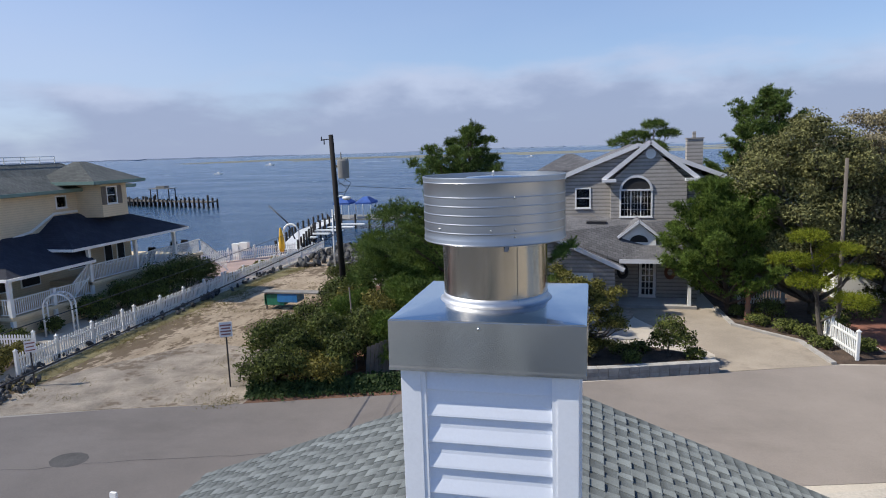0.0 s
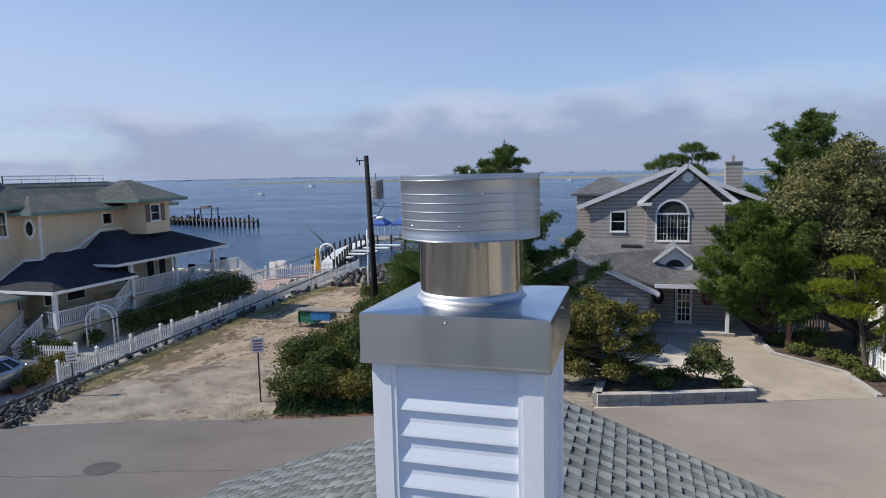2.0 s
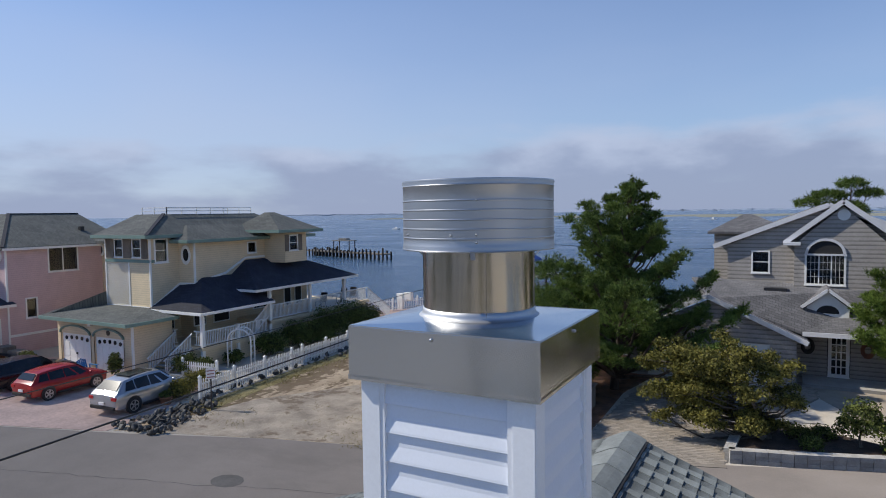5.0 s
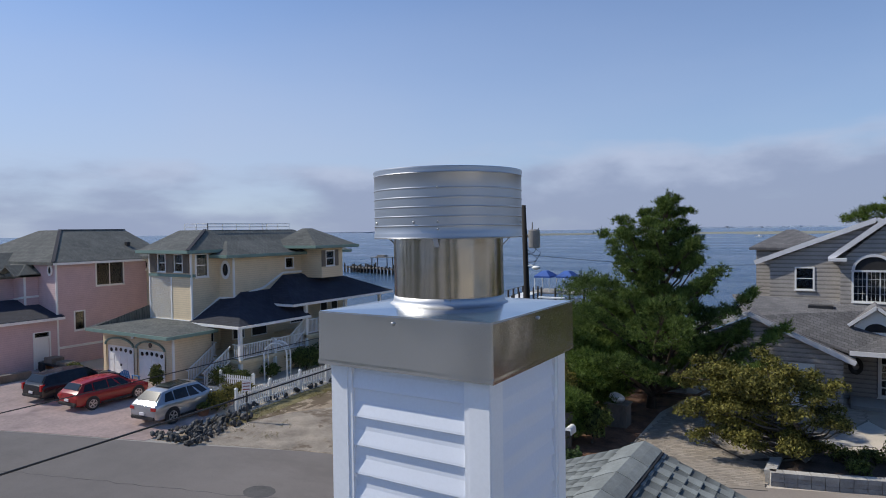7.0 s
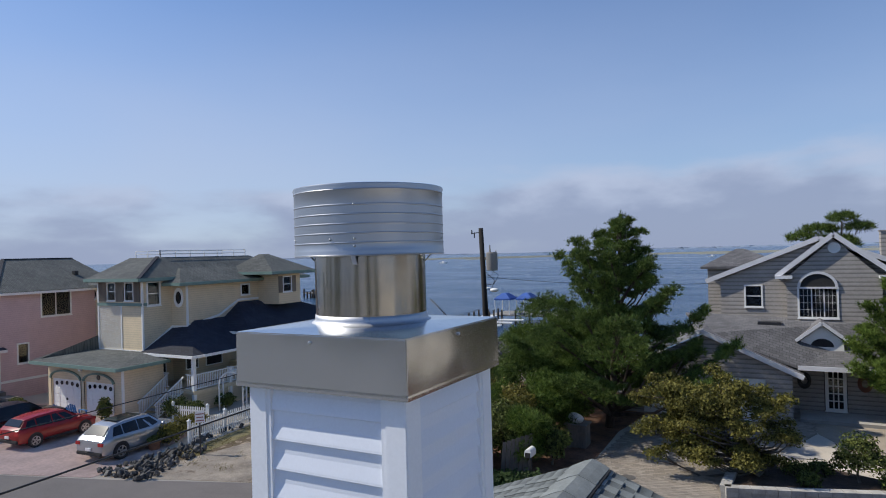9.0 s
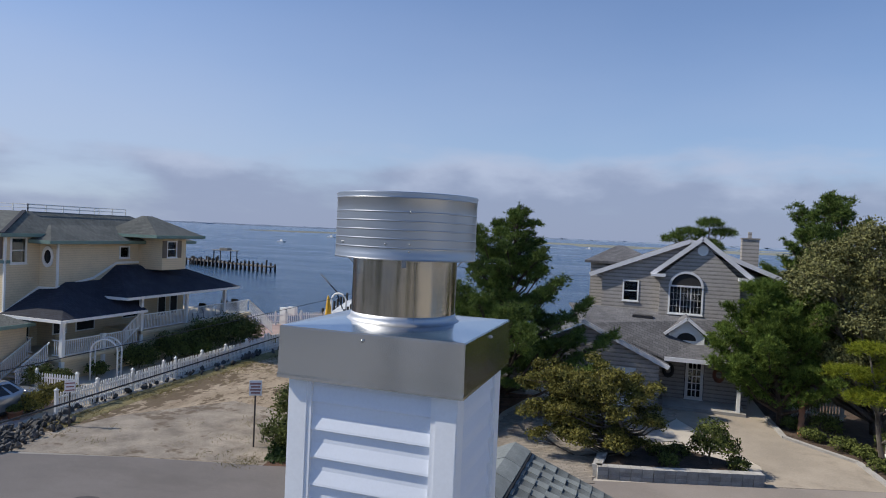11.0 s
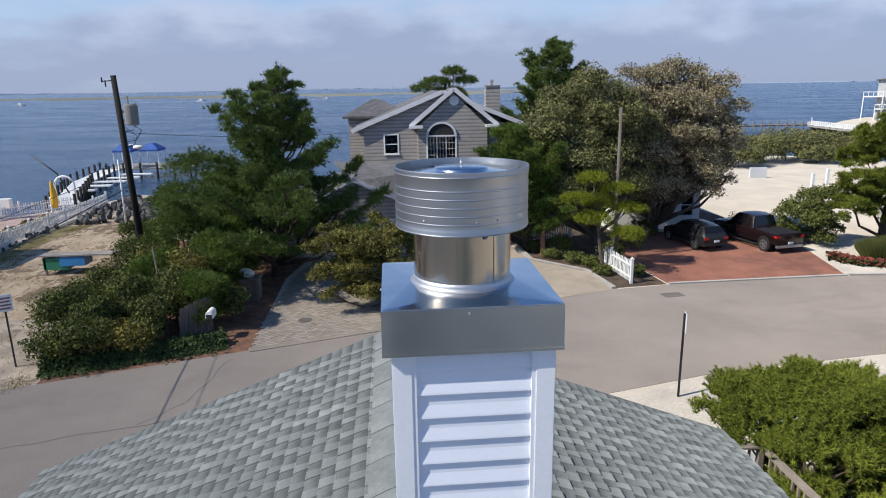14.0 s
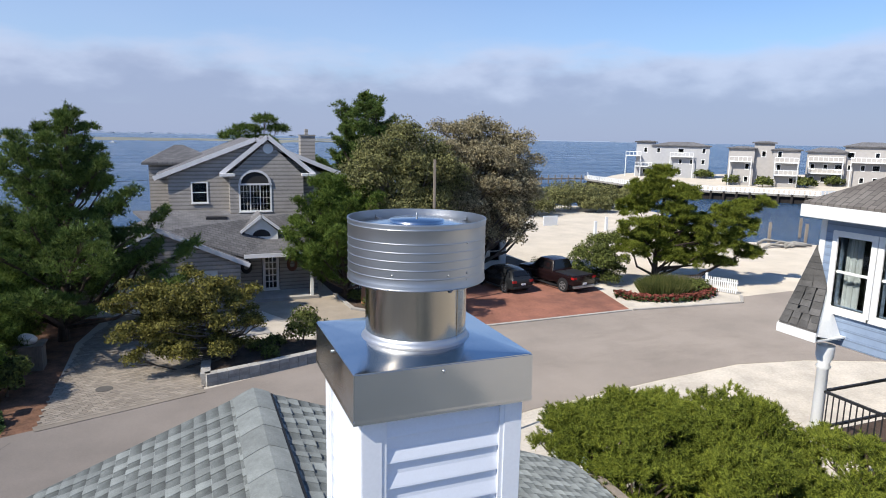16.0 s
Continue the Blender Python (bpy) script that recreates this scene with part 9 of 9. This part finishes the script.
for tri in ([pc, (NX - 0.02, 6.66, 5.62), pd_], [pb, (NX, NY + 0.05, 5.62), pa]):
    lo = [bm.verts.new((q[0], q[1], q[2] - 0.1)) for q in tri]
    hi = [bm.verts.new((q[0], q[1] + 0.04, q[2] - 0.1)) for q in tri]
    bm.faces.new(lo)
    bm.faces.new(hi[::-1])
    for i in range(3):
        bm.faces.new((lo[i], hi[i], hi[(i + 1) % 3], lo[(i + 1) % 3]))
part("skirt_end", bm, M["white"], nb)
part("skirt_fascia", boxes((10.86, 10.9, 6.58, NY + 0.07, 5.6, 5.79)), M["white"], nb)
part("skirt_soffit", boxes((10.9, NX, 6.6, NY + 0.05, 5.6, 5.63)), M["white"], nb)
for x, y in ((11.5, 6.8), (11.5, 3.0), (11.5, -0.8), (NX + 4.6, NY - 0.3), (NX + 8.6, NY - 0.3)):
    bm = bmesh.new()
    lathe(bm, x, y, [(0.2, 0), (0.2, 0.3), (0.13, 0.4), (0.115, 4.9), (0.15, 4.95), (0.115, 5.02), (0.18, 5.2), (0.18, 5.42)], 16)
    part("column", bm, M["white"], nb, smooth=True)
M["darkdeck"] = mat("dark_brown_decking", (0.075, 0.05, 0.038), 0.8, scale=2, fine=18, var=0.25, bump=0.3)
for k in range(30):
    part("deck_board", boxes((11.45 + k * 0.16, 11.6 + k * 0.16, -1.4, 6.75, 3.38, 3.44)), M["darkdeck"], nb)
bm = bmesh.new()
for z in (4.42, 3.58):
    bar(bm, (11.5, 6.7, z), (11.5, -1.4, z), 0.06, 0.05)
    bar(bm, (11.62, 6.72, z), (16, 6.72, z), 0.06, 0.05)
rail_ob = part("railing", bm, M["black"], nb, "black metal deck railing")
for i in range(60):
    part("baluster", boxes((11.49, 11.51, 6.6 - i * 0.13, 6.62 - i * 0.13, 3.44, 4.42)), M["black"], rail_ob)

# ---- own deck with covered grill, things under the pines ----
M["navy"] = mat("navy_cover", (0.012, 0.02, 0.075), 0.5, scale=3, fine=8, bump=0.3, dist=0.03)
deck = thing("deck", (5.4, 5, 0), "weathered wooden deck with a grey railing beside the house", "deck")
part("floor", boxes((3.7, 6.35, 0.5, 7.55, 2.0, 2.15)), M["deckwood"], deck)
for x, y in ((6.28, 7.48), (6.28, 5.4), (6.28, 3.3), (6.28, 1.2), (4.4, 7.48)):
    part("post", boxes((x - 0.05, x + 0.05, y - 0.05, y + 0.05, 0, 3.08)), M["wood"], deck)
bm = bmesh.new()
bar(bm, (6.28, 7.55, 3.11), (6.28, 0.5, 3.11), 0.15, 0.04)
bar(bm, (6.28, 7.48, 3.11), (3.7, 7.48, 3.11), 0.15, 0.04)
part("hand_rail", bm, M["wood"], deck)
for i in range(40):
    part("baluster", boxes((6.26, 6.3, 0.7 + i * 0.165, 0.74 + i * 0.165, 2.15, 3.09)), M["wood"], deck)
for i in range(14):
    part("baluster", boxes((3.9 + i * 0.165, 3.94 + i * 0.165, 7.46, 7.5, 2.15, 3.09)), M["wood"], deck)
bm = boxes((5.35, 6.05, 5.3, 6.75, 2.15, 3.06))
bmesh.ops.bevel(bm, geom=list(bm.edges), offset=0.12, segments=4, affect="EDGES")
single("grill_cover", bm, M["navy"], "garden grill under a navy blue cover on the deck", "grill", smooth=True)
M["paleblue"] = mat("pale_blue_fibreglass", (0.30, 0.46, 0.62), 0.35, bump=0)
dingy = thing("dinghy", (9.4, 12.2, 0), "small pale blue and white dinghy on trestles", "boat")
bm = bmesh.new()
ring = []
for k in range(9):
    f = k / 8
    wv = 0.62 * math.sin(math.pi * min(f * 0.5 + 0.28, 0.5 + (1 - f) * 0.55))
    ring.append([(9.1 + 0.35 * f - wv * 0.9, 11.2 + 2.2 * f, 0.95), (9.1 + 0.35 * f, 11.2 + 2.2 * f, 0.45 + 0.2 * f), (9.1 + 0.35 * f + wv * 0.9, 11.2 + 2.2 * f, 0.95)])
vs = [[bm.verts.new(q) for q in r] for r in ring]
for r0_, r1_ in zip(vs, vs[1:]):
    for k in range(2):
        bm.faces.new((r0_[k], r0_[k + 1], r1_[k + 1], r1_[k]))
bm.faces.new(vs[0])
part("hull", bm, M["paleblue"], dingy)
for y in (11.6, 12.8):
    part("trestle", boxes((8.7, 9.9, y - 0.04, y + 0.04, 0, 0.6)), M["white"], dingy)

# ---- ladder set up on the roof ----
M["laddergreen"] = mat("green_ladder_plastic", (0.012, 0.20, 0.10), 0.4, bump=0.05)
M["ladderpad"] = mat("grey_rubber_pad", (0.22, 0.25, 0.25), 0.5, bump=0.1)
ladder = thing("ladder", (-0.48, -1.3, 6.7), "black fibreglass ladder with green end caps on the roof", "ladder")
for x in (-0.278, -0.70):
    top = Vector((x, -2.225, 9.15))
    foot = Vector((x, -1.38, RZ - abs(x - RX) * 0.385 + 0.03))
    d = (foot - top).normalized()
    bm = bmesh.new()
    for off, w, h in ((0.0, 0.008, 0.084), (-0.038, 0.024, 0.008), (0.038, 0.024, 0.008)):
        o = Vector((0, off, off * -d.y / d.z))
        bar(bm, top + d * 0.05 + o, foot + o, w, h, up=(0, 1, 0))
    rail_ob = part("rail", bm, M["black"], ladder, "black fibreglass channel rail")
    bm = bmesh.new()
    bar(bm, top + d * 0.004, top + d * 0.075, 0.03, 0.092, up=(0, 1, 0))
    bmesh.ops.bevel(bm, geom=list(bm.edges), offset=0.005, segments=2, affect="EDGES")
    part("end_cap", bm, M["laddergreen"], rail_ob, "green plastic end cap")
    part("pad", boxes((x - 0.008, x + 0.008, -2.262, -2.188, 9.147, 9.152)), M["ladderpad"], rail_ob)
for k in range(7):
    f = 0.1 + k * 0.125
    p = Vector((0, -2.225, 9.15)).lerp(Vector((0, -1.38, 6.72)), f)
    part("rung", tube(bmesh.new(), [(-0.70, p.y, p.z), (-0.278, p.y, p.z)], 0.016, 10), M["galv"], ladder, smooth=True)

# ---- carved post and lamp by the porch ----
tiki = bmesh.new()
lathe(tiki, 8.3, 33.0, [(0.16, 0), (0.16, 0.5), (0.12, 0.55), (0.15, 0.8), (0.1, 0.95), (0.15, 1.2), (0.12, 1.5), (0.26, 1.55), (0.26, 1.62), (0.1, 1.75), (0.001, 1.8)], 14)
single("carved_post", tiki, M["terracotta"], "carved brown wooden post with a dark cap beside the driveway", "post", smooth=True)
for i, (x, y, r, h) in enumerate(((8.6, 32.2, 0.6, 0.6), (9.6, 31.0, 0.6, 0.7), (10.2, 30.0, 0.5, 0.7), (10.4, 28.6, 0.5, 0.6), (8.0, 33.8, 0.5, 0.7), (11.8, 31.6, 0.8, 1.1), (9.4, 33.4, 0.8, 1.2), (11.9, 28.2, 0.6, 0.7), (13.8, 33.6, 0.9, 1.2), (15.6, 36.6, 0.9, 1.4), (22.8, 37.6, 0.9, 1.2), (24.6, 34.6, 0.8, 0.9))):
    plant("bed_shrub", (x, y, 0), [(x, y, h * 0.5, r, r, h * 0.5), (x + r * 0.4, y - r * 0.3, h * 0.4, r * 0.6, r * 0.6, h * 0.4)], "low dark green shrub in the driveway bed", "shrub", M["shrub"], M["greybark"], "leaf", 1500, 0.055, 210 + i, 0.03, group="bed shrubs")

# dry grass tufts and weeds on the lot
rr = np.random.default_rng(50)
n = 9000
cl = rr.integers(0, 260, n)
cx_ = rr.uniform(-24.0, -12.5, 260)
cy_ = rr.uniform(17.6, 46, 260)
edge = rr.random(260) < 0.75
cx_ = np.where(edge, np.where(rr.random(260) < 0.65, -23.4 + rr.normal(size=260) * 0.45, -12.9 - rr.random(260) * 0.9), cx_)
base = np.stack([cx_[cl] + rr.normal(size=n) * 0.3, cy_[cl] + rr.normal(size=n) * 0.3, 0 * cl + 0.01], 1)
tip = base + np.stack([rr.normal(size=n) * 0.08, rr.normal(size=n) * 0.08, 0.04 + 0.11 * rr.random(n)], 1)
sd = unit(rr, n) * 0.012
M["drygrassblade"] = leafy("dry_grass_blades", (0.13, 0.11, 0.04), (0.32, 0.27, 0.11), 0.3)
tagged(new("dry_grass", array_mesh("dry_grass", np.stack([base - sd, base + sd, tip], 1).reshape(-1, 3), 3, M["drygrassblade"])), "tufts of dry yellow beach grass", "grass", kind="stuff")

# long pier with boats far off beyond the pink house
pier2 = thing("pier", (-436, 130, -0.9), "long dark timber pier with moored boats far off", "pier")
pa_, pb_ = Vector((-440, 60, 0)), Vector((-434, 176, 0))
part("deck", bar(bmesh.new(), pa_ + Vector((0, 0, 0.6)), pb_ + Vector((0, 0, 0.6)), 4.0, 0.9), M["polewood"], pier2)
for i in range(30):
    p = pa_.lerp(pb_, i / 29)
    part("piling", tube(bmesh.new(), [(p.x + 2, p.y, -3.5), (p.x + 2, p.y, 2.2)], 0.3, 6), M["polewood"], pier2)
for i, (x, y, h) in enumerate(((-445, 96, 4.6), (-446, 118, 7.5), (-444, 134, 5.0), (-446, 158, 6.0))):
    boat = thing("motor_boat", (x, y, -0.9), "moored dark-roofed motor boat beside the far pier", "boat", "boats")
    part("hull", plate(bmesh.new(), [(x - 1.8, y - 5, 0.7), (x + 1.8, y - 5, 0.7), (x + 1.8, y + 3, 0.9), (x, y + 6, 1.3), (x - 1.8, y + 3, 0.9)], 1.8), M["white"], boat)
    part("cabin", boxes((x - 1.3, x + 1.3, y - 2.5, y + 1.5, 0.7, 3.0)), M["darkmetal"], boat)
    part("mast", tube(bmesh.new(), [(x, y, 3.0), (x, y, h + 1.5)], 0.16, 6), M["darkmetal"], boat)

# a small boat far out, with its white wake
M["foam"] = mat("white_foam", (0.75, 0.77, 0.78), 0.9, scale=0.15, fine=0.8, var=0.15, bump=0)
boat = thing("motor_boat", (-178, 640, -0.9), "small white motor boat running across the bay", "boat", "boats")
part("hull", plate(bmesh.new(), [(-182, 639, 0.3), (-176, 638.6, 0.5), (-173.5, 640, 0.7), (-176, 641.4, 0.5), (-182, 641, 0.3)], 1.2), M["white"], boat)
part("cabin", boxes((-179.5, -177, 639.2, 640.8, 0.4, 1.7)), M["white"], boat)
sheet("water_wake", [(-182, 639.4), (-200, 637.2), (-232, 634.5), (-232, 638), (-200, 641.2), (-182, 640.8)], -0.84, M["foam"], "white foaming wake behind the boat", "water", thick=0.04)

# unseen trees behind the camera, closing the place, added for the metal's reflections
for i, (x, y, r, h) in enumerate(((-40, -60, 6, 12), (-70, -50, 6, 12), (27, -46, 4.5, 11), (-55, -62, 6, 12), (-60, -14, 3.6, 8), (-85, -40, 6, 12), (8, -62, 5, 11), (40, -40, 5, 10))):
    plant("reflected_tree", (x, y, 0), [(x, y, h * 0.6, r, r, h * 0.36), (x + r * 0.6, y, h * 0.4, r * 0.6, r * 0.6, h * 0.3), (x - r * 0.6, y, h * 0.45, r * 0.6, r * 0.6, h * 0.3), (x, y + r * 0.5, h * 0.3, r * 0.8, r * 0.6, h * 0.25)], "unseen dense green tree behind the house, added for reflections", "tree", M["shrub"], M["greybark"], "leaf", 9000, 0.24, 260 + i, 0.25, group="street trees")
x, y = -25.0, 6.6
plant("garden_tree", (x, y, 0), [(x, y, 1.6, 1.0, 1.0, 0.7), (x + 0.6, y + 0.3, 1.3, 0.7, 0.7, 0.5), (x - 0.6, y + 0.2, 1.2, 0.7, 0.7, 0.5)], "small leafy shrub by the near side of the road", "tree", M["shrub"], M["greybark"], "leaf", 6000, 0.09, 290, 0.08)

# ---- roof shingles, ridge caps and driveway pavers: pieces ----


def tab_mesh(name, w, d, t, material):
    """A shingle tab lying in x (along the course) and y (up the slope), thicker at its butt."""
    e = 0.012 if w < 0.5 else 0.0001
    v = [(-w / 2, 0, 0), (w / 2, 0, 0), (w / 2 - e, d, 0), (-w / 2 + e, d, 0), (-w / 2 + min(e, 0.002), 0.003, t), (w / 2 - min(e, 0.002), 0.003, t), (w / 2 - e, d, 0.002), (-w / 2 + e, d, 0.002)]
    return mesh_of(name, v, [(0, 1, 5, 4), (4, 5, 6, 7), (1, 2, 6, 5), (3, 0, 4, 7)], material)


def shade_band(m, sides, step, top):
    """The darker band that is printed on each course of shingles, up to where the next one laps over it."""
    ns, ls = m.node_tree.nodes, m.node_tree.links
    p = ns["Principled BSDF"]
    def calc(op, a, b):
        n = ns.new("ShaderNodeMath")
        n.operation = op
        for i, v in enumerate((a, b)):
            if isinstance(v, float):
                n.inputs[i].default_value = v
            else:
                ls.new(v, n.inputs[i])
        return n.outputs["Value"]
    geo, sep = ns.new("ShaderNodeNewGeometry"), ns.new("ShaderNodeSeparateXYZ")
    ls.new(geo.outputs["Position"], sep.inputs["Vector"])
    far = calc("MINIMUM", calc("SUBTRACT", sep.outputs["X"], sides[0]), calc("SUBTRACT", sides[1], sep.outputs["X"]))
    nz = node(ns, "ShaderNodeTexNoise", Scale=9.0, Detail=3.0)
    ls.new(geo.outputs["Position"], nz.inputs["Vector"])
    u = calc("FRACT", calc("DIVIDE", far, step), 0.0)
    u = calc("ADD", u, calc("MULTIPLY", calc("SUBTRACT", nz.outputs["Fac"], 0.5), 0.5))
    mr = ns.new("ShaderNodeMapRange")
    for k, q in (("From Min", 0.25), ("From Max", 0.95), ("To Min", 1.06), ("To Max", top)):
        mr.inputs[k].default_value = q
    ls.new(u, mr.inputs["Value"])
    mul = ns.new("ShaderNodeMixRGB")
    mul.blend_type, mul.inputs["Fac"].default_value = "MULTIPLY", 1.0
    ls.new(p.inputs["Base Color"].links[0].from_socket, mul.inputs["Color1"])
    ls.new(mr.outputs["Result"], mul.inputs["Color2"])
    ls.new(mul.outputs["Color"], p.inputs["Base Color"])


for key, top in (("shingle", 0.78), ("underlap", 0.5)):
    shade_band(M[key], (EL - 0.049, ER + 0.049), 0.14 * 0.9335, top)
TABS = [tab_mesh("shingle", w, 0.15, t, M["shingle"]) for w in (0.105, 0.12, 0.135, 0.155) for t in (0.009, 0.013)]
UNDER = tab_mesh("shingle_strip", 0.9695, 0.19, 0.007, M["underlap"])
rr = np.random.default_rng(400)
loose = {"tab": ([], []), "under": ([], [])}
made = 0


def lay(me, m, bunch):
    k = len(bunch[0])
    bunch[0].extend(m @ v.co for v in me.vertices)
    bunch[1].extend(tuple(i + k for i in p.vertices) for p in me.polygons)


for sx, ex in ((-1, EL), (1, ER)):
    run = abs(ex - RX)
    rise = RZ - EZ
    ln = math.hypot(run, rise)
    up = Vector((-sx * run / ln, 0, rise / ln))
    along = Vector((0, sx, 0))
    nor = along.cross(up)
    courses = int(ln / 0.14)
    for c in range(courses):
        org = Vector((ex + sx * 0.03, 0, EZ)) + up * (c * 0.14 - 0.02)
        def at(y, lift):
            pos = org + Vector((0, y, 0)) + nor * lift
            return Matrix(((along.x, up.x, nor.x, pos.x), (along.y, up.y, nor.y, pos.y), (along.z, up.z, nor.z, pos.z), (0, 0, 0, 1)))
        y = -4.6 + 0.97 * rr.random()
        while y < GY - 0.45:
            lay(UNDER, at(y, 0.003), loose["under"])
            y += 0.97
        lay(UNDER, at(GY - 0.45, 0.0035), loose["under"])
        y = -4.3 + 0.13 * (c % 2) + 0.05 * rr.random()
        while y < GY - 0.05:
            me = TABS[int(rr.integers(len(TABS)))]
            if abs(org.x - RX) < 2.0 and 0.9 < y < 3.2 and made < 300:
                ob = hang(new("shingle", me), roof)
                ob.matrix_basis = at(y, 0.009)
                made += 1
            else:
                lay(me, at(y, 0.009), loose["tab"])
            y += 0.235 + 0.05 * rr.random()
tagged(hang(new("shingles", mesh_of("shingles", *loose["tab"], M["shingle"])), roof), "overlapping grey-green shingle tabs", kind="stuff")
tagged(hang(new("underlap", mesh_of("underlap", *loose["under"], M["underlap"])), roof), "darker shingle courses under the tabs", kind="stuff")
# ridge vent, dark along its lee edge, under wide cap shingles
bm = bmesh.new()
bar(bm, (RX + 0.182, BY, RZ - 0.055), (RX + 0.182, GY - 0.02, RZ - 0.055), 0.05, 0.05)
part("ridge_vent", bm, M["ventblack"], own, "black plastic ridge vent")
hl = 0.18
cap_v = []
for s0, t0 in ((0.0, 0.008), (0.56, 0.0)):
    cap_v += [(-hl - 0.05, s0, -(hl + 0.05) * 0.385 + t0), (-hl * 0.5, s0, -hl * 0.17 + 0.012 + t0), (0, s0, 0.014 + t0), (hl * 0.5, s0, -hl * 0.17 + 0.012 + t0), (hl, s0, -hl * 0.385 + 0.008 + t0)]
low_v = [(x, y, z - 0.008) for x, y, z in cap_v]
cap_f = [(i, i + 1, i + 6, i + 5) for i in range(4)] + [(10 + i, 11 + i, 1 + i, i) for i in range(4)] + [(10, 0, 5, 15), (4, 14, 19, 9)]
cap_me = mesh_of("ridge_cap", cap_v + low_v, cap_f, M["ridge"])
y = GY - 0.54
while y > -4.0:
    ob = hang(new("ridge_cap", cap_me), roof)
    ob.matrix_basis = Matrix.Translation((RX + rr.normal() * 0.003, y, RZ + 0.035))
    y -= 0.46

# driveway pavers
DRIVE = [(-5.9, 20.75), (-0.75, 22.4), (-0.5, 26.1), (1.2, 29.5), (2.55, 33), (2.4, 35.8), (-4.2, 36), (-5.6, 30), (-5.9, 25)]


def inside(x, y, poly):
    hit = False
    for (x0, y0), (x1, y1) in zip(poly, poly[1:] + poly[:1]):
        if (y0 > y) != (y1 > y) and x < (x1 - x0) * (y - y0) / (y1 - y0) + x0:
            hit = not hit
    return hit


pw, pd = 0.25, 0.17
bm = bmesh.new()
box(bm, -pw / 2 + 0.006, pw / 2 - 0.006, -pd / 2 + 0.006, pd / 2 - 0.006, 0, 0.03)
pav_me = bpy.data.meshes.new("paver")
bm.to_mesh(pav_me)
bm.free()
pav_me.materials.append(M["paver"])
drive_ob = tagged(new("pavement"), "herringbone driveway of tan concrete pavers", "driveway", kind="structure")
turn = Matrix.Rotation(radians(17), 4, "Z")
loose_v, loose_f, made = [], [], 0
for j in range(-50, 120):
    for i in range(-50, 80):
        q = Vector((-5.9, 21.0, 0)) + turn @ Vector(((i + 0.5 * (j % 2)) * pw, j * pd, 0))
        if not inside(q.x, q.y, DRIVE):
            continue
        m = Matrix.Translation((q.x, q.y, 0.008 + 0.004 * rr.random())) @ turn
        if q.y < 24.4 and made < 300:
            ob = hang(new("paver", pav_me), drive_ob)
            ob.matrix_basis = m
            made += 1
        else:
            k = len(loose_v)
            loose_v += [m @ v.co for v in pav_me.vertices]
            loose_f += [tuple(a + k for a in p.vertices) for p in pav_me.polygons]
tagged(hang(new("pavers", mesh_of("pavers", loose_v, loose_f, M["paver"])), drive_ob), "tan concrete pavers", kind="stuff")
